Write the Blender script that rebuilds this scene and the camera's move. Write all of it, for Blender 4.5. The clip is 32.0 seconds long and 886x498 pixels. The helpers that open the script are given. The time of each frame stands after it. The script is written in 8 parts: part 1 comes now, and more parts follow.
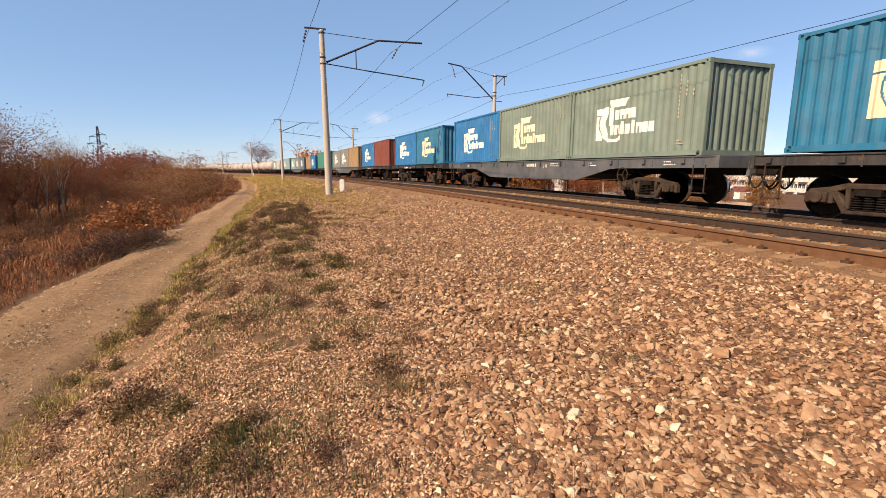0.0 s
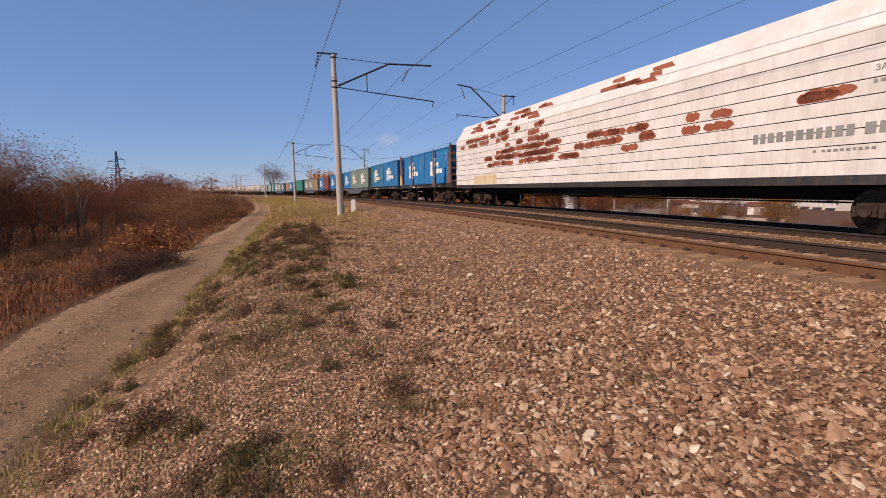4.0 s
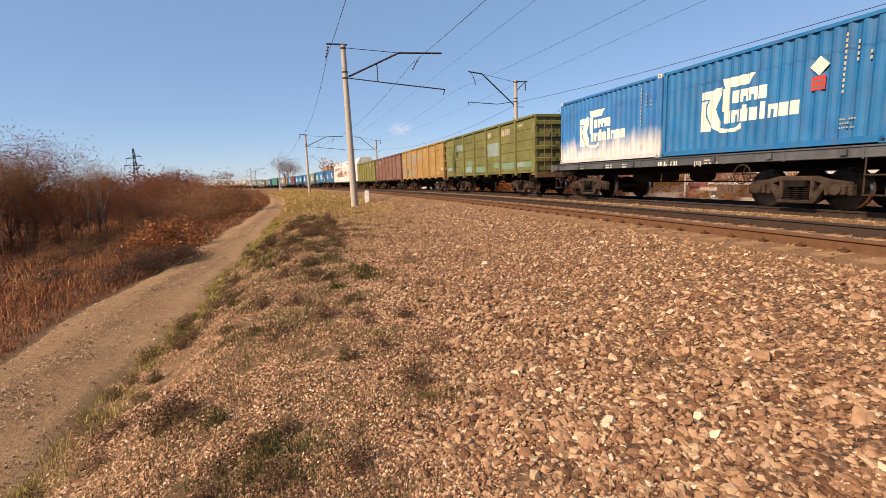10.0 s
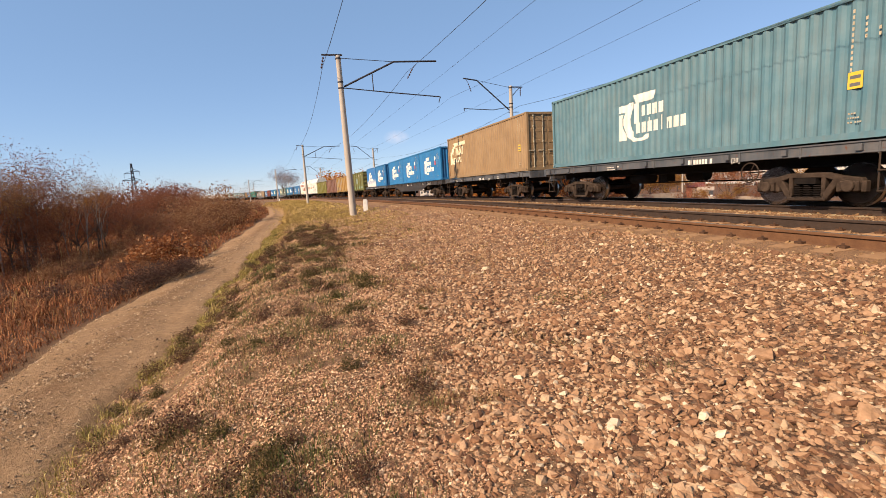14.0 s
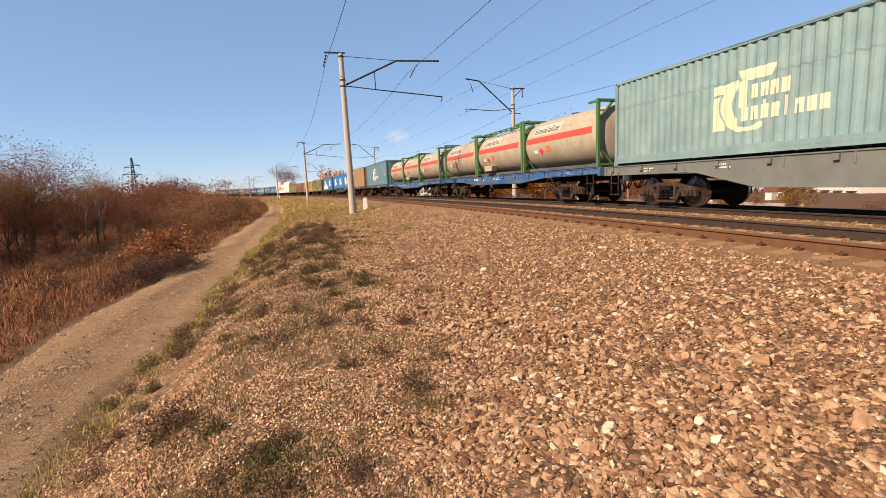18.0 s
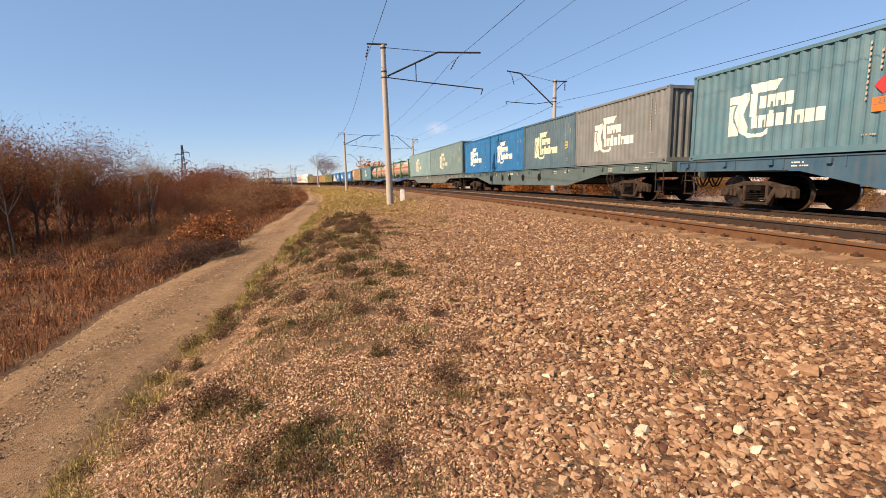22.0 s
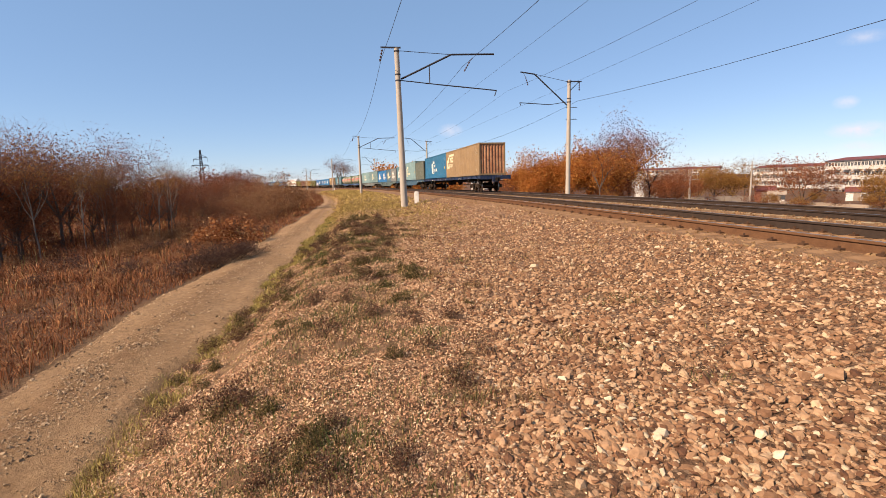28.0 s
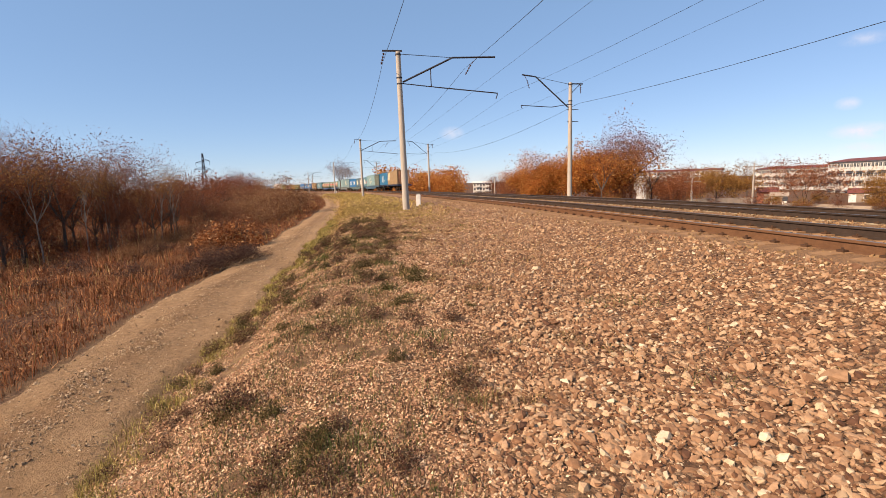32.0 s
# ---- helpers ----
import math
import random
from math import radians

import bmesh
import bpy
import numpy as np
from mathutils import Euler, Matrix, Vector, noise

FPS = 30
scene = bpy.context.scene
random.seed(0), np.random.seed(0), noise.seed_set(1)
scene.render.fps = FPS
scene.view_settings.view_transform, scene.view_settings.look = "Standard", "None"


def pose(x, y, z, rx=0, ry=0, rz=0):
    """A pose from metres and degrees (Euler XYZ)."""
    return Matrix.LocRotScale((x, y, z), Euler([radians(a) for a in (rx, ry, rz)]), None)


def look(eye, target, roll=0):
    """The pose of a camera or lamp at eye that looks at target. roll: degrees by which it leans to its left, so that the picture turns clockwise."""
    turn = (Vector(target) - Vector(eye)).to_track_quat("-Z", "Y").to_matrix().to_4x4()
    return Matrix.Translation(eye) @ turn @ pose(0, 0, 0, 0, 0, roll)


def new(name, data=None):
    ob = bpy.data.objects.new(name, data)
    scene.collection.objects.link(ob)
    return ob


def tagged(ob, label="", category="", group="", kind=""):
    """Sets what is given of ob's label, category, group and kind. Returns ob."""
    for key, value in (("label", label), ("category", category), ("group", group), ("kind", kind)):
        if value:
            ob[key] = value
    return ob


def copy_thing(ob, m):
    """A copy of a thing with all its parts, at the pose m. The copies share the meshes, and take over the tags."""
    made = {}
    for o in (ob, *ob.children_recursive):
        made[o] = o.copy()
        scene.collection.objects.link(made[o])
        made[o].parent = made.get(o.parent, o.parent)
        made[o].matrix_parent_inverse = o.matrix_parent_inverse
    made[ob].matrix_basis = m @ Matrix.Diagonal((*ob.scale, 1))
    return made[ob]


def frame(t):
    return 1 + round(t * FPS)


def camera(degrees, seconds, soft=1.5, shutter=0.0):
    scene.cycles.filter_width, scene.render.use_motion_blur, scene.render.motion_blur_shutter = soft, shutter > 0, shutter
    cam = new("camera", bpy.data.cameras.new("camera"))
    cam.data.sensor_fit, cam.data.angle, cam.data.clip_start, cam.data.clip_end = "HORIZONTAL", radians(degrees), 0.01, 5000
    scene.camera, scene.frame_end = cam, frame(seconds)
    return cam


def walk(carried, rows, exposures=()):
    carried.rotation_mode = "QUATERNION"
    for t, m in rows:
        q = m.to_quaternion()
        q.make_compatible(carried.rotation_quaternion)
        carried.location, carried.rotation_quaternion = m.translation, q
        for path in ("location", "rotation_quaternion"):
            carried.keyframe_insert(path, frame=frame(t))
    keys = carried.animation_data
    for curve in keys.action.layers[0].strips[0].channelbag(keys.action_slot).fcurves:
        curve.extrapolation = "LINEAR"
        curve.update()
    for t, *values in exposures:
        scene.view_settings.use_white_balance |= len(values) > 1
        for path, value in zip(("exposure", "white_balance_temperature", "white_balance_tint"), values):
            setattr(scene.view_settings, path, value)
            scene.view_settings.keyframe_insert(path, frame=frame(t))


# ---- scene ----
# ---------------------------------------------------------------- camera
EYE = (0.0, 0.0, 1.05)
AIM = [
    (0, 80.21, -0.31, 0.85), (0.5, 80.77, 0.11, 0.46), (1, 81.05, 0.65, 0.69), (1.5, 81.32, 0.27, 1.42),
    (2, 81.83, 0.52, 2.27), (2.5, 82.34, 0.68, 2.43), (4.5, 82.52, 0.25, 1.90), (5, 81.67, -0.07, 1.36),
    (5.5, 81.56, -0.26, -0.12), (6, 81.28, -0.43, 0.07), (6.5, 80.88, -0.40, 0.29), (7, 80.90, -0.88, -0.00),
    (7.5, 80.79, -0.45, 0.20), (8, 81.24, -0.32, 0.53), (8.5, 81.18, 0.20, 1.65), (9, 81.02, 0.99, 3.63),
    (9.5, 81.18, 1.80, 4.32), (10, 81.21, 1.89, 3.66), (10.5, 81.70, 2.44, 4.47), (11, 81.90, 2.35, 4.43),
    (11.5, 81.88, 2.47, 4.24), (12, 81.64, 2.18, 3.69), (12.5, 81.75, 2.37, 3.15), (13, 81.77, 2.56, 2.81),
    (13.5, 81.92, 2.97, 2.85), (14, 82.00, 3.38, 3.39), (14.5, 82.08, 3.37, 3.73), (16.5, 82.36, 3.31, 4.06),
    (17, 82.72, 3.13, 3.82), (17.5, 82.74, 2.79, 4.25), (18, 82.00, 2.30, 3.43), (18.5, 81.32, 1.28, 2.38),
    (19, 81.52, 1.23, 2.32), (19.5, 80.61, 1.36, 2.91), (20, 80.73, 1.58, 4.13), (20.5, 81.71, 2.03, 5.05),
    (21, 81.37, 1.64, 6.85), (21.5, 81.40, 1.10, 7.56), (22, 81.26, 0.99, 7.94), (22.5, 81.22, 0.99, 7.92),
    (23, 81.75, 0.88, 7.75), (23.5, 82.23, 1.47, 6.50), (24, 81.44, 1.25, 6.90), (24.5, 81.31, 0.88, 8.41),
    (25, 81.65, 1.17, 8.86), (25.5, 81.78, 1.06, 9.00), (27.5, 81.60, 1.66, 9.36), (28, 81.53, 1.53, 9.63),
    (28.5, 81.60, 1.56, 9.53), (29, 81.69, 1.84, 9.64), (29.5, 81.50, 1.62, 9.64), (30, 81.41, 1.43, 9.46),
    (30.5, 81.49, 1.40, 9.65), (31, 81.63, 1.53, 9.88), (31.5, 81.74, 1.51, 9.96), (32, 81.86, 1.72, 9.83),
]
LIGHTNESS = [(0, 0.02, 6650, 22), (1, -0.10, 6650, 22), (2, -0.02, 6650, 22), (2.5, -0.02, 6650, 22), (4.5, -0.76, 5750, 30), (5, -0.74, 5750, 29), (5.5, -0.36, 6300, 24), (6, -0.16, 6650, 22), (7, -0.07, 6650, 22), (8, 0.02, 6650, 22), (9, 0.12, 6650, 22), (9.5, 0.02, 6650, 22), (10, -0.11, 6650, 22),
             (12, -0.02, 6650, 22), (19, 0.0, 6650, 22), (20, 0.0, 6650, 22), (21, -0.10, 6650, 22), (22, -0.02, 6650, 22), (24, 0.09, 6650, 22), (25.5, 0.09, 6650, 22), (27.5, 0.0, 6650, 22), (32, 0.0, 6650, 22)]
cam = camera(86.75, 32.0, soft=0.58)
walk(cam, [(t, pose(*EYE, a, b, c)) for t, a, b, c in AIM], exposures=[(t, 0.55 + e, k, tint) for t, e, k, tint in LIGHTNESS])

# ---------------------------------------------------------------- sky and sun
SUN_EL, SUN_AZ = radians(37), radians(229)
world = bpy.data.worlds.new("sky")
world.use_nodes = True
scene.world = world
_n = world.node_tree.nodes
_sky = _n.new("ShaderNodeTexSky")
_sky.sky_type, _sky.sun_disc = "NISHITA", False
_sky.sun_elevation, _sky.sun_rotation = SUN_EL, SUN_AZ
_sky.altitude, _sky.air_density, _sky.dust_density, _sky.ozone_density = 1500, 1.0, 0.0, 2.6
_air = _n.new("ShaderNodeMix")          # thin high haze evens the sky out
_air.data_type = "RGBA"
_air.inputs["Factor"].default_value = 0.55
_air.inputs["B"].default_value = (1.55, 3.0, 4.5, 1)
world.node_tree.links.new(_sky.outputs[0], _air.inputs["A"])
_l = world.node_tree.links
_way = _n.new("ShaderNodeTexCoord").outputs["Generated"]
_fleece = _n.new("ShaderNodeTexNoise")
_fleece.inputs["Scale"].default_value, _fleece.inputs["Detail"].default_value, _fleece.inputs["Roughness"].default_value = 45, 6, 0.6
_l.new(_way, _fleece.inputs["Vector"])
_day = _air.outputs["Result"]
# a few small fair-weather clouds: bearing, height, width and depth in degrees, thickness
for _b, _e, _w, _d, _k in ((-8.6, 5.7, 1.5, 0.8, 0.55), (31.4, 3.4, 2.4, 0.8, 0.9), (30.2, 5.9, 1.0, 0.6, 0.7), (31.4, 1.9, 2.0, 0.6, 0.6), (31.0, 11.2, 1.8, 0.6, 0.4), (44.0, 8.0, 4.0, 1.2, 0.7), (-70.0, 9.0, 3.0, 1.0, 0.6), (120.0, 12.0, 5.0, 1.6, 0.7)):
    _b, _e, _w, _d = radians(_b), radians(_e), radians(_w), radians(_d)
    _side = _n.new("ShaderNodeVectorMath")
    _side.operation = "DOT_PRODUCT"
    _side.inputs[1].default_value = (math.cos(_b) / _w, -math.sin(_b) / _w, 0)
    _rise = _n.new("ShaderNodeVectorMath")
    _rise.operation = "DOT_PRODUCT"
    _rise.inputs[1].default_value = (-math.sin(_e) * math.sin(_b) / _d, -math.sin(_e) * math.cos(_b) / _d, math.cos(_e) / _d)
    _ahead = _n.new("ShaderNodeVectorMath")
    _ahead.operation = "DOT_PRODUCT"
    _ahead.inputs[1].default_value = (math.sin(_b), math.cos(_b), 0)
    _off = _n.new("ShaderNodeCombineXYZ")
    for _v, _sock in ((_side, 0), (_rise, 1)):
        _l.new(_way, _v.inputs[0])
        _l.new(_v.outputs["Value"], _off.inputs[_sock])
    _l.new(_way, _ahead.inputs[0])
    _far = _n.new("ShaderNodeVectorMath")
    _far.operation = "LENGTH"
    _l.new(_off.outputs[0], _far.inputs[0])
    _body = _n.new("ShaderNodeMapRange")
    _body.inputs[1].default_value, _body.inputs[2].default_value, _body.inputs[3].default_value, _body.inputs[4].default_value = 0.15, 1.1, 1.0, 0.0
    _l.new(_far.outputs["Value"], _body.inputs[0])
    _puff = _n.new("ShaderNodeMapRange")
    _puff.inputs[1].default_value, _puff.inputs[2].default_value, _puff.inputs[4].default_value = 0.30, 0.62, _k
    _l.new(_fleece.outputs["Fac"], _puff.inputs[0])
    _veil = _n.new("ShaderNodeMath")
    _veil.operation = "MULTIPLY"
    _l.new(_body.outputs[0], _veil.inputs[0])
    _l.new(_puff.outputs[0], _veil.inputs[1])
    _front = _n.new("ShaderNodeMath")
    _front.operation, _front.inputs[1].default_value = "GREATER_THAN", 0.0
    _l.new(_ahead.outputs["Value"], _front.inputs[0])
    _seen = _n.new("ShaderNodeMath")
    _seen.operation = "MULTIPLY"
    _l.new(_veil.outputs[0], _seen.inputs[0])
    _l.new(_front.outputs[0], _seen.inputs[1])
    _mix = _n.new("ShaderNodeMix")
    _mix.data_type = "RGBA"
    _l.new(_seen.outputs[0], _mix.inputs["Factor"])
    _l.new(_day, _mix.inputs["A"])
    _mix.inputs["B"].default_value = (5.6, 5.8, 6.0, 1)
    _day = _mix.outputs["Result"]
_l.new(_day, _n["Background"].inputs[0])
_n["Background"].inputs[1].default_value = 0.108
sun = new("sun", bpy.data.lights.new("sun", "SUN"))
sun.data.energy, sun.data.angle, sun.data.color = 5.6, radians(0.5), (1.0, 0.84, 0.62)
_to_sun = Vector((math.sin(SUN_AZ) * math.cos(SUN_EL), math.cos(SUN_AZ) * math.cos(SUN_EL), math.sin(SUN_EL)))
sun.matrix_world = look(_to_sun * 50, (0, 0, 0))


# ---------------------------------------------------------------- the plan: a curve of railway
# s runs along the far track (away from the camera), l across it (negative towards the camera)
X0, A0, BEND = 13.094, 0.34345, 0.00084353


def heading(s):
    return A0 + BEND * s


def grade(s):
    """The line falls gently away ahead of the viewer."""
    d = max(0.0, min(s, 250.0) - 18.0)
    return -0.008 * d * d / (d + 14.0)


def swing(s):
    """How far the line has turned aside of its first curve, in metres to the left."""
    d = np.maximum(s - 110.0, 0.0)
    return 0.05 * d * d / (d + 45.0)


def place(s, l=0.0, z=0.0):
    a = heading(s)
    l = l - float(swing(s))
    return Vector((X0 + (math.cos(a) - math.cos(A0)) / BEND + l * math.cos(a), (math.sin(a) - math.sin(A0)) / BEND + l * math.sin(a), z + grade(s)))


def place_np(s, l):
    a = A0 + BEND * s
    l = l - swing(s)
    return X0 + (np.cos(a) - math.cos(A0)) / BEND + l * np.cos(a), (np.sin(a) - math.sin(A0)) / BEND + l * np.sin(a)


def plan(x, y):
    """s and l of a point on the ground."""
    cx, cy = X0 - math.cos(A0) / BEND, -math.sin(A0) / BEND
    r = math.hypot(x - cx, y - cy)
    s = (math.atan2(y - cy, x - cx) - A0) / BEND
    return s, r - 1 / BEND + float(swing(s))


def on_track(s, z=0.0, l=0.0):
    """The pose of a vehicle: x ahead along the track, y to its left."""
    dip = (grade(s - 5) - grade(s + 5)) / 10
    veer = float(swing(s + 5) - swing(s - 5)) / 10
    return Matrix.Translation(place(s, l, z)) @ Matrix.Rotation(heading(s) + veer + math.pi / 2, 4, "Z") @ Matrix.Rotation(dip, 4, "Y")


NEAR_L = -4.9        # the centre of the empty track
NEAR_Z = 0.10
PROFILE_L = [-900, -300, -120, -60, -34, -25, -20, -17.6, -16.9, -15.8, -14.8, -14.2, -13.4, -12.7, -12.0, -10.6, -9.3, -8.3, -7.3, -6.7, -6.2, -5.0, -3.6, -3.0, -2.2, -1.4, 0, 1.5, 2.1, 3.4, 6, 10, 20, 60, 140, 400, 1200]
PROFILE_Z = [-4, -4, -3.6, -3.2, -2.6, -2.2, -1.75, -1.5, -1.46, -1.44, -1.46, -1.30, -0.82, -0.66, -0.60, -0.58, -0.56, -0.44, -0.24, -0.11, -0.07, -0.075, -0.09, -0.13, -0.16, -0.165, -0.17, -0.18, -0.42, -1.1, -1.7, -2.1, -3.2, -4.4, -5.6, -6, -6]


def rough(x, y, f):
    return noise.noise((x * f, y * f, 3.7 * f))


def ground_z(x, y):
    s, l = plan(x, y)
    drift = min(max((s - 8) / 55, 0), 1.2) * 1.4 if l < -12.4 else 0.0
    base = float(np.interp(l - drift * min(1, (-12.4 - l) / 1.2) if l < -12.4 else l, PROFILE_L, PROFILE_Z))
    bump = 0.0
    if l < -6.6:
        k = min(1, (-6.6 - l) / 2)
        bump += k * (0.05 * rough(x, y, 0.9) + 0.025 * rough(x, y, 2.7))
        if l < -17.5:
            bump += min(1, (-17.5 - l) / 4) * 0.30 * rough(x, y, 0.22)
    elif l > 2.5:
        bump += min(1, (l - 2.5) / 3) * (0.18 * rough(x, y, 0.3) + 0.06 * rough(x, y, 1.2))
    return base + bump + grade(s)


# ---------------------------------------------------------------- mesh helpers
class Shape:
    """Vertices and faces gathered from simple solids, made into one mesh."""

    def __init__(self):
        self.v, self.f, self.m = [], [], []

    def add(self, verts, faces, mi=0):
        k = len(self.v)
        self.v += [tuple(p) for p in verts]
        self.f += [tuple(i + k for i in face) for face in faces]
        self.m += [mi] * len(faces)
        return self

    def box(self, x0, x1, y0, y1, z0, z1, mi=0):
        return self.add([(x0, y0, z0), (x1, y0, z0), (x1, y1, z0), (x0, y1, z0), (x0, y0, z1), (x1, y0, z1), (x1, y1, z1), (x0, y1, z1)],
                        [(3, 2, 1, 0), (4, 5, 6, 7), (0, 1, 5, 4), (1, 2, 6, 5), (2, 3, 7, 6), (3, 0, 4, 7)], mi)

    def prism(self, poly, axis, lo, hi, mi=0):
        """A polygon drawn in the two other axes, pulled along axis."""
        def at(p, d):
            return (d, p[0], p[1]) if axis == "x" else (p[0], d, p[1]) if axis == "y" else (p[0], p[1], d)
        n = len(poly)
        verts = [at(p, lo) for p in poly] + [at(p, hi) for p in poly]
        faces = [tuple(range(n))[::-1], tuple(range(n, 2 * n))] + [(i, (i + 1) % n, n + (i + 1) % n, n + i) for i in range(n)]
        if axis == "y":
            faces = [face[::-1] for face in faces]
        area = sum(poly[i][0] * poly[(i + 1) % n][1] - poly[(i + 1) % n][0] * poly[i][1] for i in range(n))
        if area < 0:
            faces = [face[::-1] for face in faces]
        return self.add(verts, faces, mi)

    def tube(self, p, q, r, n=8, r2=None, mi=0, caps=True):
        p, q = Vector(p), Vector(q)
        d = (q - p)
        if d.length < 1e-6:
            return self
        side = d.orthogonal().normalized()
        up = d.normalized().cross(side)
        r2 = r if r2 is None else r2
        verts = []
        for c, rad in ((p, r), (q, r2)):
            verts += [c + (side * math.cos(2 * math.pi * i / n) + up * math.sin(2 * math.pi * i / n)) * rad for i in range(n)]
        faces = [(i, (i + 1) % n, n + (i + 1) % n, n + i) for i in range(n)]
        if caps:
            faces += [tuple(range(n))[::-1], tuple(range(n, 2 * n))]
        return self.add(verts, faces, mi)

    def path(self, pts, r, n=6, mi=0):
        for a, b in zip(pts, pts[1:]):
            self.tube(a, b, r, n, mi=mi)
        return self

    def sweep(self, pts, r, n=6, mi=0):
        """One unbroken round rod through the points."""
        pts = [Vector(p) for p in pts]
        verts, side = [], None
        for i, p in enumerate(pts):
            d = (pts[min(i + 1, len(pts) - 1)] - pts[max(i - 1, 0)]).normalized()
            side = d.orthogonal().normalized() if side is None else (side - d * side.dot(d)).normalized()
            up = d.cross(side)
            verts += [p + (side * math.cos(2 * math.pi * k / n) + up * math.sin(2 * math.pi * k / n)) * r for k in range(n)]
        faces = [(j * n + k, j * n + (k + 1) % n, (j + 1) * n + (k + 1) % n, (j + 1) * n + k) for j in range(len(pts) - 1) for k in range(n)]
        m = (len(pts) - 1) * n
        faces += [tuple(range(n))[::-1], tuple(range(m, m + n))]
        return self.add(verts, faces, mi)

    def lathe(self, prof, axis="x", centre=(0, 0, 0), n=24, mi=0):
        """A profile of (along, radius) turned about an axis."""
        verts, faces = [], []
        for d, r in prof:
            for i in range(n):
                c, s = math.cos(2 * math.pi * i / n) * r, math.sin(2 * math.pi * i / n) * r
                v = (d, c, s) if axis == "x" else (s, d, c) if axis == "y" else (c, s, d)
                verts.append((v[0] + centre[0], v[1] + centre[1], v[2] + centre[2]))
        for k in range(len(prof) - 1):
            for i in range(n):
                faces.append((k * n + i, k * n + (i + 1) % n, (k + 1) * n + (i + 1) % n, (k + 1) * n + i))
        faces.append(tuple(range(n))[::-1])
        faces.append(tuple(range((len(prof) - 1) * n, len(prof) * n)))
        return self.add(verts, faces, mi)

    def mesh(self, name, mats, bevel=0.0, smooth=False):
        me = bpy.data.meshes.new(name)
        me.from_pydata(self.v, [], self.f)
        for m in mats if isinstance(mats, (list, tuple)) else [mats]:
            me.materials.append(m)
        if max(self.m, default=0) > 0:
            me.polygons.foreach_set("material_index", self.m)
        bm = bmesh.new()
        bm.from_mesh(me)
        bmesh.ops.recalc_face_normals(bm, faces=bm.faces)
        if bevel:
            bmesh.ops.bevel(bm, geom=[e for e in bm.edges if len(e.link_faces) == 2 and e.calc_face_angle(0) > 0.6], offset=bevel, segments=1, affect="EDGES", clamp_overlap=True)
        bm.to_mesh(me)
        bm.free()
        if smooth:
            me.shade_smooth()
            me.set_sharp_from_angle(angle=radians(38))
        return me


def thing(name, label, category, group="", m=None, kind="", data=None):
    ob = tagged(new(name, data), label, category, group, kind)
    if m is not None:
        ob.matrix_basis = m
    return ob


def part(name, me, parent, m=None, label=""):
    ob = new(name, me)
    ob.parent = parent
    if m is not None:
        ob.matrix_basis = m
    if label:
        ob["label"] = label
    return ob


MESHES = {}


def shared(key, build):
    """Build a mesh once and keep it for all alike pieces."""
    if key not in MESHES:
        MESHES[key] = build()
    return MESHES[key]


# ---------------------------------------------------------------- materials
def nodes_of(name):
    m = bpy.data.materials.new(name)
    m.use_nodes = True
    return m, m.node_tree.nodes, m.node_tree.links, m.node_tree.nodes["Principled BSDF"]


def ramp_of(n, stops):
    r = n.new("ShaderNodeValToRGB")
    while len(r.color_ramp.elements) < len(stops):
        r.color_ramp.elements.new(0.5)
    for e, (p, c) in zip(r.color_ramp.elements, stops):
        e.position = p
        e.color = (*c, 1) if len(c) == 3 else c
    return r


def mixed(n, l, fac, a, b, blend="MIX"):
    x = n.new("ShaderNodeMix")
    x.data_type, x.blend_type = "RGBA", blend
    for sock, val in ((x.inputs["Factor"], fac), (x.inputs["A"], a), (x.inputs["B"], b)):
        if isinstance(val, (int, float)):
            sock.default_value = val
        elif isinstance(val, tuple):
            sock.default_value = (*val, 1)
        else:
            l.new(val, sock)
    return x.outputs["Result"]


def coords(n, l, spread=True, world_space=False):
    if world_space:
        g = n.new("ShaderNodeNewGeometry")
        return g.outputs["Position"]
    t = n.new("ShaderNodeTexCoord")
    if not spread:
        return t.outputs["Object"]
    o = n.new("ShaderNodeObjectInfo")
    v = n.new("ShaderNodeVectorMath")
    v.operation = "MULTIPLY_ADD"
    l.new(o.outputs["Random"], v.inputs[0])
    v.inputs[1].default_value = (37.0, 53.0, 29.0)
    l.new(t.outputs["Object"], v.inputs[2])
    return v.outputs[0]


def fuzz(n, l, vec, scale, detail=4, stretch=None, rough_=0.6):
    if stretch:
        mp = n.new("ShaderNodeMapping")
        mp.inputs["Scale"].default_value = stretch
        l.new(vec, mp.inputs[0])
        vec = mp.outputs[0]
    t = n.new("ShaderNodeTexNoise")
    t.inputs["Scale"].default_value, t.inputs["Detail"].default_value, t.inputs["Roughness"].default_value = scale, detail, rough_
    l.new(vec, t.inputs["Vector"])
    return t.outputs["Fac"]


def stepped(n, l, fac, lo, hi):
    m = n.new("ShaderNodeMapRange")
    m.inputs[1].default_value, m.inputs[2].default_value = lo, hi
    l.new(fac, m.inputs[0])
    return m.outputs[0]


def bumped(n, l, bsdf, height, strength, dist=0.02):
    b = n.new("ShaderNodeBump")
    b.inputs["Strength"].default_value, b.inputs["Distance"].default_value = strength, dist
    l.new(height, b.inputs["Height"])
    l.new(b.outputs[0], bsdf.inputs["Normal"])


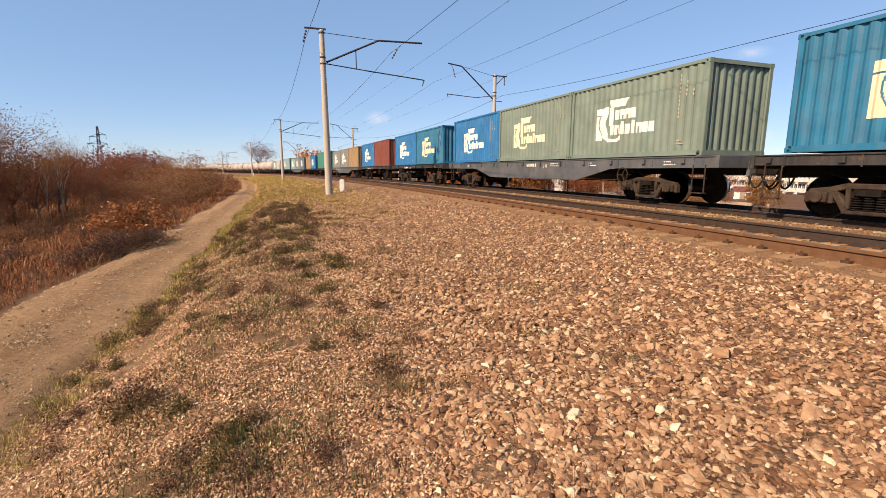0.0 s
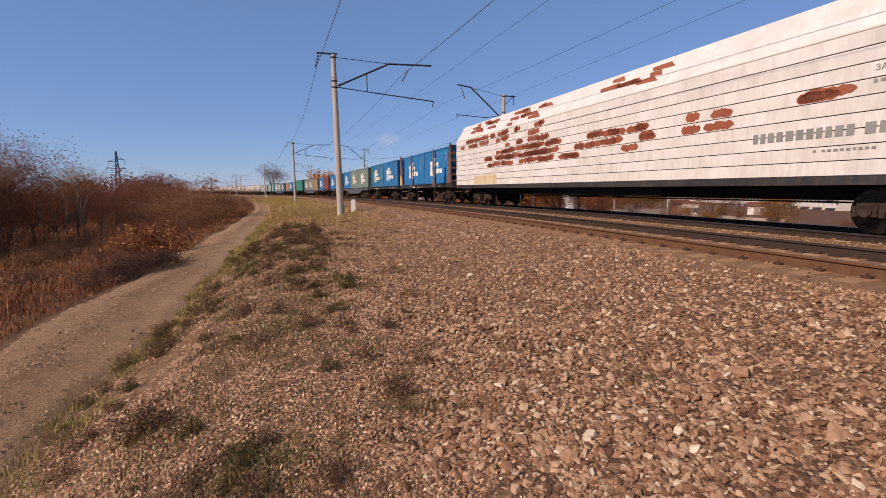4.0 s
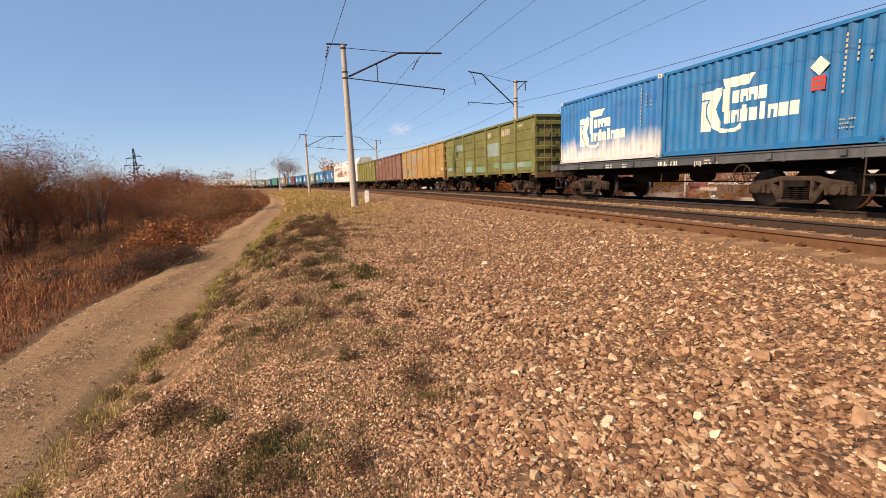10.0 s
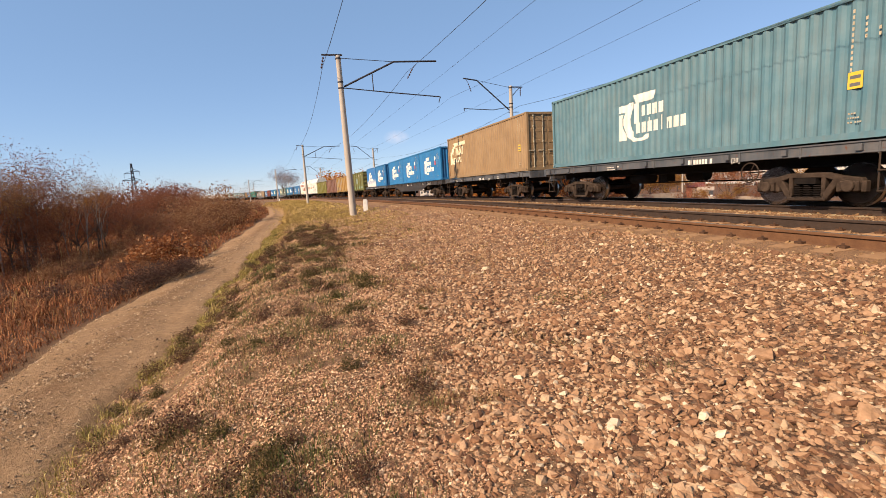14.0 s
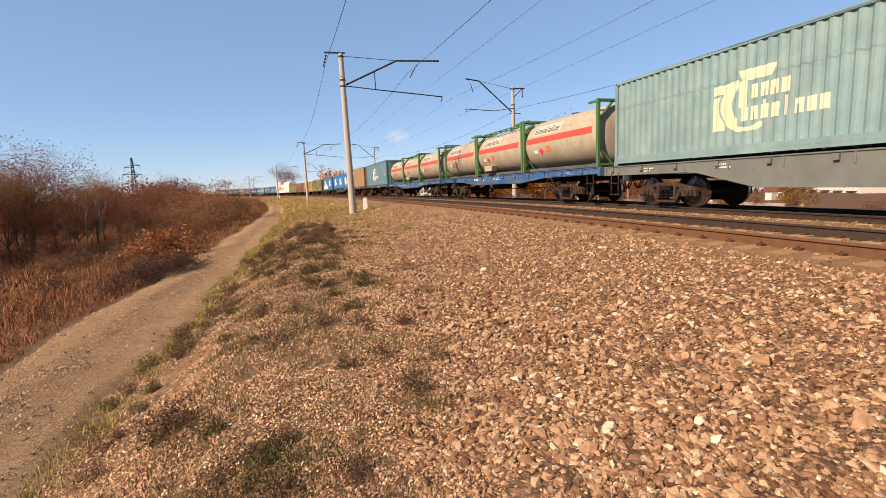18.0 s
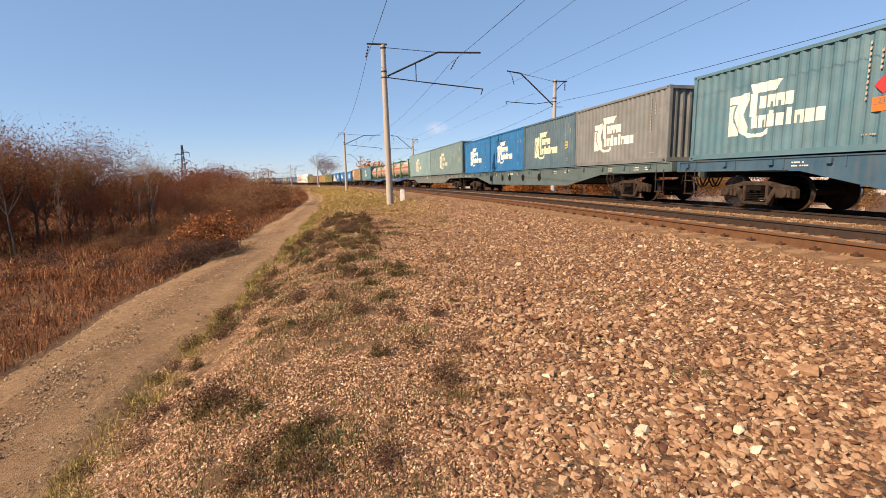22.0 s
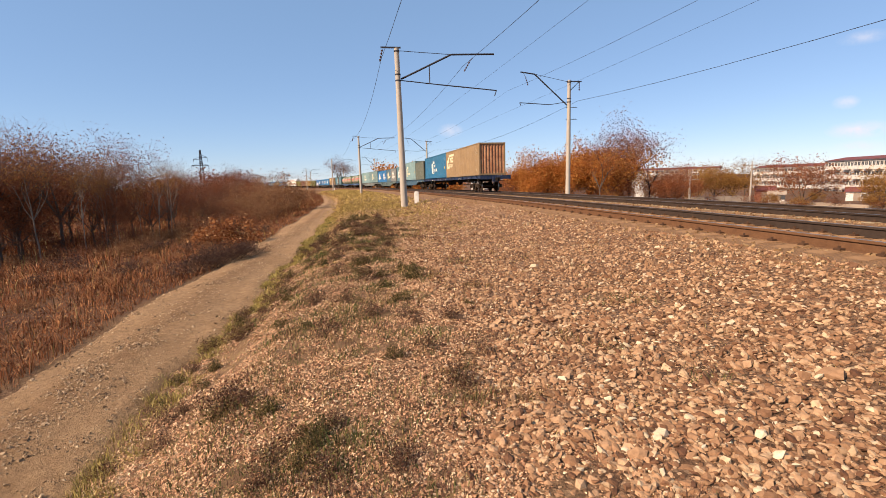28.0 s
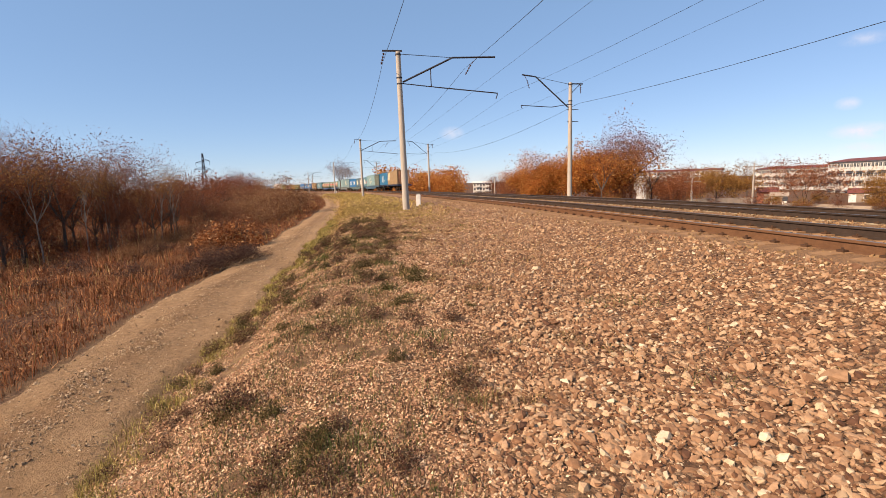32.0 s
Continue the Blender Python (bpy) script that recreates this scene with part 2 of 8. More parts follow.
def paint(name, base, worn, rust=(0.13, 0.05, 0.025), rust_at=0.66, dirt=(0.16, 0.13, 0.10), dirt_amount=0.35, rough_=0.5, metal=0.0, scale=1.4, fade=None, grime=0.25):
    """Old paint on steel: slow fading, streaks of dirt running down, spots of rust."""
    m, n, l, b = nodes_of(name)
    vec = coords(n, l)
    col = mixed(n, l, stepped(n, l, fuzz(n, l, vec, scale, 5), 0.35, 0.68), base, worn)
    if fade:
        own = n.new("ShaderNodeTexCoord")
        sep = n.new("ShaderNodeSeparateXYZ")
        l.new(own.outputs["Object"], sep.inputs[0])
        add = n.new("ShaderNodeMath")
        add.operation = "MULTIPLY_ADD"
        l.new(fuzz(n, l, vec, 2.2, 6, (1, 1, 0.25)), add.inputs[0])
        add.inputs[1].default_value = 1.4
        l.new(sep.outputs["Z"], add.inputs[2])
        col = mixed(n, l, stepped(n, l, add.outputs[0], 1.75, 1.15), col, fade)
    streak = fuzz(n, l, vec, 5.0, 5, (1.6, 1.6, 0.22))
    damp = n.new("ShaderNodeMath")
    damp.operation = "MULTIPLY"
    l.new(stepped(n, l, streak, 0.45, 0.8), damp.inputs[0])
    damp.inputs[1].default_value = dirt_amount
    col = mixed(n, l, damp.outputs[0], col, dirt)
    film = n.new("ShaderNodeMath")
    film.operation = "MULTIPLY"
    l.new(stepped(n, l, fuzz(n, l, vec, 0.75, 7, (1, 1, 0.8), 0.68), 0.42, 0.66), film.inputs[0])
    film.inputs[1].default_value = grime
    col = mixed(n, l, film.outputs[0], col, mixed(n, l, 1.0, col, (0.42, 0.36, 0.30), "MULTIPLY"))
    spots = fuzz(n, l, vec, 9.0, 8, (1, 1, 0.6), 0.72)
    col = mixed(n, l, stepped(n, l, spots, rust_at, rust_at + 0.05), col, rust)
    l.new(col, b.inputs["Base Color"])
    rr = n.new("ShaderNodeMapRange")
    rr.inputs[3].default_value, rr.inputs[4].default_value = rough_ - 0.1, rough_ + 0.25
    l.new(streak, rr.inputs[0])
    l.new(rr.outputs[0], b.inputs["Roughness"])
    b.inputs["Metallic"].default_value = metal
    b.inputs["Specular IOR Level"].default_value = 0.3
    bumped(n, l, b, fuzz(n, l, vec, 22.0, 6), 0.25, 0.01)
    return m


def plain(name, base, vary, scale=6.0, rough_=0.7, metal=0.0, bump=0.3, bump_scale=40.0, dist=0.01, world_space=False, stretch=None, spread=True, spec=0.2):
    m, n, l, b = nodes_of(name)
    vec = coords(n, l, spread, world_space)
    big = stepped(n, l, fuzz(n, l, vec, scale, 5, stretch), 0.3, 0.7)
    fine = stepped(n, l, fuzz(n, l, vec, scale * 7, 4, stretch), 0.25, 0.75)
    col = mixed(n, l, big, base, vary)
    dark = tuple(c * 0.62 for c in base)
    col = mixed(n, l, 0.45, col, mixed(n, l, fine, dark, col))
    l.new(col, b.inputs["Base Color"])
    b.inputs["Roughness"].default_value, b.inputs["Metallic"].default_value = rough_, metal
    b.inputs["Specular IOR Level"].default_value = spec
    if bump:
        bumped(n, l, b, fuzz(n, l, vec, bump_scale, 5), bump, dist)
    return m


def pieces(name, stops, rough_=0.85, scale=30.0, bump=0.4, patchy=0.0):
    """For joined small pieces: each piece has its own tone."""
    m, n, l, b = nodes_of(name)
    g = n.new("ShaderNodeNewGeometry")
    r = ramp_of(n, stops)
    l.new(g.outputs["Random Per Island"], r.inputs[0])
    vec = g.outputs["Position"]
    col = mixed(n, l, stepped(n, l, fuzz(n, l, vec, scale, 4), 0.3, 0.75), r.outputs[0], mixed(n, l, 1.0, r.outputs[0], (0.62, 0.6, 0.58), "MULTIPLY"))
    if patchy:
        drift = stepped(n, l, fuzz(n, l, vec, 0.8, 5, rough_=0.7), 0.38, 0.62)
        col = mixed(n, l, drift, mixed(n, l, patchy, col, mixed(n, l, 1.0, col, (0.34, 0.30, 0.28), "MULTIPLY")), col)
    l.new(col, b.inputs["Base Color"])
    b.inputs["Roughness"].default_value = rough_
    b.inputs["Specular IOR Level"].default_value = 0.12
    if bump:
        bumped(n, l, b, fuzz(n, l, vec, scale * 2, 4), bump, 0.01)
    return m


BLUE = paint("blue_paint", (0.008, 0.12, 0.288), (0.0144, 0.16, 0.336), rust_at=0.74)
TEAL = paint("teal_paint", (0.00936, 0.121, 0.211), (0.0172, 0.156, 0.257), rust_at=0.73)
SKYBLUE = paint("bright_blue_paint", (0.007, 0.135, 0.32), (0.012, 0.17, 0.36), rust_at=0.77)
PETROL = paint("petrol_blue_paint", (0.010, 0.115, 0.215), (0.016, 0.14, 0.25), rust_at=0.78)
SAGE = paint("sage_teal_paint", (0.125, 0.195, 0.185), (0.165, 0.24, 0.225), rust_at=0.73)
SEA = paint("sea_green_paint", (0.151, 0.254, 0.249), (0.218, 0.314, 0.292), rust_at=0.73, dirt_amount=0.3)
SEAGREY = paint("sea_grey_paint", (0.0723, 0.162, 0.187), (0.111, 0.204, 0.221), rust_at=0.72)
MOSS = paint("grey_green_paint", (0.132, 0.18, 0.14), (0.176, 0.22, 0.168), rust_at=0.72)
SLATE = paint("slate_paint", (0.06, 0.112, 0.136), (0.088, 0.144, 0.16), rust_at=0.71)
GREYED = paint("grey_paint", (0.15, 0.158, 0.143), (0.203, 0.203, 0.18), rust_at=0.68)
OLIVEGREY = paint("dark_olive_paint", (0.084, 0.096, 0.068), (0.128, 0.136, 0.096), rust_at=0.67)
TAN = paint("tan_paint", (0.245, 0.155, 0.072), (0.295, 0.194, 0.0936), rust_at=0.74, dirt_amount=0.25)
BRICKRED = paint("red_brown_paint", (0.15, 0.0338, 0.0188), (0.195, 0.0525, 0.03), rust_at=0.72)
FADED = paint("faded_blue_paint", (0.016, 0.128, 0.336), (0.024, 0.176, 0.384), rust_at=0.75, fade=(0.56, 0.55, 0.50))
GREENISH = paint("green_paint", (0.024, 0.16, 0.12), (0.04, 0.2, 0.152), rust_at=0.72)
RUSTYEND = paint("rusted_steel", (0.308, 0.12, 0.05), (0.44, 0.228, 0.112), rust=(0.099, 0.036, 0.025), rust_at=0.58)
GONDOLA_END = paint("rusty_end_wall_paint", (0.12, 0.065, 0.03), (0.17, 0.095, 0.045), rust=(0.06, 0.025, 0.015), rust_at=0.55, dirt_amount=0.6, grime=0.4)
STENCIL = paint("worn_stencil_paint", (0.468, 0.405, 0.279), (0.396, 0.333, 0.216), rust=(0.20, 0.14, 0.07), rust_at=0.58, dirt_amount=0.5)
WHITE_PAINT = paint("white_marking_paint", (0.718, 0.681, 0.57), (0.662, 0.616, 0.506), rust_at=0.78, dirt_amount=0.12)
CREAM_PAINT = paint("cream_marking_paint", (0.69, 0.607, 0.386), (0.644, 0.552, 0.35), rust_at=0.78, dirt_amount=0.12)
GONDOLA_OLIVE = paint("olive_gondola_paint", (0.17, 0.163, 0.034), (0.224, 0.211, 0.051), rust=(0.07, 0.045, 0.02), rust_at=0.58, dirt=(0.14, 0.085, 0.03), dirt_amount=0.75, grime=0.45)
GONDOLA_GREEN = paint("green_gondola_paint", (0.13, 0.143, 0.0389), (0.181, 0.19, 0.0562), rust=(0.108, 0.066, 0.0264), rust_at=0.56, dirt=(0.192, 0.119, 0.036), dirt_amount=0.8, grime=0.55)
GONDOLA_BROWN = paint("brown_gondola_paint", (0.145, 0.066, 0.042), (0.23, 0.127, 0.08), rust=(0.08, 0.034, 0.022), rust_at=0.57, dirt=(0.32, 0.19, 0.125), dirt_amount=0.6, grime=0.4)
GONDOLA_ORANGE = paint("orange_gondola_paint", (0.323, 0.194, 0.0518), (0.388, 0.261, 0.0864), rust=(0.157, 0.0688, 0.0264), rust_at=0.57, dirt=(0.336, 0.138, 0.042), dirt_amount=0.7, grime=0.4)
PATCH_PALE = paint("pale_patch_paint", (0.238, 0.308, 0.266), (0.196, 0.266, 0.224), rust_at=0.60, dirt_amount=0.5, grime=0.3)
PATCH_GREEN = paint("green_patch_paint", (0.128, 0.225, 0.128), (0.15, 0.247, 0.15), rust_at=0.66)
PATCH_RED = paint("red_patch_paint", (0.15, 0.048, 0.034), (0.18, 0.066, 0.045), rust_at=0.62, dirt_amount=0.5)
PATCH_GREY = paint("grey_patch_paint", (0.298, 0.25, 0.172), (0.248, 0.204, 0.134), rust_at=0.62, rust=(0.46, 0.2, 0.051), dirt_amount=0.5)
PATCH_DARK = paint("dark_patch_paint", (0.12, 0.12, 0.11), (0.15, 0.15, 0.13))
HOOD_WHITE = paint("white_hood_paint", (0.699, 0.662, 0.57), (0.626, 0.58, 0.478), rust=(0.30, 0.10, 0.045), rust_at=0.69, dirt_amount=0.25)
HOOD_RUST = paint("bare_rusty_primer", (0.26, 0.065, 0.022), (0.33, 0.10, 0.04), rust_at=0.6)
FRAME_BLACK = paint("black_frame_paint", (0.022, 0.022, 0.022), (0.04, 0.037, 0.033), rust=(0.09, 0.05, 0.03), rust_at=0.58, dirt=(0.10, 0.075, 0.05), dirt_amount=0.5, rough_=0.65)
FRAME_GREY = paint("grey_frame_paint", (0.055, 0.062, 0.068), (0.10, 0.105, 0.105), rust_at=0.62, dirt_amount=0.5)
FRAME_GREEN = paint("green_grey_frame_paint", (0.119, 0.133, 0.115), (0.161, 0.168, 0.143), rust_at=0.68)
FRAME_HOLED = paint("sage_frame_paint", (0.075, 0.112, 0.101), (0.105, 0.143, 0.128), rust_at=0.68)
FRAME_BLUE = paint("blue_frame_paint", (0.012, 0.085, 0.26), (0.085, 0.15, 0.19), rust_at=0.61, grime=0.5)
FRAME_TEAL = paint("teal_frame_paint", (0.0338, 0.0825, 0.12), (0.0525, 0.112, 0.15), rust_at=0.68)
FRAME_NAVY = paint("navy_frame_paint", (0.006, 0.0175, 0.05), (0.01, 0.025, 0.065), rust_at=0.72)
STAKE_BROWN = paint("brown_stake_paint", (0.128, 0.0713, 0.045), (0.165, 0.0975, 0.06), rust_at=0.62)
STAKE_YELLOW = paint("yellow_board_paint", (0.62, 0.38, 0.06), (0.66, 0.44, 0.11), rust_at=0.70)
BOGIE = plain("greasy_cast_steel", (0.01, 0.008, 0.007), (0.022, 0.017, 0.013), 5, 0.85, 0.0, 0.4, spec=0.06)
BOGIE_DUST = plain("dusty_cast_steel", (0.03, 0.021, 0.015), (0.085, 0.059, 0.041), 5, 0.88, 0.0, 0.4, spec=0.06)
WHEEL = plain("rusty_wheel_steel", (0.028, 0.019, 0.014), (0.06, 0.04, 0.028), 6, 0.85, 0.0, 0.3, spec=0.06)
TREAD = plain("polished_tread", (0.45, 0.43, 0.40), (0.36, 0.34, 0.31), 9, 0.28, 1.0, 0.1)
UNDER = plain("dark_underframe", (0.012, 0.011, 0.010), (0.022, 0.019, 0.016), 5, 0.9, 0.0, 0.3, spec=0.05)
RUBBER = plain("black_hose_rubber", (0.014, 0.014, 0.014), (0.022, 0.02, 0.02), 12, 0.7, 0, 0.1)
TANK_CREAM = paint("cream_tank_paint", (0.389, 0.337, 0.239), (0.337, 0.277, 0.187), rust_at=0.77, dirt=(0.238, 0.185, 0.114), dirt_amount=0.6)
TANK_RED = paint("red_band_paint", (0.52, 0.06, 0.035), (0.46, 0.07, 0.045), rust_at=0.78)
TANK_GREEN = paint("green_frame_paint", (0.044, 0.136, 0.032), (0.068, 0.168, 0.048), rust_at=0.70)
TANK_FAR = paint("dusty_white_tank_paint", (0.496, 0.44, 0.368), (0.416, 0.344, 0.272), rust_at=0.72, dirt=(0.20, 0.13, 0.09), dirt_amount=0.7)
SIGN_ORANGE = paint("orange_plate_paint", (0.75, 0.16, 0.025), (0.70, 0.18, 0.04), rust_at=0.8, dirt_amount=0.1)
SIGN_RED = paint("red_plate_paint", (0.60, 0.035, 0.03), (0.55, 0.05, 0.04), rust_at=0.8, dirt_amount=0.1)
SIGN_YELLOW = paint("yellow_plate_paint", (0.70, 0.45, 0.04), (0.66, 0.42, 0.06), rust_at=0.8, dirt_amount=0.1)
MARK_DARK = paint("dark_brown_mark_paint", (0.055, 0.05, 0.035), (0.075, 0.065, 0.045), rust_at=0.8, dirt_amount=0.1)
TANK_PALE = paint("pale_tank_panel_paint", (0.50, 0.46, 0.36), (0.44, 0.39, 0.29), rust_at=0.78, dirt_amount=0.3)
SIGN_GREY = paint("grey_lettering_paint", (0.22, 0.22, 0.19), (0.26, 0.25, 0.21), rust_at=0.8, dirt_amount=0.1)
CONCRETE = plain("weathered_concrete", (0.36, 0.31, 0.25), (0.45, 0.39, 0.31), 3, 0.85, 0, 0.35, 30)
SLEEPER_MAT = plain("dusty_sleeper_concrete", (0.281, 0.148, 0.064), (0.343, 0.196, 0.092), 4, 0.9, 0, 0.4, 30)
SLEEPER_FAR = plain("pale_sleeper_concrete", (0.38, 0.28, 0.15), (0.46, 0.36, 0.21), 4, 0.9, 0, 0.4, 30)
RAIL_SIDE = plain("rusty_rail_side", (0.12, 0.056, 0.026), (0.18, 0.088, 0.04), 8, 0.85, 0.1, 0.3, 40, world_space=True)
# rail steel with the shade on the rails put into its darker colour
RAIL_SHADED = plain("dark_rail_side", (0.045, 0.03, 0.021), (0.075, 0.048, 0.032), 8, 0.7, 0.2, 0.3, 40, world_space=True)
FASTENER = plain("dark_rail_fastener", (0.06, 0.032, 0.018), (0.12, 0.06, 0.03), 8, 0.8, 0.2, 0.2)
RAIL_TOP = plain("worn_rail_top", (0.30, 0.24, 0.19), (0.24, 0.18, 0.14), 8, 0.4, 0.8, 0.1, 40, world_space=True)
MAST_CONCRETE = plain("grey_mast_concrete", (0.40, 0.34, 0.27), (0.48, 0.42, 0.33), 1.2, 0.85, 0, 0.25, 25, stretch=(1, 1, 0.3))
IRON = plain("dark_bracket_steel", (0.045, 0.043, 0.048), (0.075, 0.068, 0.065), 4, 0.6, 0.5, 0.2)
GLAZED = plain("brown_glazed_porcelain", (0.08, 0.045, 0.035), (0.11, 0.06, 0.045), 4, 0.25, 0, 0)
WIRE = plain("dark_copper_wire", (0.035, 0.033, 0.033), (0.055, 0.05, 0.045), 1, 0.5, 0.6, 0)
WHITEWASH = plain("whitewashed_concrete", (0.78, 0.74, 0.66), (0.66, 0.61, 0.52), 6, 0.85, 0, 0.3, 25)


# ---------------------------------------------------------------- ground, road
def steps(*runs):
    """Ever finer or coarser positions: runs of (from, to, step)."""
    out = []
    for a, b, d in runs:
        out += list(np.arange(a, b - 1e-6, d))
    return out + [runs[-1][1]]


def ground_material():
    m, n, l, b = nodes_of("trackside_soil")
    vec = coords(n, l, world_space=True)
    stones = fuzz(n, l, vec, 38, 6, rough_=0.7)
    vor = n.new("ShaderNodeTexVoronoi")
    vor.inputs["Scale"].default_value = 34
    l.new(vec, vor.inputs["Vector"])
    r = ramp_of(n, [(0.0, (0.09, 0.048, 0.026)), (0.4, (0.19, 0.105, 0.056)), (0.75, (0.31, 0.18, 0.098)), (1.0, (0.43, 0.28, 0.16))])
    sep = n.new("ShaderNodeSeparateColor")
    l.new(vor.outputs["Color"], sep.inputs[0])
    l.new(sep.outputs[0], r.inputs[0])
    gravel = mixed(n, l, stepped(n, l, stones, 0.35, 0.7), mixed(n, l, 1.0, r.outputs[0], (0.55, 0.5, 0.46), "MULTIPLY"), r.outputs[0])
    straw = ramp_of(n, [(0.25, (0.075, 0.042, 0.022)), (0.5, (0.17, 0.098, 0.048)), (0.75, (0.34, 0.22, 0.10))])
    l.new(fuzz(n, l, vec, 5, 8, rough_=0.75), straw.inputs[0])
    tone = n.new("ShaderNodeAttribute")
    tone.attribute_name = "grassy"
    add = n.new("ShaderNodeMath")
    add.operation = "MULTIPLY_ADD"
    l.new(fuzz(n, l, vec, 0.8, 6), add.inputs[0])
    add.inputs[1].default_value = 1.0
    l.new(tone.outputs["Fac"], add.inputs[2])
    col = mixed(n, l, stepped(n, l, add.outputs[0], 0.72, 1.05), gravel, straw.outputs[0])
    oil = n.new("ShaderNodeAttribute")
    oil.attribute_name = "trackbed"
    bed = mixed(n, l, stepped(n, l, stones, 0.3, 0.75), (0.17, 0.086, 0.039), (0.34, 0.19, 0.088))
    col = mixed(n, l, oil.outputs["Fac"], col, bed)
    far = n.new("ShaderNodeAttribute")
    far.attribute_name = "field"
    field = mixed(n, l, stepped(n, l, fuzz(n, l, vec, 0.35, 8, rough_=0.7), 0.3, 0.7), (0.065, 0.029, 0.014), (0.16, 0.08, 0.036))
    col = mixed(n, l, far.outputs["Fac"], col, field)
    l.new(col, b.inputs["Base Color"])
    b.inputs["Roughness"].default_value = 0.95
    b.inputs["Specular IOR Level"].default_value = 0.2
    bumped(n, l, b, stones, 0.8, 0.04)
    return m


def grid_mesh(name, ss, ls, height, mat, marks=()):
    S, L = np.meshgrid(np.array(ss), np.array(ls), indexing="ij")
    X, Y = place_np(S, L)
    Z = np.array([height(x, y) for x, y in zip(X.ravel(), Y.ravel())])
    nS, nL = len(ss), len(ls)
    idx = np.arange(nS * nL).reshape(nS, nL)
    faces = np.stack([idx[:-1, :-1], idx[:-1, 1:], idx[1:, 1:], idx[1:, :-1]], -1).reshape(-1, 4)
    me = bpy.data.meshes.new(name)
    me.from_pydata(np.stack([X.ravel(), Y.ravel(), Z], 1).tolist(), [], faces.tolist())
    me.materials.append(mat)
    for key, fn in marks:
        at = me.attributes.new(key, "FLOAT", "POINT")
        at.data.foreach_set("value", fn(S.ravel(), L.ravel()).astype(np.float32))
    me.shade_smooth()
    return me


def ramp01(v, a, b):
    return np.clip((v - a) / (b - a), 0, 1)


ground_s = steps((-400, -60, 40), (-60, 0, 4), (0, 30, 0.4), (30, 80, 1.5), (80, 220, 5), (220, 700, 20), (700, 1500, 80))
ground_l = steps((-800, -200, 60), (-200, -60, 10), (-60, -26, 2), (-26, -17.5, 0.6), (-17.5, -6, 0.22), (-6, 4, 0.5), (4, 20, 1.2), (20, 100, 5), (100, 400, 30), (400, 1600, 150))
ground = thing("ground", "reddish gravel and dry autumn grass beside the railway", "ground", kind="structure", data=grid_mesh(
    "ground", ground_s, ground_l, ground_z, ground_material(),
    (("grassy", lambda s, l: 0.5 * ramp01(l, -9.5, -12.6) + 0.35 * ramp01(s, 12, 24) * ramp01(l, -7.2, -8.6) + 0.9 * ramp01(l, 2.5, 4.0)),
     ("trackbed", lambda s, l: ramp01(l, -7.1, -6.3) * ramp01(l, 2.6, 2.0)),
     ("field", lambda s, l: np.maximum(ramp01(l, -16.95 + 1.5 * np.clip((s - 8) / 55, 0, 1.2), -17.3 + 1.5 * np.clip((s - 8) / 55, 0, 1.2)), 0.9 * ramp01(l, 3.5, 12))))))


def road_material():
    m, n, l, b = nodes_of("dirt_road")
    vec = coords(n, l, world_space=True)
    big = fuzz(n, l, vec, 0.7, 6)
    fine = fuzz(n, l, vec, 9, 9, rough_=0.8)
    col = mixed(n, l, stepped(n, l, big, 0.3, 0.7), (0.33, 0.20, 0.099), (0.445, 0.282, 0.146))
    col = mixed(n, l, stepped(n, l, fine, 0.35, 0.62), mixed(n, l, 1.0, col, (0.62, 0.58, 0.55), "MULTIPLY"), col)
    strip = n.new("ShaderNodeAttribute")
    strip.attribute_name = "gravel_strip"
    loose = n.new("ShaderNodeMath")
    loose.operation = "MULTIPLY"
    l.new(strip.outputs["Fac"], loose.inputs[0])
    l.new(stepped(n, l, fuzz(n, l, vec, 24, 6, rough_=0.75), 0.3, 0.6), loose.inputs[1])
    col = mixed(n, l, loose.outputs[0], col, mixed(n, l, 1.0, col, (0.58, 0.52, 0.48), "MULTIPLY"))
    l.new(col, b.inputs["Base Color"])
    b.inputs["Roughness"].default_value = 0.95
    b.inputs["Specular IOR Level"].default_value = 0.15
    bumped(n, l, b, fine, 1.0, 0.06)
    return m


def road_edges(s):
    k = min(max((s - 8) / 55, 0), 1.2)
    return -17.05 + 1.5 * k + 0.15 * math.sin(s * 0.7) + 0.12 * noise.noise((s * 1.7, 1.0, 0.0)), -14.75 + 1.45 * k + 0.12 * math.sin(s * 0.9 + 1) + 0.2 * noise.noise((s * 1.3, 5.0, 0.0))


def road_lift(u):
    """How high the road's surface lies over the ground across its width."""
    rut = 0.05 - 0.05 * (np.exp(-((u - 0.22) / 0.1) ** 2) + np.exp(-((u - 0.78) / 0.1) ** 2))
    side = np.clip(np.minimum(u, 1 - u), 0, 1)
    return -0.05 + 0.09 * np.minimum(1, 9 * side) + rut * np.minimum(1, 6 * side)


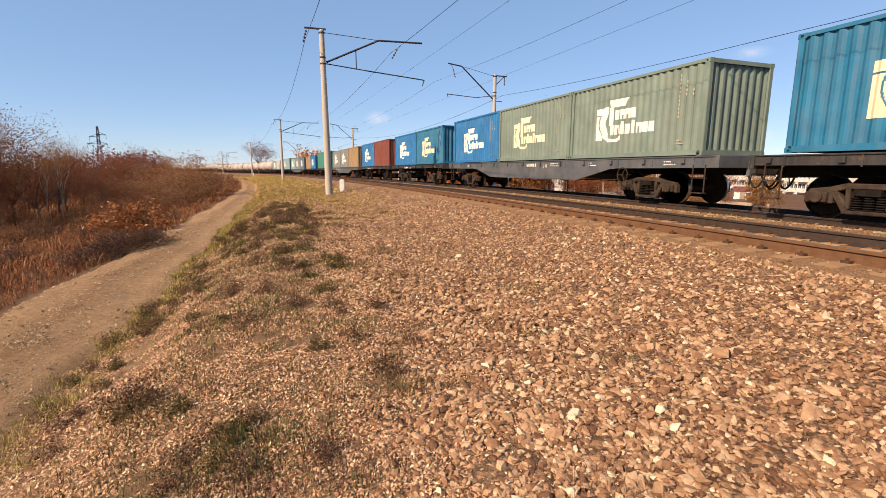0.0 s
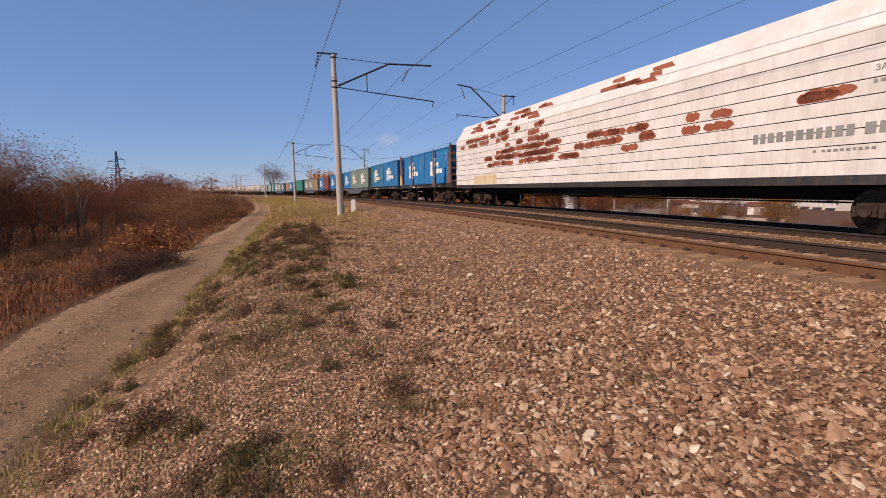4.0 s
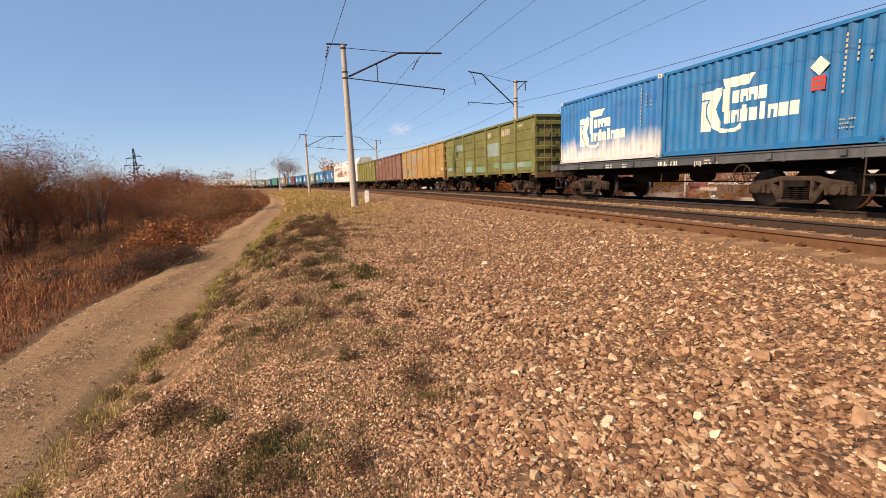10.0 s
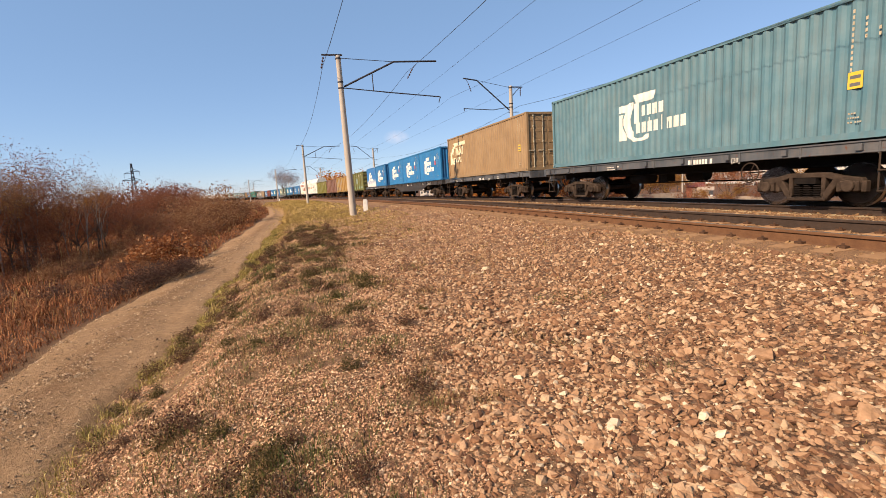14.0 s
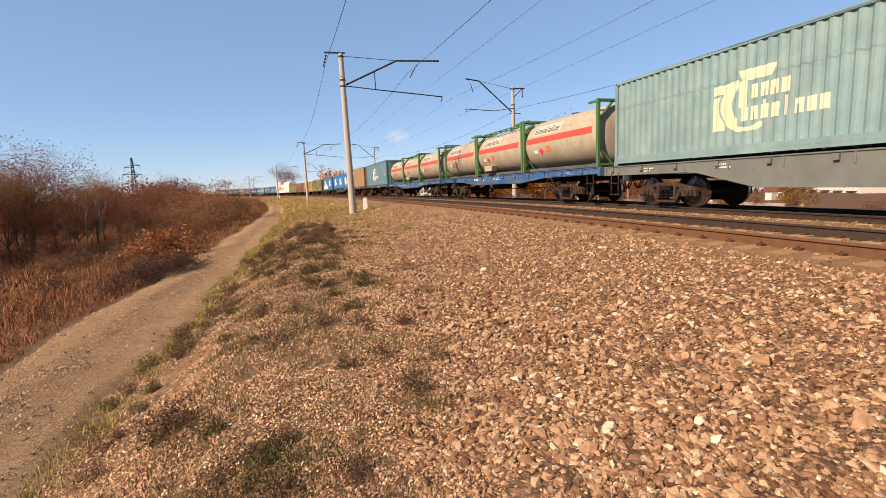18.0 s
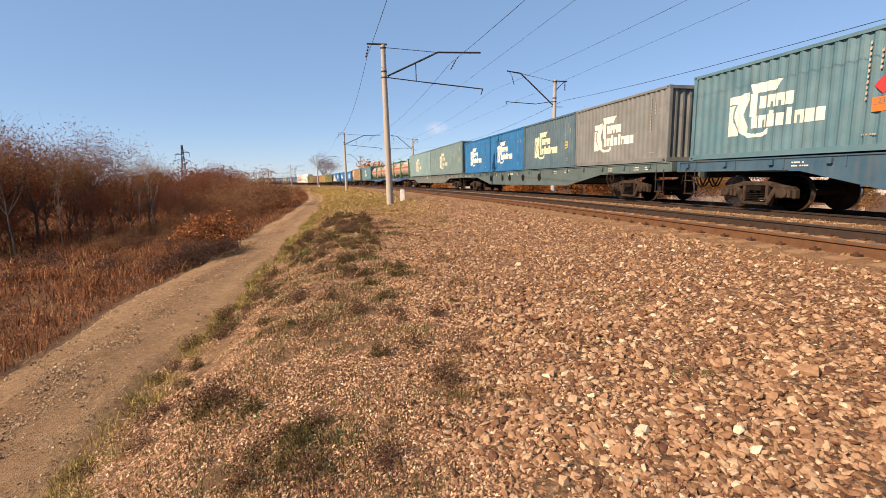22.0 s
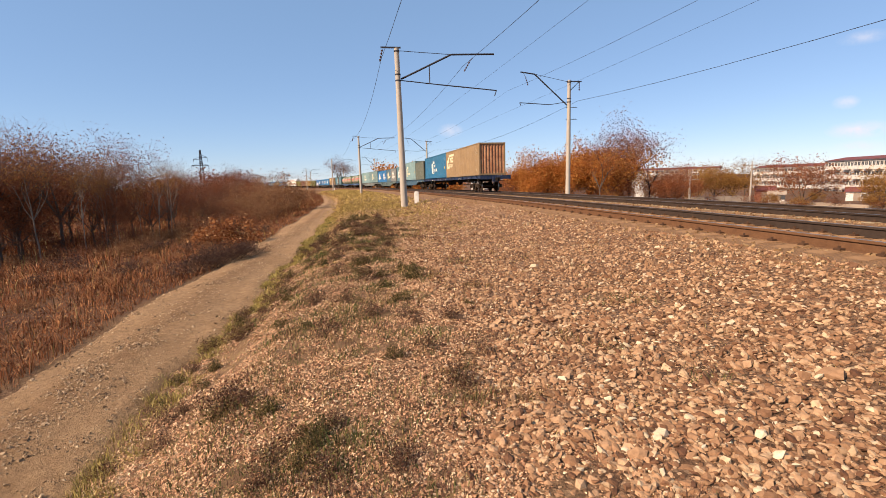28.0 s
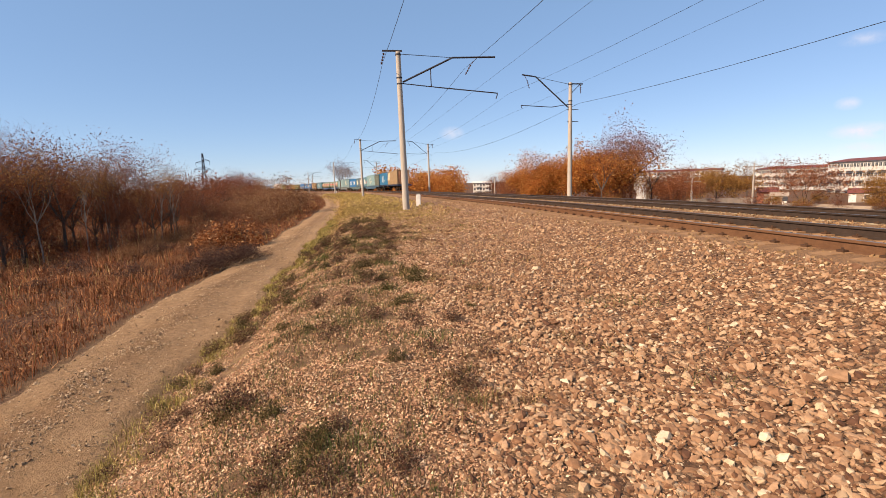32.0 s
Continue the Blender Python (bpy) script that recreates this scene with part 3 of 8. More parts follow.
def road_mesh():
    sh = Shape()
    ss = steps((-25, 2, 2), (2, 40, 0.5), (40, 140, 2.5))
    n = 15
    for s in ss:
        a, b = road_edges(s)
        for i in range(n):
            u = i / (n - 1)
            p = place(s, a + (b - a) * u)
            sh.v.append((p.x, p.y, ground_z(p.x, p.y) + float(road_lift(u)) + 0.012 * rough(p.x, p.y, 3)))
    for j in range(len(ss) - 1):
        for i in range(n - 1):
            sh.f.append((j * n + i, j * n + i + 1, (j + 1) * n + i + 1, (j + 1) * n + i))
            sh.m.append(0)
    me = sh.mesh("road", road_material(), smooth=True)
    us = np.tile(np.linspace(0, 1, n), len(ss))
    at = me.attributes.new("gravel_strip", "FLOAT", "POINT")
    at.data.foreach_set("value", np.clip(np.exp(-((us - 0.47) / 0.15) ** 2) + 0.6 * np.exp(-(us / 0.08) ** 2), 0, 1).astype(np.float32))
    return me


road = thing("road", "rutted pale dirt road along the embankment", "road", kind="structure", data=road_mesh())


# ---------------------------------------------------------------- tracks
def rail_mesh(l0, z0, s0, s1, side):
    """A rail's section (foot, web, head) swept along the curve; the head's top is bare steel."""
    sec = [(-0.075, -0.18), (0.075, -0.18), (0.075, -0.168), (0.011, -0.15), (0.011, -0.05), (0.037, -0.038), (0.037, -0.006), (0.03, 0.0), (-0.03, 0.0), (-0.037, -0.006), (-0.037, -0.038), (-0.011, -0.05), (-0.011, -0.15), (-0.075, -0.168)]
    sh = Shape()
    ss = np.concatenate([np.arange(s0, 60, 1.5), np.arange(60, s1, 8)])
    n = len(sec)
    for s in ss:
        for dx, dz in sec:
            sh.v.append(tuple(place(s, l0 + dx, z0 + dz)))
    for j in range(len(ss) - 1):
        for i in range(n):
            sh.f.append((j * n + i, j * n + (i + 1) % n, (j + 1) * n + (i + 1) % n, (j + 1) * n + i))
            sh.m.append(1 if i == 7 else 0)
    sh.f.append(tuple(range(n)))
    sh.m.append(0)
    return sh.mesh("rail", [side, RAIL_TOP])


def sleeper_shape():
    sh = Shape()
    sh.prism([(-1.35, -0.2), (1.35, -0.2), (1.35, -0.01), (1.2, 0.0), (0.55, 0.0), (0.42, -0.05), (-0.42, -0.05), (-0.55, 0.0), (-1.2, 0.0), (-1.35, -0.01)], "x", -0.13, 0.13)
    for y in (-0.8, 0.8):
        for d in (-0.12, 0.12):
            sh.box(-0.05, 0.05, y + d - 0.045, y + d + 0.045, -0.005, 0.03, 1)
            sh.tube((0, y + d, 0.025), (0, y + d, 0.06), 0.02, 5, mi=1)
    return sh


def build_track(name, l0, z0, label, mat, side):
    track = thing(name, label, "railway track", kind="structure")
    for d in (-0.8, 0.8):
        # the rail away from the viewer has its shaded side painted darker
        part("rail", rail_mesh(l0 + d, z0, -30, 720, side if d < 0 else RAIL_SHADED), track)
    me = sleeper_shape().mesh("sleeper", [mat, FASTENER])
    s, k, rest = -12.0, 0, Shape()
    one = sleeper_shape()
    while s < 420:
        p = place(s, l0, z0 - 0.165)
        m = Matrix.Translation(p) @ Matrix.Rotation(heading(s) + math.pi / 2 + random.uniform(-0.008, 0.008), 4, "Z")
        if k < 240:
            part("sleeper", me, track, m)
        else:
            b = [m @ Vector(v) for v in ((-0.13, -1.35, -0.05), (0.13, -1.35, -0.05), (0.13, 1.35, -0.05), (-0.13, 1.35, -0.05), (-0.13, -1.35, 0.0), (0.13, -1.35, 0.0), (0.13, 1.35, 0.0), (-0.13, 1.35, 0.0))]
            rest.add(b, [(4, 5, 6, 7), (0, 1, 5, 4), (1, 2, 6, 5), (2, 3, 7, 6), (3, 0, 4, 7)])
        s += 0.545
        k += 1
    tagged(part("sleepers", rest.mesh("sleepers", mat), track), kind="stuff")
    return track


near_track = build_track("track_1", NEAR_L, NEAR_Z, "empty rusty railway track on dusty concrete sleepers", SLEEPER_MAT, RAIL_SIDE)
far_track = build_track("track_2", 0.0, 0.0, "railway track with concrete sleepers under the train", SLEEPER_FAR, RAIL_SHADED)


# ---------------------------------------------------------------- overhead line
def curve_tube(name, pts, r, mat):
    cu = bpy.data.curves.new(name, "CURVE")
    cu.dimensions, cu.bevel_depth, cu.bevel_resolution = "3D", r, 1
    sp = cu.splines.new("POLY")
    sp.points.add(len(pts) - 1)
    for q, p in zip(sp.points, pts):
        q.co = (*p, 1)
    cu.materials.append(mat)
    return cu


def insulator(sh, p, q, n=4, r=0.075):
    p, q = Vector(p), Vector(q)
    sh.tube(p, q, 0.02, 6)
    for i in range(n):
        c = p.lerp(q, (i + 0.5) / n)
        d = (q - p).normalized() * 0.035
        sh.tube(c - d, c + d, r, 10, r2=r * 0.55)


def mast(s, l, reach, label, lean=0.0, height=9.6, far=False):
    """A concrete mast with a bent bracket over the tracks; its x axis points across, towards the rails."""
    base = place(s, l)
    z = ground_z(base.x, base.y)
    turn = heading(s) + (0 if reach > 0 else math.pi)
    ob = thing("catenary_mast", label, "overhead line mast", "overhead line masts", Matrix.Translation((base.x, base.y, z - 0.1)) @ Matrix.Rotation(turn, 4, "Z") @ Matrix.Rotation(radians(lean), 4, "Y"))
    sh = Shape()
    n = 10 if far else 18
    sh.lathe([(0, 0.22), (0.4, 0.215), (height, 0.145), (height + 0.03, 0.1)], "z", n=n)
    part("pole", sh.mesh("pole", MAST_CONCRETE, smooth=True), ob)
    R = abs(reach)
    top = height
    if reach > 0:
        part("crossarm", Shape().box(-0.95, 0.25, -0.05, 0.05, top + 0.02, top + 0.1).mesh("crossarm", IRON), ob)
        sh = Shape()
        insulator(sh, (-0.85, 0, top - 0.05), (-1.05, 0, top - 0.75), 4)
        part("insulator", sh.mesh("insulator", GLAZED), ob)
        joint, knee, tip = (0.2, 0, top - 1.75), (R * 0.55, 0, top - 0.30), (R, 0, top - 0.24)
    else:
        part("crossarm", Shape().box(-1.15, 0.2, -0.05, 0.05, top - 0.12, top - 0.04).tube((-0.9, 0, top - 0.1), (-0.15, 0, top - 0.8), 0.03).mesh("crossarm", IRON), ob)
        sh = Shape()
        insulator(sh, (-0.95, 0, top - 0.12), (-0.95, 0, top - 0.85), 4)
        part("insulator", sh.mesh("insulator", GLAZED), ob)
        joint, knee, tip = (0.18, 0, top - 2.05), (R * 0.72, 0, top + 0.45), (R, 0, top + 0.6)
    sh = Shape()
    sh.tube(joint, knee, 0.055, 8)
    sh.tube(knee, tip, 0.055, 8)
    part("bracket", sh.mesh("bracket", IRON), ob)
    part("tie_rod", Shape().tube((0.1, 0, top - 0.12), knee, 0.018, 6).mesh("tie_rod", IRON), ob)
    low = top - 2.05 if reach > 0 else top - 2.0
    sh = Shape()
    sh.tube((0.15, 0, low + 0.22), (R * 0.4, 0, low - 0.02), 0.03, 6)
    sh.tube((R * 0.4, 0, low - 0.02), (R * 1.02, 0, low - 0.38 if reach > 0 else low + 0.12), 0.035, 6)
    sh.tube((R * 1.02, 0, low - 0.38 if reach > 0 else low + 0.12), (R * 1.0, 0, low - 0.72 if reach > 0 else low - 0.1), 0.03, 6)
    part("registration_arm", sh.mesh("registration_arm", IRON), ob)
    if reach > 0:
        part("hanger_bar", Shape().tube((R * 0.32, 0, top - 1.0), (R * 0.32, 0, low), 0.03, 6).mesh("hanger_bar", IRON), ob)
        sh = Shape()
        sh.tube((R * 0.78, 0, top - 0.45), (R * 0.74, 0, top - 0.7), 0.015, 5)
        insulator(sh, (R * 0.74, 0, top - 0.7), (R * 0.68, 0, top - 1.3), 4, 0.06)
        part("string_insulator", sh.mesh("string_insulator", GLAZED), ob)
    else:
        sh = Shape()
        sh.tube((R * 0.95, 0, top + 0.55), (R * 0.9, 0, top + 0.2), 0.015, 5)
        insulator(sh, (R * 0.9, 0, top + 0.2), (R * 0.85, 0, top - 0.5), 4, 0.06)
        part("string_insulator", sh.mesh("string_insulator", GLAZED), ob)
        for zz in (low - 0.25, low - 1.25):
            part("side_arm", Shape().box(-0.75, 0.28, -0.025, 0.025, zz, zz + 0.05).mesh("side_arm", IRON), ob)
    if not far:
        for zz in (top - 0.15, top - 1.5, low + 0.2):
            part("clamp_band", Shape().lathe([(zz - 0.04, 0.175), (zz + 0.04, 0.175)], "z", n=14).mesh("clamp_band", IRON), ob)
    return ob


LEFT_MASTS = (-30, 34.3, 87.0, 154.8, 231, 309, 350, 418, 480)
RIGHT_MASTS = (-20, 43.4, 100.4, 163.4, 222, 305, 375, 445)
for s in LEFT_MASTS:
    mast(s, -8.9 if s == 87.0 else -9.1, 6.1, "grey concrete mast with a long bent bracket beside the track", lean=-0.7 if s == 34.3 else 0, far=s > 150)
for s in RIGHT_MASTS:
    mast(s, 6.6 if s < 60 else 5.8, -4.4, "concrete mast with a raised bracket beyond the tracks", height=11.1, far=s > 150)


def wire(name, label, masts, l, z, sag, r=0.011, lo=-30):
    pts = []
    for a, b in zip(masts, masts[1:]):
        for i in range(12):
            u = i / 12
            s = a + (b - a) * u
            pts.append(tuple(place(s, l, z - sag * 4 * u * (1 - u))))
    thing(name, label, "wire", "overhead wires", data=curve_tube(name, pts, r, WIRE))


wire("contact_wire", "thin contact wire over the empty track", LEFT_MASTS, -4.9, 6.45, 0.05, 0.005)
wire("messenger_wire", "thin sagging messenger wire over the empty track", LEFT_MASTS, -5.1, 8.05, 0.7, 0.011)
wire("contact_wire", "thin contact wire over the train", RIGHT_MASTS, 0.6, 6.45, 0.05, 0.005)
wire("messenger_wire", "thin sagging messenger wire over the train", RIGHT_MASTS, 1.0, 8.3, 0.8, 0.007)
wire("feeder_wire", "feeder wire on the masts' outer insulators", LEFT_MASTS, -10.15, 8.35, 0.9, 0.013)
wire("feeder_wire", "feeder wire on the far masts' outer insulators", RIGHT_MASTS, 7.4, 7.55, 1.15, 0.013)

# whitewashed distance post beside the mast
_p = place(36.0, -8.05)
_sh = Shape()
_sh.prism([(-0.15, 0), (0.15, 0), (0.15, 0.72), (0.1, 0.8), (-0.1, 0.8), (-0.15, 0.72)], "y", -0.09, 0.09)
post = thing("distance_post", "short whitewashed concrete post on the verge", "post", m=Matrix.Translation((_p.x, _p.y, ground_z(_p.x, _p.y) - 0.05)) @ Matrix.Rotation(heading(31) - 0.2, 4, "Z"))
part("post_body", _sh.mesh("post_body", WHITEWASH, bevel=0.02), post)
part("post_cap", Shape().box(-0.12, 0.12, -0.1, 0.1, 0.805, 0.83).mesh("post_cap", WHITEWASH), post)
_p = place(160, -8.2)
copy_thing(post, Matrix.Translation((_p.x, _p.y, ground_z(_p.x, _p.y) - 0.05)))


# ---------------------------------------------------------------- the train: containers
MOVERS = []          # thing, its place along the train at the clip's start, height
WHEELS = []          # wheelset, the wagon's place along the train
FLOOR_Z = 1.40
PITCH = 0.278


def ride(ob, sigma, z=0.0):
    MOVERS.append((ob, sigma, z))
    ob.matrix_basis = on_track(sigma, z)
    return ob


def groove(x):
    u = x % PITCH
    if u < 0.072:
        return 0.0
    if u < 0.140:
        return -0.045 * (u - 0.072) / 0.068
    if u < 0.210:
        return -0.045
    return -0.045 * (PITCH - u) / (PITCH - 0.210)


def groove_stops(a, b):
    out = {round(a, 4), round(b, 4)}
    k = math.floor(a / PITCH)
    while k * PITCH < b:
        for u in (0, 0.072, 0.140, 0.210):
            x = k * PITCH + u
            if a + 0.004 < x < b - 0.004:
                out.add(round(x, 4))
        k += 1
    return sorted(out)


def corrugated(length, z0, z1, mat, name):
    """A pressed steel sheet in the xz plane; +y is its outer side."""
    sh = Shape()
    xs = groove_stops(-length / 2, length / 2)
    for x in xs:
        d = groove(x)
        sh.v += [(x, d, z0), (x, d, z1)]
    for i in range(len(xs) - 1):
        sh.f.append((2 * i, 2 * i + 1, 2 * i + 3, 2 * i + 2))
        sh.m.append(0)
    k = len(sh.v)
    for x in xs:
        sh.v += [(x, groove(x) - 0.012, z0), (x, groove(x) - 0.012, z1)]
    for i in range(len(xs) - 1):
        sh.f.append((k + 2 * i, k + 2 * i + 2, k + 2 * i + 3, k + 2 * i + 1))
        sh.m.append(0)
    return sh.mesh(name, mat)


def emblem(u, v):
    """White mark: a slab, a crescent and a bent bar, with two rows of plain blocks."""
    r = math.hypot(u - 0.80, (v - 0.55) * 1.05)
    if 0 <= u <= 0.5 and 0.80 <= v <= 0.98:
        return r > 0.0 and u < 0.42 - (v - 0.8) * 0.2 + 0.1
    if 0 <= u <= 0.3 and 0.06 <= v <= 0.76 and r > 0.64:
        return True
    if 0.60 <= u <= 1.38 - (1.18 - v) * 0.5 and 0.97 <= v <= 1.18:
        return u > 0.60 + (1.18 - v) * 0.3
    if 0.62 <= u <= 0.81 and 0.46 <= v <= 0.97:
        return True
    if 0.36 < r < 0.61 and u < 0.60 and v < 1.02:
        return True
    if 0.50 < r < 0.61 and v < 0.16 and u < 1.12:
        return True
    if 0.62 <= v <= 0.88 and 0.87 < u < 1.68:
        k, w = divmod(u - 0.87, 0.205)
        return w < 0.17 and not (k in (1, 2) and 0.06 < w < 0.10 and v < 0.74)
    if 0.20 <= v <= 0.46 and 0.66 < u < 2.38:
        k, w = divmod(u - 0.66, 0.215)
        return w < 0.175 and not (k in (1, 5) and 0.06 < w < 0.11 and v < 0.36) and not (k == 4 and not 0.03 < w < 0.11)
    if 0.46 < v <= 0.55 and 0.66 < u < 2.38:
        k, w = divmod(u - 0.66, 0.215)
        return k in (2, 4) and 0.03 < w < 0.11
    return False


def swoosh(u, v):
    """The older cream mark: a swept bar over a shield, and two rows of slanted blocks."""
    a = u - 0.25 * v
    r = math.hypot(u - 0.75, v - 0.45)
    if 0.96 < v < 1.14 and 0.55 < u < 2.45:
        return u < 2.45 - (1.14 - v) * 0.6 and u > 0.55 + (1.14 - v)
    if 0.0 < u < 0.22 and 0.0 < v < 0.70:
        return True
    if 0.40 < r < 0.56 and u < 0.85:
        return True
    if 0.28 < a < 0.42 and 0.5 < v < 1.0:
        return True
    if 0.48 <= v <= 0.88 and 0.80 < a < 1.95:
        k, w = divmod(a - 0.80, 0.23)
        return w < 0.175 and not (0.06 < w < 0.115 and 0.58 < v < 0.76 and k > 0)
    if 0.10 <= v <= 0.36 and 0.45 < a < 1.75:
        k, w = divmod(a - 0.45, 0.165)
        return w < 0.125 and not (0.045 < w < 0.085 and 0.17 < v < 0.29)
    return False


def painted_mark(fn, width, height, x_left, z_low, scale, mat, name):
    """A mark that lies on the corrugated sheet, 4 mm proud; u runs against x."""
    sh = Shape()
    stops = []
    base = groove_stops(x_left - width * scale, x_left)
    for a, b in zip(base, base[1:]):
        n = max(1, math.ceil((b - a) / 0.02))
        stops += [a + (b - a) * i / n for i in range(n)]
    stops.append(base[-1])
    rows = int(height * scale / 0.02)
    for a, b in zip(stops, stops[1:]):
        u = (x_left - (a + b) / 2) / scale
        start = None
        for j in range(rows + 1):
            on = j < rows and fn(u, (j + 0.5) * 0.02 / scale)
            if on and start is None:
                start = j
            if not on and start is not None:
                lo, hi = z_low + start * 0.02, z_low + j * 0.02
                ya, yb = groove(a) + 0.004, groove(b) + 0.004
                sh.add([(a, ya, lo), (b, yb, lo), (b, yb, hi), (a, ya, hi)], [(0, 3, 2, 1)])
                start = None
    return sh.mesh(name, mat)


def bars(spots, mat, name, y=0.004):
    """Unreadable lettering: small upright plates on the outer plane."""
    sh = Shape()
    for x0, x1, z0, z1 in spots:
        sh.box(x0, x1, y - 0.003, y, z0, z1)
    return sh.mesh(name, mat)


def row_of_bars(x_left, z, n, w, h, gap, rnd):
    out, x = [], x_left
    for i in range(n):
        ww = w * rnd.uniform(0.7, 1.1)
        out.append((x - ww, x, z, z + h))
        x -= ww + gap * (3 if rnd.random() < 0.15 else 1)
    return out


def lettering(text, size, mat, name):
    """Readable words in the built-in font, in the xz plane and read from +y."""
    cu = bpy.data.curves.new(name, "FONT")
    cu.body, cu.size, cu.extrude, cu.resolution_u = text, size, 0.0015, 2
    tmp = bpy.data.objects.new(name, cu)
    scene.collection.objects.link(tmp)
    me = bpy.data.meshes.new_from_object(tmp.evaluated_get(bpy.context.evaluated_depsgraph_get()))
    bpy.data.objects.remove(tmp)
    bpy.data.curves.remove(cu)
    me.transform(Matrix.Rotation(math.pi, 4, "Z") @ Matrix.Rotation(math.pi / 2, 4, "X"))
    me.materials.clear()
    me.materials.append(mat)
    return me


def side_at(y, flip=False):
    return Matrix.Translation((0, y, 0)) @ (Matrix.Rotation(math.pi, 4, "Z") if flip else Matrix.Identity(4))


def container(sigma, L, H, mat, label, logo="emblem", doors=False, plates=0, end_mat=None, tall_rail=False, ink=None, seed=0, z=None):
    """A ribbed steel box: sheets between corner posts, rails and castings. x ahead, its tail end is seen."""
    ob = thing("shipping_container", label, "shipping container", "containers on the train")
    ink = ink or WHITE_PAINT
    W2 = 1.219
    key = (L, H, mat.name)
    sill = 0.30 if tall_rail else 0.16
    inner = L - 0.30
    side = shared(("side", key, sill), lambda: corrugated(inner, sill, H - 0.08, mat, "side_panel"))
    part("side_panel", side, ob, side_at(W2 - 0.022))
    part("side_panel", side, ob, side_at(-W2 + 0.022, True))
    e = end_mat or mat
    front = shared(("end", H, e.name), lambda: corrugated(2 * W2 - 0.26, 0.16, H - 0.1, e, "end_panel"))
    part("end_panel", front, ob, Matrix.Translation((L / 2 - 0.05, 0, 0)) @ Matrix.Rotation(-math.pi / 2, 4, "Z"))
    tail = Matrix.Translation((-L / 2 + 0.05, 0, 0)) @ Matrix.Rotation(math.pi / 2, 4, "Z")
    if not doors:
        part("end_panel", front, ob, tail)
    else:
        def leaf():
            sh = Shape()
            w = W2 - 0.14
            sh.box(-w / 2, w / 2, -0.05, 0.0, 0.14, H - 0.12)
            for zz in np.linspace(0.35, H - 0.35, 5):
                sh.prism([(-0.03, zz - 0.11), (0.012, zz - 0.08), (0.012, zz + 0.08), (-0.03, zz + 0.11)], "x", -w / 2 + 0.06, w / 2 - 0.06)
            return sh.mesh("door", e, bevel=0.006)

        def rod():
            sh = Shape()
            sh.tube((0, 0.035, 0.1), (0, 0.035, H - 0.08), 0.017, 8)
            for zz in (0.18, 0.7, H * 0.5, H - 0.7, H - 0.2):
                sh.box(-0.032, 0.032, 0.0, 0.055, zz - 0.03, zz + 0.03)
            sh.box(-0.02, 0.30, 0.04, 0.06, 0.98, 1.03)
            return sh.mesh("lock_rod", STENCIL if e is TAN else GREYED, bevel=0.004)
        me, mr = shared(("leaf", H, e.name), leaf), shared(("rod", H, e.name), rod)
        for c in (-1, 1):
            d = part("door", me, ob, tail @ Matrix.Translation((c * (W2 - 0.12) / 2, 0.0, 0)))
            for x in (-0.26, 0.26):
                part("lock_rod", mr, d, Matrix.Translation((x, 0, 0)), "galvanised lock rod")

    def rails_of_box():
        sh = Shape()
        for y in (W2 - 0.03, -W2 + 0.03):
            sh.box(-L / 2 + 0.09, L / 2 - 0.09, y - 0.03, y + 0.03, 0.02 if not tall_rail else 0.06, sill)
            if tall_rail:
                sh.box(-L / 2 + 0.09, L / 2 - 0.09, y - 0.034, y + 0.034, 0.16, 0.19)
            sh.box(-L / 2 + 0.09, L / 2 - 0.09, y - 0.03, y + 0.026, H - 0.09, H - 0.01)
        for x in (-L / 2 + 0.045, L / 2 - 0.045):
            sh.box(x - 0.04, x + 0.04, -W2 + 0.12, W2 - 0.12, 0.02, 0.16)
            sh.box(x - 0.04, x + 0.04, -W2 + 0.12, W2 - 0.12, H - 0.12, H - 0.01)
        for k in range(int(L / 0.6)):
            x = -L / 2 + 0.3 + k * 0.6
            sh.box(x - 0.03, x + 0.03, -W2 + 0.06, W2 - 0.06, 0.03, 0.13)
        return sh.mesh("base_and_top_rails", mat)
    part("rail_frame", shared(("frame", key, tall_rail), rails_of_box), ob)

    def roof():
        sh = Shape()
        xs = groove_stops(-L / 2 + 0.1, L / 2 - 0.1)
        for x in xs:
            sh.v += [(x, -W2 + 0.05, H - 0.025 + groove(x) * 0.5), (x, W2 - 0.05, H - 0.025 + groove(x) * 0.5)]
        for i in range(len(xs) - 1):
            sh.f.append((2 * i, 2 * i + 2, 2 * i + 3, 2 * i + 1))
            sh.m.append(0)
        sh.box(-L / 2 + 0.1, L / 2 - 0.1, -W2 + 0.05, W2 - 0.05, H - 0.075, H - 0.05)
        return sh.mesh("roof_panel", mat)
    part("roof_panel", shared(("roof", key), roof), ob)
    post = shared(("post", H, mat.name), lambda: Shape().prism([(-0.075, -0.075), (0.075, -0.075), (0.075, 0.05), (0.04, 0.075), (-0.075, 0.075)], "z", 0.1, H - 0.1).mesh("corner_post", mat, bevel=0.008))
    # the casting's hole is a raised dark plate, its shade put into the colour
    cast = shared(("cast", mat.name), lambda: Shape().box(-0.09, 0.09, -0.082, 0.082, 0, 0.118).box(-0.03, 0.03, 0.080, 0.084, 0.035, 0.085, 1).mesh("corner_casting", [mat, UNDER], bevel=0.008))
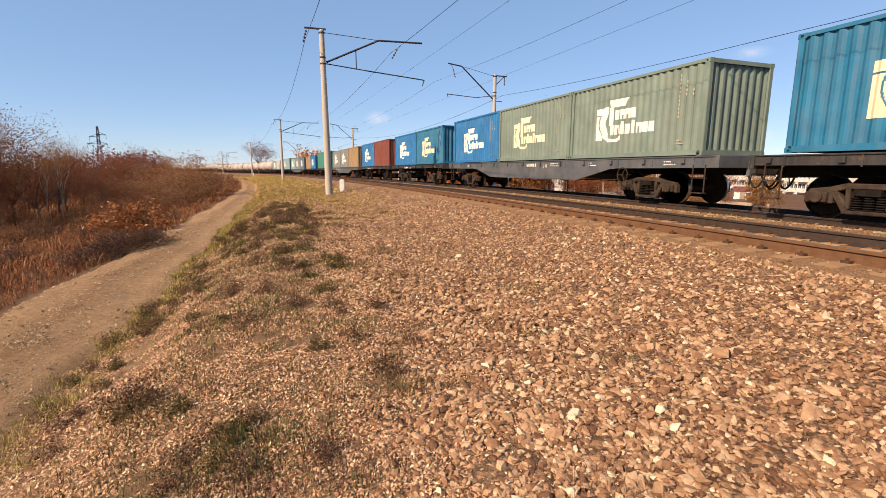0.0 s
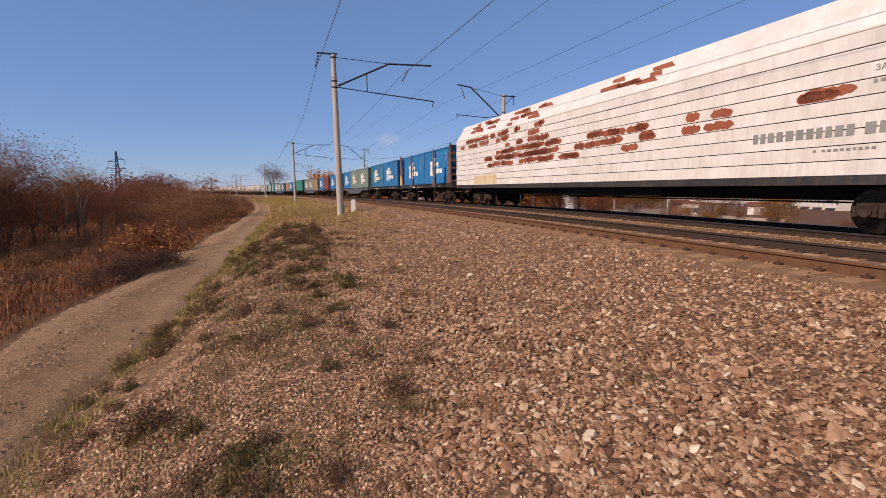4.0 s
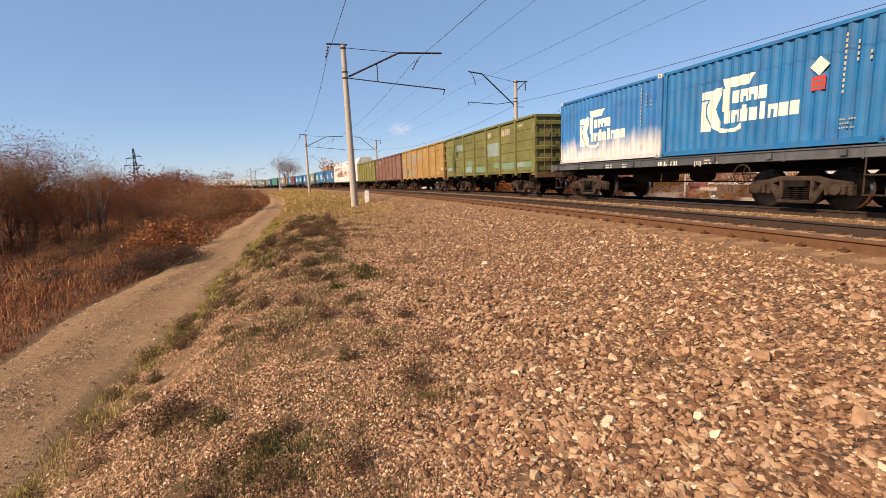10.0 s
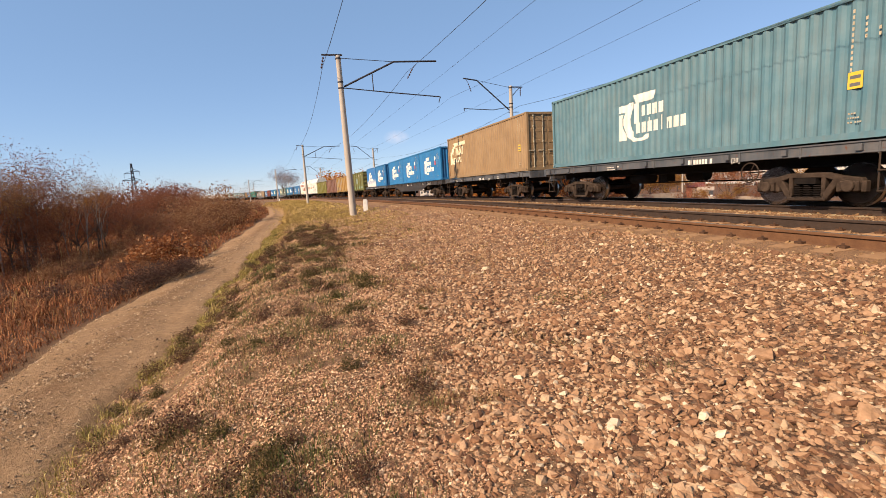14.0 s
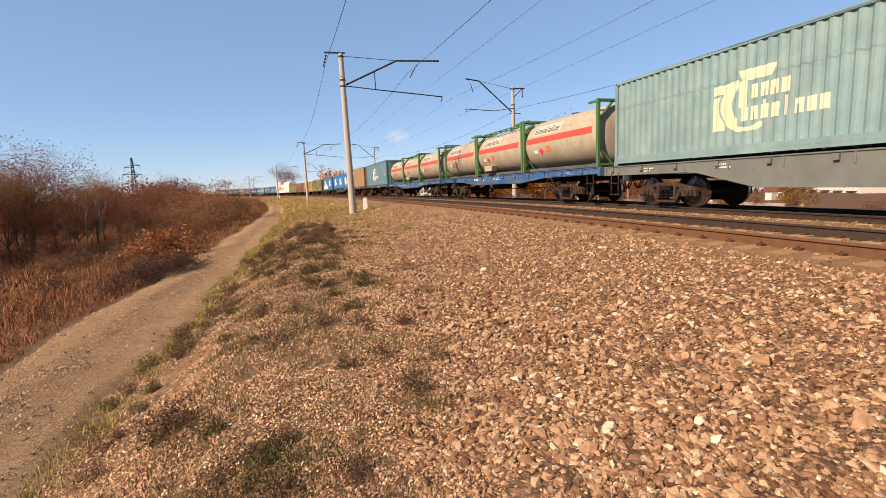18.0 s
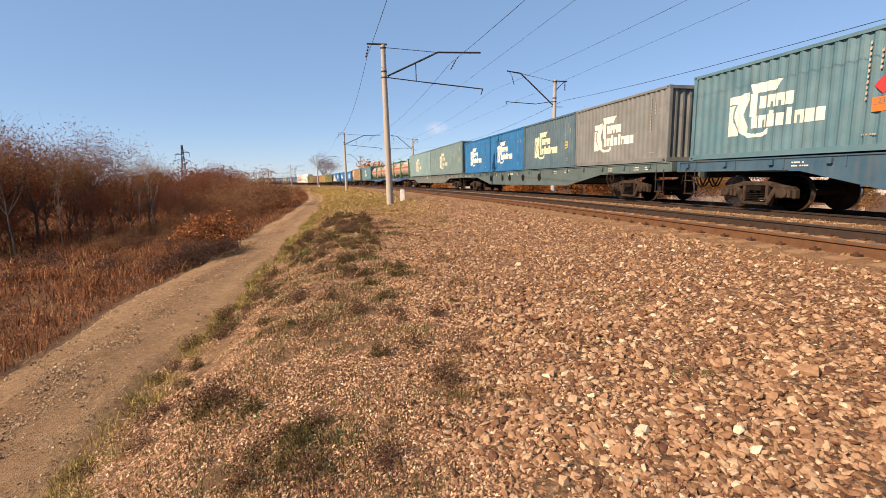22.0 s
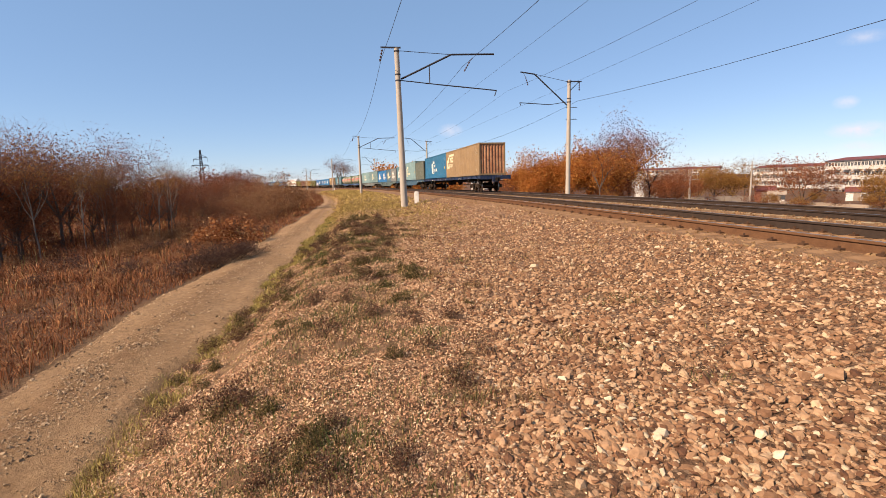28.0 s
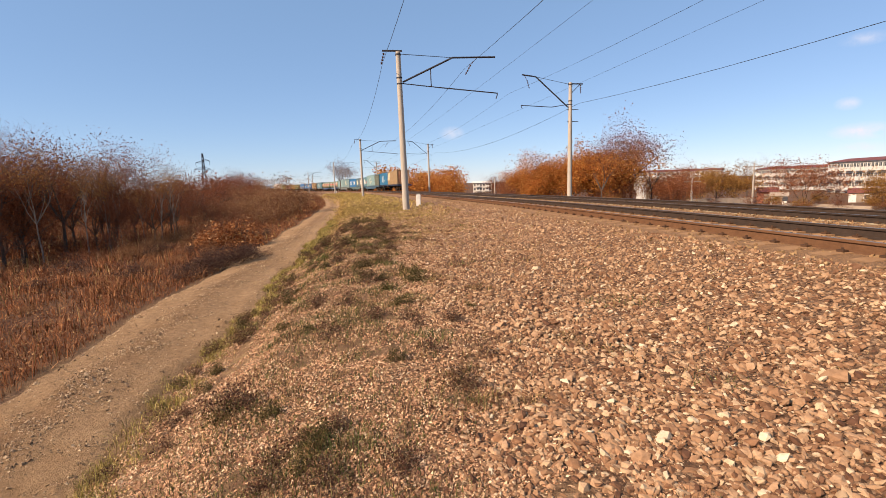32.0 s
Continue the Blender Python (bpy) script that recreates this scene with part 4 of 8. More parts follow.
    for i, (sx, sy) in enumerate(((1, 1), (1, -1), (-1, 1), (-1, -1))):
        m = Matrix.Translation((sx * (L / 2 - 0.075), sy * (W2 - 0.075), 0))
        part("corner_post", post, ob, m @ Matrix.Rotation((0, -math.pi / 2, math.pi / 2, math.pi)[i], 4, "Z"))
        for zz in (0.0, H - 0.118):
            part("corner_casting", cast, ob, Matrix.Translation((sx * (L / 2 - 0.09), sy * (W2 - 0.082), zz)) @ (Matrix.Identity(4) if sy > 0 else Matrix.Rotation(math.pi, 4, "Z")))
    lay = side_at(W2 - 0.020)
    if logo == "emblem":
        sc = 1.2 if L < 8 else 1.3
        x_left = 1.6 if L < 8 else 1.9
        part("company_mark", shared(("emblem", L > 8, H, ink.name), lambda: painted_mark(emblem, 2.5, 1.25, x_left, H * 0.5 - 0.62 * sc, sc, ink, "company_mark")), ob, lay, "pale painted mark")
    elif logo == "swoosh":
        part("company_mark", shared(("swoosh", H, ink.name), lambda: painted_mark(swoosh, 2.6, 1.2, L / 2 - 0.45, H * 0.34, 1.3, ink, "company_mark")), ob, lay, "cream painted mark")
    rnd = random.Random(100 + seed)
    spots = []
    for k, (n, zt) in enumerate(((11, H - 0.35), (4, H - 0.55), (2, H - 0.8))):
        x = -L / 2 + 0.95 - 0.24 * k
        for i in range(n):
            spots.append((x - 0.03, x + 0.01, zt - i * 0.115, zt - i * 0.115 + 0.07))
    for k in range(rnd.randint(1, 3)):
        spots += row_of_bars(-L / 2 + 0.95, 0.35 + 0.09 * k, rnd.randint(3, 6), 0.035, 0.032, 0.016, rnd)
    if logo:
        tagged(part("small_lettering", shared(("letters", L, H, ink.name, seed % 4), lambda: bars(spots, STENCIL, "small_lettering")), ob, side_at(W2 - 0.018), "rows of small pale figures"), kind="stuff")
    if plates & 1:
        part("hazard_plate", shared("hz1", lambda: Shape().box(-0.15, 0.15, -0.004, 0.0, 0, 0.3).box(-0.12, 0.12, 0.0, 0.002, 0.05, 0.1, 1).box(-0.12, 0.12, 0.0, 0.002, 0.17, 0.22, 1).mesh("hazard_plate", [SIGN_RED, PATCH_DARK])), ob, Matrix.Translation((-L / 2 + 1.45, W2 - 0.012, H * 0.48)), "red plate")
        part("hazard_diamond", shared("hz2", lambda: Shape().prism([(0, -0.21), (0.21, 0), (0, 0.21), (-0.21, 0)], "y", -0.004, 0.0).mesh("hazard_diamond", WHITE_PAINT)), ob, Matrix.Translation((-L / 2 + 1.45, W2 - 0.012, H * 0.48 + 0.52)), "white diamond plate")
        part("hazard_plate", MESHES["hz1"], ob, Matrix.Translation((-L / 2 - 0.005, 0.4, H * 0.5)) @ Matrix.Rotation(math.pi / 2, 4, "Z"), "red plate")
    if plates & 2:
        part("warning_plate", shared("wp", lambda: Shape().box(-0.14, 0.14, -0.004, 0.0, 0, 0.34).box(-0.1, 0.1, 0, 0.002, 0.05, 0.12, 1).box(-0.1, 0.1, 0, 0.002, 0.2, 0.27, 1).mesh("warning_plate", [SIGN_YELLOW, PATCH_DARK])), ob, Matrix.Translation((-L / 2 + 0.85, W2 - 0.012, H * 0.36)), "yellow plate")
    if plates & 4:
        for k, (mm, dz) in enumerate(((SIGN_RED, 0.42), (SIGN_ORANGE, 0.0))):
            if k == 0:
                part("hazard_diamond", shared("hz3", lambda: Shape().prism([(0, -0.2), (0.2, 0), (0, 0.2), (-0.2, 0)], "y", -0.004, 0.0).mesh("hazard_diamond", SIGN_RED)), ob, Matrix.Translation((-L / 2 + 0.6, W2 - 0.012, H * 0.32 + 0.55)), "red diamond plate")
            else:
                part("hazard_plate", shared("hz4", lambda: Shape().box(-0.2, 0.2, -0.004, 0.0, 0, 0.3).box(-0.17, 0.17, 0, 0.002, 0.145, 0.155, 1).mesh("hazard_plate", [SIGN_ORANGE, PATCH_DARK])), ob, Matrix.Translation((-L / 2 + 0.6, W2 - 0.012, H * 0.32)), "orange plate")
                part("plate_figures", shared("hz5", lambda: lettering("23", 0.15, PATCH_DARK, "plate_figures")), ob, Matrix.Translation((-L / 2 + 0.69, W2 - 0.008, H * 0.32 + 0.17)))
    return ride(ob, sigma, FLOOR_Z + 0.03 if z is None else z)


# ---------------------------------------------------------------- wagons: running gear
def side_frame_mesh():
    """The cast side frame of a three-piece bogie with its spring window."""
    sh = Shape()
    t0, t1 = -0.08, 0.08
    sh.prism([(-1.18, 0.50), (-1.14, 0.64), (-0.72, 0.70), (-0.42, 0.78), (0.42, 0.78), (0.72, 0.70), (1.14, 0.64), (1.18, 0.50), (0.98, 0.55), (0.70, 0.56), (0.40, 0.66), (-0.40, 0.66), (-0.70, 0.56), (-0.98, 0.55)], "y", t0, t1)
    for s in (-1, 1):
        sh.prism([(s * 0.70, 0.58), (s * 0.58, 0.64), (s * 0.34, 0.28), (s * 0.34, 0.16), (s * 0.44, 0.16)], "y", t0, t1)
        sh.prism([(s * 0.42, 0.70), (s * 0.32, 0.70), (s * 0.32, 0.24), (s * 0.40, 0.24)], "y", t0, t1)
        sh.box(s * 0.925 - 0.19, s * 0.925 + 0.19, t0 - 0.02, t1 + 0.06, 0.36, 0.58)
        sh.tube((s * 0.925, t1 + 0.05, 0.475), (s * 0.925, t1 + 0.12, 0.475), 0.13, 14)
        sh.box(s * 1.17 - 0.05, s * 1.17 + 0.05, t0, t1, 0.34, 0.58)
        sh.box(s * 0.69 - 0.05, s * 0.69 + 0.05, t0, t1, 0.34, 0.6)
    sh.box(-0.44, 0.44, t0 - 0.03, t1 + 0.03, 0.14, 0.22)
    return sh.mesh("side_frame", BOGIE_DUST, bevel=0.018)


def springs_mesh():
    sh = Shape()
    for y in (1.02, -1.02):
        for x in (-0.22, 0.0, 0.22):
            for k in range(6):
                zz = 0.235 + k * 0.05
                sh.lathe([(zz - 0.016, 0.085), (zz, 0.10), (zz + 0.016, 0.085)], "z", (x, y, 0), 10)
    sh.box(-0.24, 0.24, -1.14, 1.14, 0.53, 0.66)
    sh.box(-0.17, 0.17, -0.35, 0.35, 0.66, 0.80)
    for s in (-1, 1):
        sh.box(s * 0.42 - 0.03, s * 0.42 + 0.03, -0.85, 0.85, 0.28, 0.40)
        for y in (0.7, -0.7):
            sh.box(s * 0.40 - 0.06, s * 0.46 + 0.02, y - 0.1, y + 0.1, 0.22, 0.56)
    return sh.mesh("bogie", BOGIE, bevel=0.0)


def wheelset_mesh():
    sh = Shape()
    for s in (-1, 1):
        prof = [(s * 0.60, 0.12), (s * 0.60, 0.17), (s * 0.70, 0.19), (s * 0.705, 0.38), (s * 0.69, 0.44), (s * 0.69, 0.49), (s * 0.705, 0.505), (s * 0.72, 0.495), (s * 0.735, 0.478)]
        sh.lathe(prof, "y", n=20)
        sh.lathe([(s * 0.735, 0.478), (s * 0.825, 0.470)], "y", n=20, mi=1)
        sh.lathe([(s * 0.825, 0.470), (s * 0.825, 0.40), (s * 0.795, 0.37), (s * 0.79, 0.20), (s * 0.83, 0.17), (s * 0.83, 0.10)], "y", n=20)
        sh.tube((0.0, s * 0.80, 0.30), (0.0, s * 0.806, 0.30), 0.03, 8)
    sh.tube((0, -1.1, 0), (0, 1.1, 0), 0.085, 12)
    return sh.mesh("wheelset", [WHEEL, TREAD], smooth=True)


def far_bogie_mesh():
    sh = Shape().box(-1.1, 1.1, -1.08, 1.08, 0.5, 0.7).box(-0.45, 0.45, -1.1, 1.1, 0.2, 0.5)
    for x in (-0.92, 0.92):
        for y in (-0.77, 0.77):
            sh.lathe([(y - 0.06, 0.47), (y + 0.06, 0.47)], "y", (x, 0, 0.475), 12)
    return sh.mesh("bogie", BOGIE)


def add_bogie(wagon, x, sigma, turning=True):
    if not turning:
        return part("bogie", shared("far_bogie", far_bogie_mesh), wagon, Matrix.Translation((x, 0, 0)))
    b = part("bogie", shared("springs", springs_mesh), wagon, Matrix.Translation((x, 0, 0)))
    for s in (1, -1):
        part("side_frame", shared("sideframe", side_frame_mesh), b, Matrix.Translation((0, s * 1.02, 0)) @ (Matrix.Identity(4) if s > 0 else Matrix.Rotation(math.pi, 4, "Z")))
    for dx in (-0.925, 0.925):
        w = part("wheelset", shared("wheelset", wheelset_mesh), b, Matrix.Translation((dx, 0, 0.475)))
        if turning:
            WHEELS.append((w, sigma, dx))
    return b


def coupler_mesh():
    sh = Shape()
    sh.box(-0.1, 0.62, -0.07, 0.07, 0.98, 1.13)
    sh.prism([(0.5, -0.16), (0.72, -0.2), (0.86, -0.05), (0.78, 0.0), (0.84, 0.12), (0.74, 0.2), (0.5, 0.16)], "z", 0.90, 1.2)
    sh.tube((0.35, 0.1, 0.92), (0.3, 0.95, 0.95), 0.018, 6)
    sh.tube((0.3, 0.95, 0.95), (0.34, 0.97, 0.66), 0.018, 6)
    return sh.mesh("coupler", BOGIE, bevel=0.012)


def hose_mesh():
    pts = [(0.0 + 0.5 * u, 0, 0.98 - 0.42 * math.sin(math.pi * u * 0.9)) for u in np.linspace(0, 1, 11)]
    return Shape().sweep(pts, 0.026, 7).mesh("brake_hose", RUBBER, smooth=True)


def step_mesh():
    sh = Shape()
    for x in (-0.2, 0.2):
        sh.tube((x, 0, 0.0), (x, 0, -0.78), 0.018, 6)
    for zz in (-0.35, -0.76):
        sh.box(-0.2, 0.2, -0.1, 0.06, zz - 0.015, zz + 0.01)
    return sh.mesh("step_ladder", BOGIE_DUST)


def gear_mesh(L):
    """Brake gear under the floor: a cylinder, an air tank, rods and a distributor."""
    sh = Shape()
    sh.tube((-0.5, -0.3, 0.82), (0.2, -0.3, 0.82), 0.19, 14)
    sh.tube((1.2, 0.35, 0.80), (2.2, 0.35, 0.80), 0.2, 14)
    sh.box(0.55, 0.95, 0.0, 0.35, 0.65, 0.95)
    sh.tube((-L / 2 + 2.6, 0.05, 0.62), (L / 2 - 2.6, 0.05, 0.62), 0.022, 6)
    sh.tube((-L / 2 + 1.0, 0.62, 0.92), (L / 2 - 1.0, 0.62, 0.92), 0.02, 6)
    return sh.mesh("brake_gear", UNDER)


def brake_wheel_mesh():
    sh = Shape()
    n = 18
    ring = [(0.24 * math.cos(2 * math.pi * i / n), 0, 0.24 * math.sin(2 * math.pi * i / n)) for i in range(n + 1)]
    sh.path(ring, 0.016, 6)
    for k in range(3):
        a = 2 * math.pi * k / 3
        sh.tube((0, 0, 0), (0.24 * math.cos(a), 0, 0.24 * math.sin(a)), 0.012, 5)
    sh.tube((0, -0.5, 0), (0, 0.03, 0), 0.02, 6)
    return sh.mesh("brake_wheel", BOGIE_DUST)


def running_gear(ob, L, bogie_x, sigma, turning=True):
    for s in (-1, 1):
        add_bogie(ob, s * bogie_x, sigma, turning)
        m = Matrix.Translation((s * L / 2, 0, 0)) @ (Matrix.Identity(4) if s > 0 else Matrix.Rotation(math.pi, 4, "Z"))
        part("coupler", shared("coupler", coupler_mesh), ob, m)
        for y in (-0.25, 0.25):
            part("brake_hose", shared("hose", hose_mesh), ob, m @ Matrix.Translation((0, y, 0)))
        part("step_ladder", shared("steps", step_mesh), ob, Matrix.Translation((s * (L / 2 - 0.55), 1.38, 1.15)), "thin steel step ladder")
    part("brake_gear", shared(("gear", L), lambda: gear_mesh(L)), ob)


def flat_wagon(front, tail, mat, label, style="belly", turning=True, marks=True, seed=0, number_at=0.3):
    """A container flat between two places along the train."""
    L, sigma = front - tail, (front + tail) / 2
    ob = thing("flat_wagon", label, "flat wagon", "wagons of the train")
    F = FLOOR_Z
    bx = L / 2 - 2.35 if L < 16 else L / 2 - 2.75
    key = (round(L, 2), mat.name, style)

    def sill():
        sh = Shape()
        h = L / 2
        if style == "belly":
            deep = F - 0.78
            p = [(-h, F), (-h, F - 0.30), (-bx - 0.9, F - 0.34), (-bx + 1.5, F - 0.36), (-bx + 3.4, deep), (bx - 3.4, deep), (bx - 1.5, F - 0.36), (bx + 0.9, F - 0.34), (h, F - 0.30), (h, F)]
        elif style == "shallow":
            deep = F - 0.50
            p = [(-h, F), (-h, F - 0.26), (-bx - 0.9, F - 0.28), (-bx + 1.5, F - 0.30), (-bx + 3.8, deep), (bx - 3.8, deep), (bx - 1.5, F - 0.30), (bx + 0.9, F - 0.28), (h, F - 0.26), (h, F)]
        elif style == "holes":
            deep = F - 0.86
            p = [(-h, F), (-h, F - 0.34), (-bx + 1.6, F - 0.38), (-bx + 4.6, deep), (bx - 4.6, deep), (bx - 1.6, F - 0.38), (h, F - 0.34), (h, F)]
        else:
            p = [(-h, F), (-h, F - 0.26), (h, F - 0.26), (h, F)]
        sh.prism(p, "y", -0.045, 0.0)
        sh.box(-h, h, -0.12, 0.03, F - 0.035, F)
        low = 0.30 if style not in ("shallow", "plain") else 0.22
        sh.box(-h, -bx + 1.2, -0.12, 0.025, F - low - 0.03, F - low)
        sh.box(bx - 1.2, h, -0.12, 0.025, F - low - 0.03, F - low)
        n = int(L / 1.5)
        for i in range(n):
            x = -h + (i + 0.5) * L / n
            sh.box(x - 0.02, x + 0.02, 0.0, 0.022, F - 0.28, F - 0.03)
            sh.box(x + 0.28, x + 0.40, 0.0, 0.075, F - 0.20, F - 0.06)
        return sh.mesh("side_sill", mat, bevel=0.006)
    ms = shared(("sill", key), sill)
    part("side_sill", ms, ob, side_at(1.36))
    part("side_sill", ms, ob, side_at(-1.36, True))

    def deck():
        sh = Shape()
        sh.box(-L / 2, L / 2, -1.31, 1.31, F - 0.14, F - 0.06)
        sh.box(-L / 2 + 0.1, L / 2 - 0.1, -0.28, 0.28, F - 0.52, F - 0.14)
        for x in np.arange(-L / 2 + 0.6, L / 2 - 0.3, 1.1):
            sh.box(x - 0.05, x + 0.05, -1.31, 1.31, F - 0.28, F - 0.14)
        return sh.mesh("deck", UNDER)
    part("deck", shared(("deck", round(L, 2)), deck), ob)

    def beam():
        return Shape().box(-0.06, 0.06, -1.40, 1.40, F - 0.33, F + 0.0).box(0.0, 0.1, -0.3, 0.3, F - 0.55, F - 0.15).mesh("end_beam", mat, bevel=0.01)
    for s in (-1, 1):
        part("end_beam", shared(("beam", mat.name), beam), ob, Matrix.Translation((s * (L / 2 + 0.0), 0, 0)) @ (Matrix.Identity(4) if s > 0 else Matrix.Rotation(math.pi, 4, "Z")))
    if style == "holes":
        # the sill is uncut: solid dark discs stand for the shade in its holes
        def hole():
            return Shape().lathe([(-0.01, 0.2), (0.01, 0.2), (0.012, 0.17), (-0.005, 0.165)], "y", n=20).mesh("sill_opening", UNDER)
        for x in (-2.6, -1.45, -0.3, 0.5, 3.2, 4.4, 5.6)[::2] + (1.9,):
            part("sill_opening", shared("hole", hole), ob, Matrix.Translation((x, 1.366, F - 0.42)), "dark disc painted as the shade in a round hole")
    running_gear(ob, L, bx, sigma, turning)
    part("brake_wheel", shared("bwheel", brake_wheel_mesh), ob, Matrix.Translation((-L / 2 + 0.9 + 2.6, 1.44, F - 0.55)))
    if marks:
        rnd = random.Random(seed)
        spots = []
        x0 = L / 2 - L * number_at
        spots += row_of_bars(x0, F - 0.25, 8, 0.075, 0.13, 0.03, rnd)
        for k in range(int(L / 3)):
            x = rnd.uniform(-L / 2 + 1.2, L / 2 - 0.6)
            if abs(x - x0 + 0.5) < 1.2:
                continue
            for j in range(2):
                spots += row_of_bars(x, F - 0.16 - 0.085 * j, rnd.randint(3, 7), 0.045, 0.035, 0.018, rnd)
        tagged(part("stencilled_lettering", bars(spots, WHITE_PAINT, "stencilled_lettering"), ob, side_at(1.366), "white stencilled figures"), kind="stuff")
        part("capacity_figure", shared("cap20", lambda: lettering("[20]", 0.16, WHITE_PAINT, "capacity_figure")), ob, Matrix.Translation((x0 - 1.45, 1.372, F - 0.27)), "white figure 20 in brackets")
    return ride(ob, sigma)


def gondola(front, tail, mat, label, patches=(), marks=None, end_ribs=True, seed=0):
    """An open high-sided wagon: ribbed panels between posts, drop doors under them, ribbed ends."""
    L, sigma = front - tail, (front + tail) / 2
    ob = thing("gondola_wagon", label, "gondola wagon", "wagons of the train")
    z0, z1, W = 1.16, 3.84, 1.5
    h = L / 2
    bay = L / 7

    def panel():
        a = bay / 2 - 0.06
        nb = 5
        prof = [(-0.03, z0), (0.0, z0)]
        for k in range(nb):
            lo = z0 + 0.06 + k * (z1 - 0.2 - z0) / nb
            hi = lo + (z1 - 0.2 - z0) / nb - 0.03
            prof += [(0.006, lo), (0.028, lo + 0.012), (0.028, hi - 0.012), (0.006, hi)]
        prof += [(0.0, z1 - 0.1), (-0.03, z1 - 0.1)]
        return Shape().prism(prof, "x", -a, a).mesh("side_panel", mat)
    mp = shared(("gpanel", round(L, 1), mat.name), panel)
    for k in range(7):
        x = -h + bay * (k + 0.5)
        part("side_panel", mp, ob, Matrix.Translation((x, W, 0)))
        part("side_panel", mp, ob, Matrix.Translation((x, -W, 0)) @ Matrix.Rotation(math.pi, 4, "Z"))

    def stake():
        sh = Shape()
        sh.prism([(-0.09, 0.0), (-0.075, 0.125), (0.075, 0.125), (0.09, 0.0)], "z", z0 - 0.16, z1 - 0.10)
        return sh.mesh("side_post", mat, bevel=0.008)
    mk = shared(("gstake", mat.name), stake)
    for k in range(1, 7):
        x = -h + bay * k
        part("side_post", mk, ob, Matrix.Translation((x, W, 0)))
        part("side_post", mk, ob, Matrix.Translation((x, -W, 0)) @ Matrix.Rotation(math.pi, 4, "Z"))

    def corner():
        sh = Shape()
        sh.prism([(-0.30, 0.04), (0.02, 0.04), (0.02, -0.12), (-0.06, -0.12), (-0.06, -0.02), (-0.30, -0.02)], "z", z0 - 0.16, z1 - 0.05)
        return sh.mesh("corner_post", mat, bevel=0.008)
    mc = shared(("gcorner", mat.name), corner)
    mc2 = shared(("gcorner2", mat.name), lambda: Shape().prism([(0.30, 0.04), (-0.02, 0.04), (-0.02, -0.12), (0.06, -0.12), (0.06, -0.02), (0.30, -0.02)], "z", z0 - 0.16, z1 - 0.05).mesh("corner_post", mat, bevel=0.008))
    part("corner_post", mc, ob, Matrix.Translation((h, W, 0)))
    part("corner_post", mc2, ob, Matrix.Translation((-h, W, 0)))
    part("corner_post", mc2, ob, Matrix.Translation((h, -W, 0)) @ Matrix.Rotation(math.pi, 4, "Z"))
    part("corner_post", mc, ob, Matrix.Translation((-h, -W, 0)) @ Matrix.Rotation(math.pi, 4, "Z"))
    chord = shared(("gchord", round(L, 1), mat.name), lambda: Shape().box(-h, h, -0.07, 0.10, z1 - 0.12, z1).mesh("top_chord", mat, bevel=0.015))
    part("top_chord", chord, ob, side_at(W))
    part("top_chord", chord, ob, side_at(-W, True))
    low = shared(("glow", round(L, 1), mat.name), lambda: Shape().box(-h, h, -0.05, 0.07, z0 - 0.05, z0 + 0.05).mesh("bottom_chord", mat, bevel=0.01))
    part("bottom_chord", low, ob, side_at(W))
    part("bottom_chord", low, ob, side_at(-W, True))

    def end():
        sh = Shape()
        prof = [(-0.03, z0 - 0.1), (0.0, z0 - 0.1)]
        for k in range(4):
            zz = z0 + 0.55 + k * 0.58
            prof += [(0.0, zz - 0.12), (0.09, zz - 0.08), (0.09, zz + 0.08), (0.0, zz + 0.12)]
        prof += [(0.0, z1 - 0.13), (0.10, z1 - 0.12), (0.10, z1), (-0.08, z1), (-0.08, z1 - 0.12), (-0.03, z1 - 0.13)]
        sh.prism(prof, "y", -W + 0.02, W - 0.02)
        return sh.mesh("end_wall", mat)
    me = shared(("gend", mat.name), end)
    part("end_wall", me, ob, Matrix.Translation((h - 0.02, 0, 0)))
    part("end_wall", me, ob, Matrix.Translation((-h + 0.02, 0, 0)) @ Matrix.Rotation(math.pi, 4, "Z"))

    def ladder():
        sh = Shape()
        for y in (0.75, 1.12):
            sh.tube((-0.16, y, z0 + 0.2), (-0.16, y, z1 - 0.2), 0.016, 6)
        for zz in np.arange(z0 + 0.35, z1 - 0.2, 0.36):
            sh.tube((-0.16, 0.75, zz), (-0.16, 1.12, zz), 0.012, 6)
        return sh.mesh("end_ladder", GONDOLA_END)
    part("end_ladder", shared("gladder", ladder), ob, Matrix.Translation((-h - 0.06, 0, 0)))

    def latch():
        sh = Shape()
        sh.prism([(-0.025, 0.0), (0.025, 0.0), (0.015, -0.12), (0.06, -0.18), (0.0, -0.2), (-0.03, -0.14)], "y", -0.02, 0.03)
        sh.box(-0.11, 0.11, -0.02, 0.05, -0.02, 0.015)
        return sh.mesh("door_latch", BOGIE_DUST)
    ml = shared("latch", latch)
    for k in range(7):
        for d in (-0.28, 0.28):
            part("door_latch", ml, ob, Matrix.Translation((-h + bay * (k + 0.5 + d), W + 0.02, z0 - 0.05)))

    def floor():
        sh = Shape()
        sh.box(-h, h, -W + 0.03, W - 0.03, z0 - 0.02, z0 + 0.04)
        sh.box(-h, h, -0.3, 0.3, z0 - 0.42, z0 - 0.02)
        for k in range(8):
            x = -h + bay * k
            sh.box(x - 0.07, x + 0.07, -W + 0.05, W - 0.05, z0 - 0.30, z0 - 0.02)
        sh.box(-h, h, 0.9, 0.98, z0 - 0.2, z0 - 0.12)
        return sh.mesh("drop_floor", UNDER)
    part("drop_floor", shared(("gfloor", round(L, 1)), floor), ob)
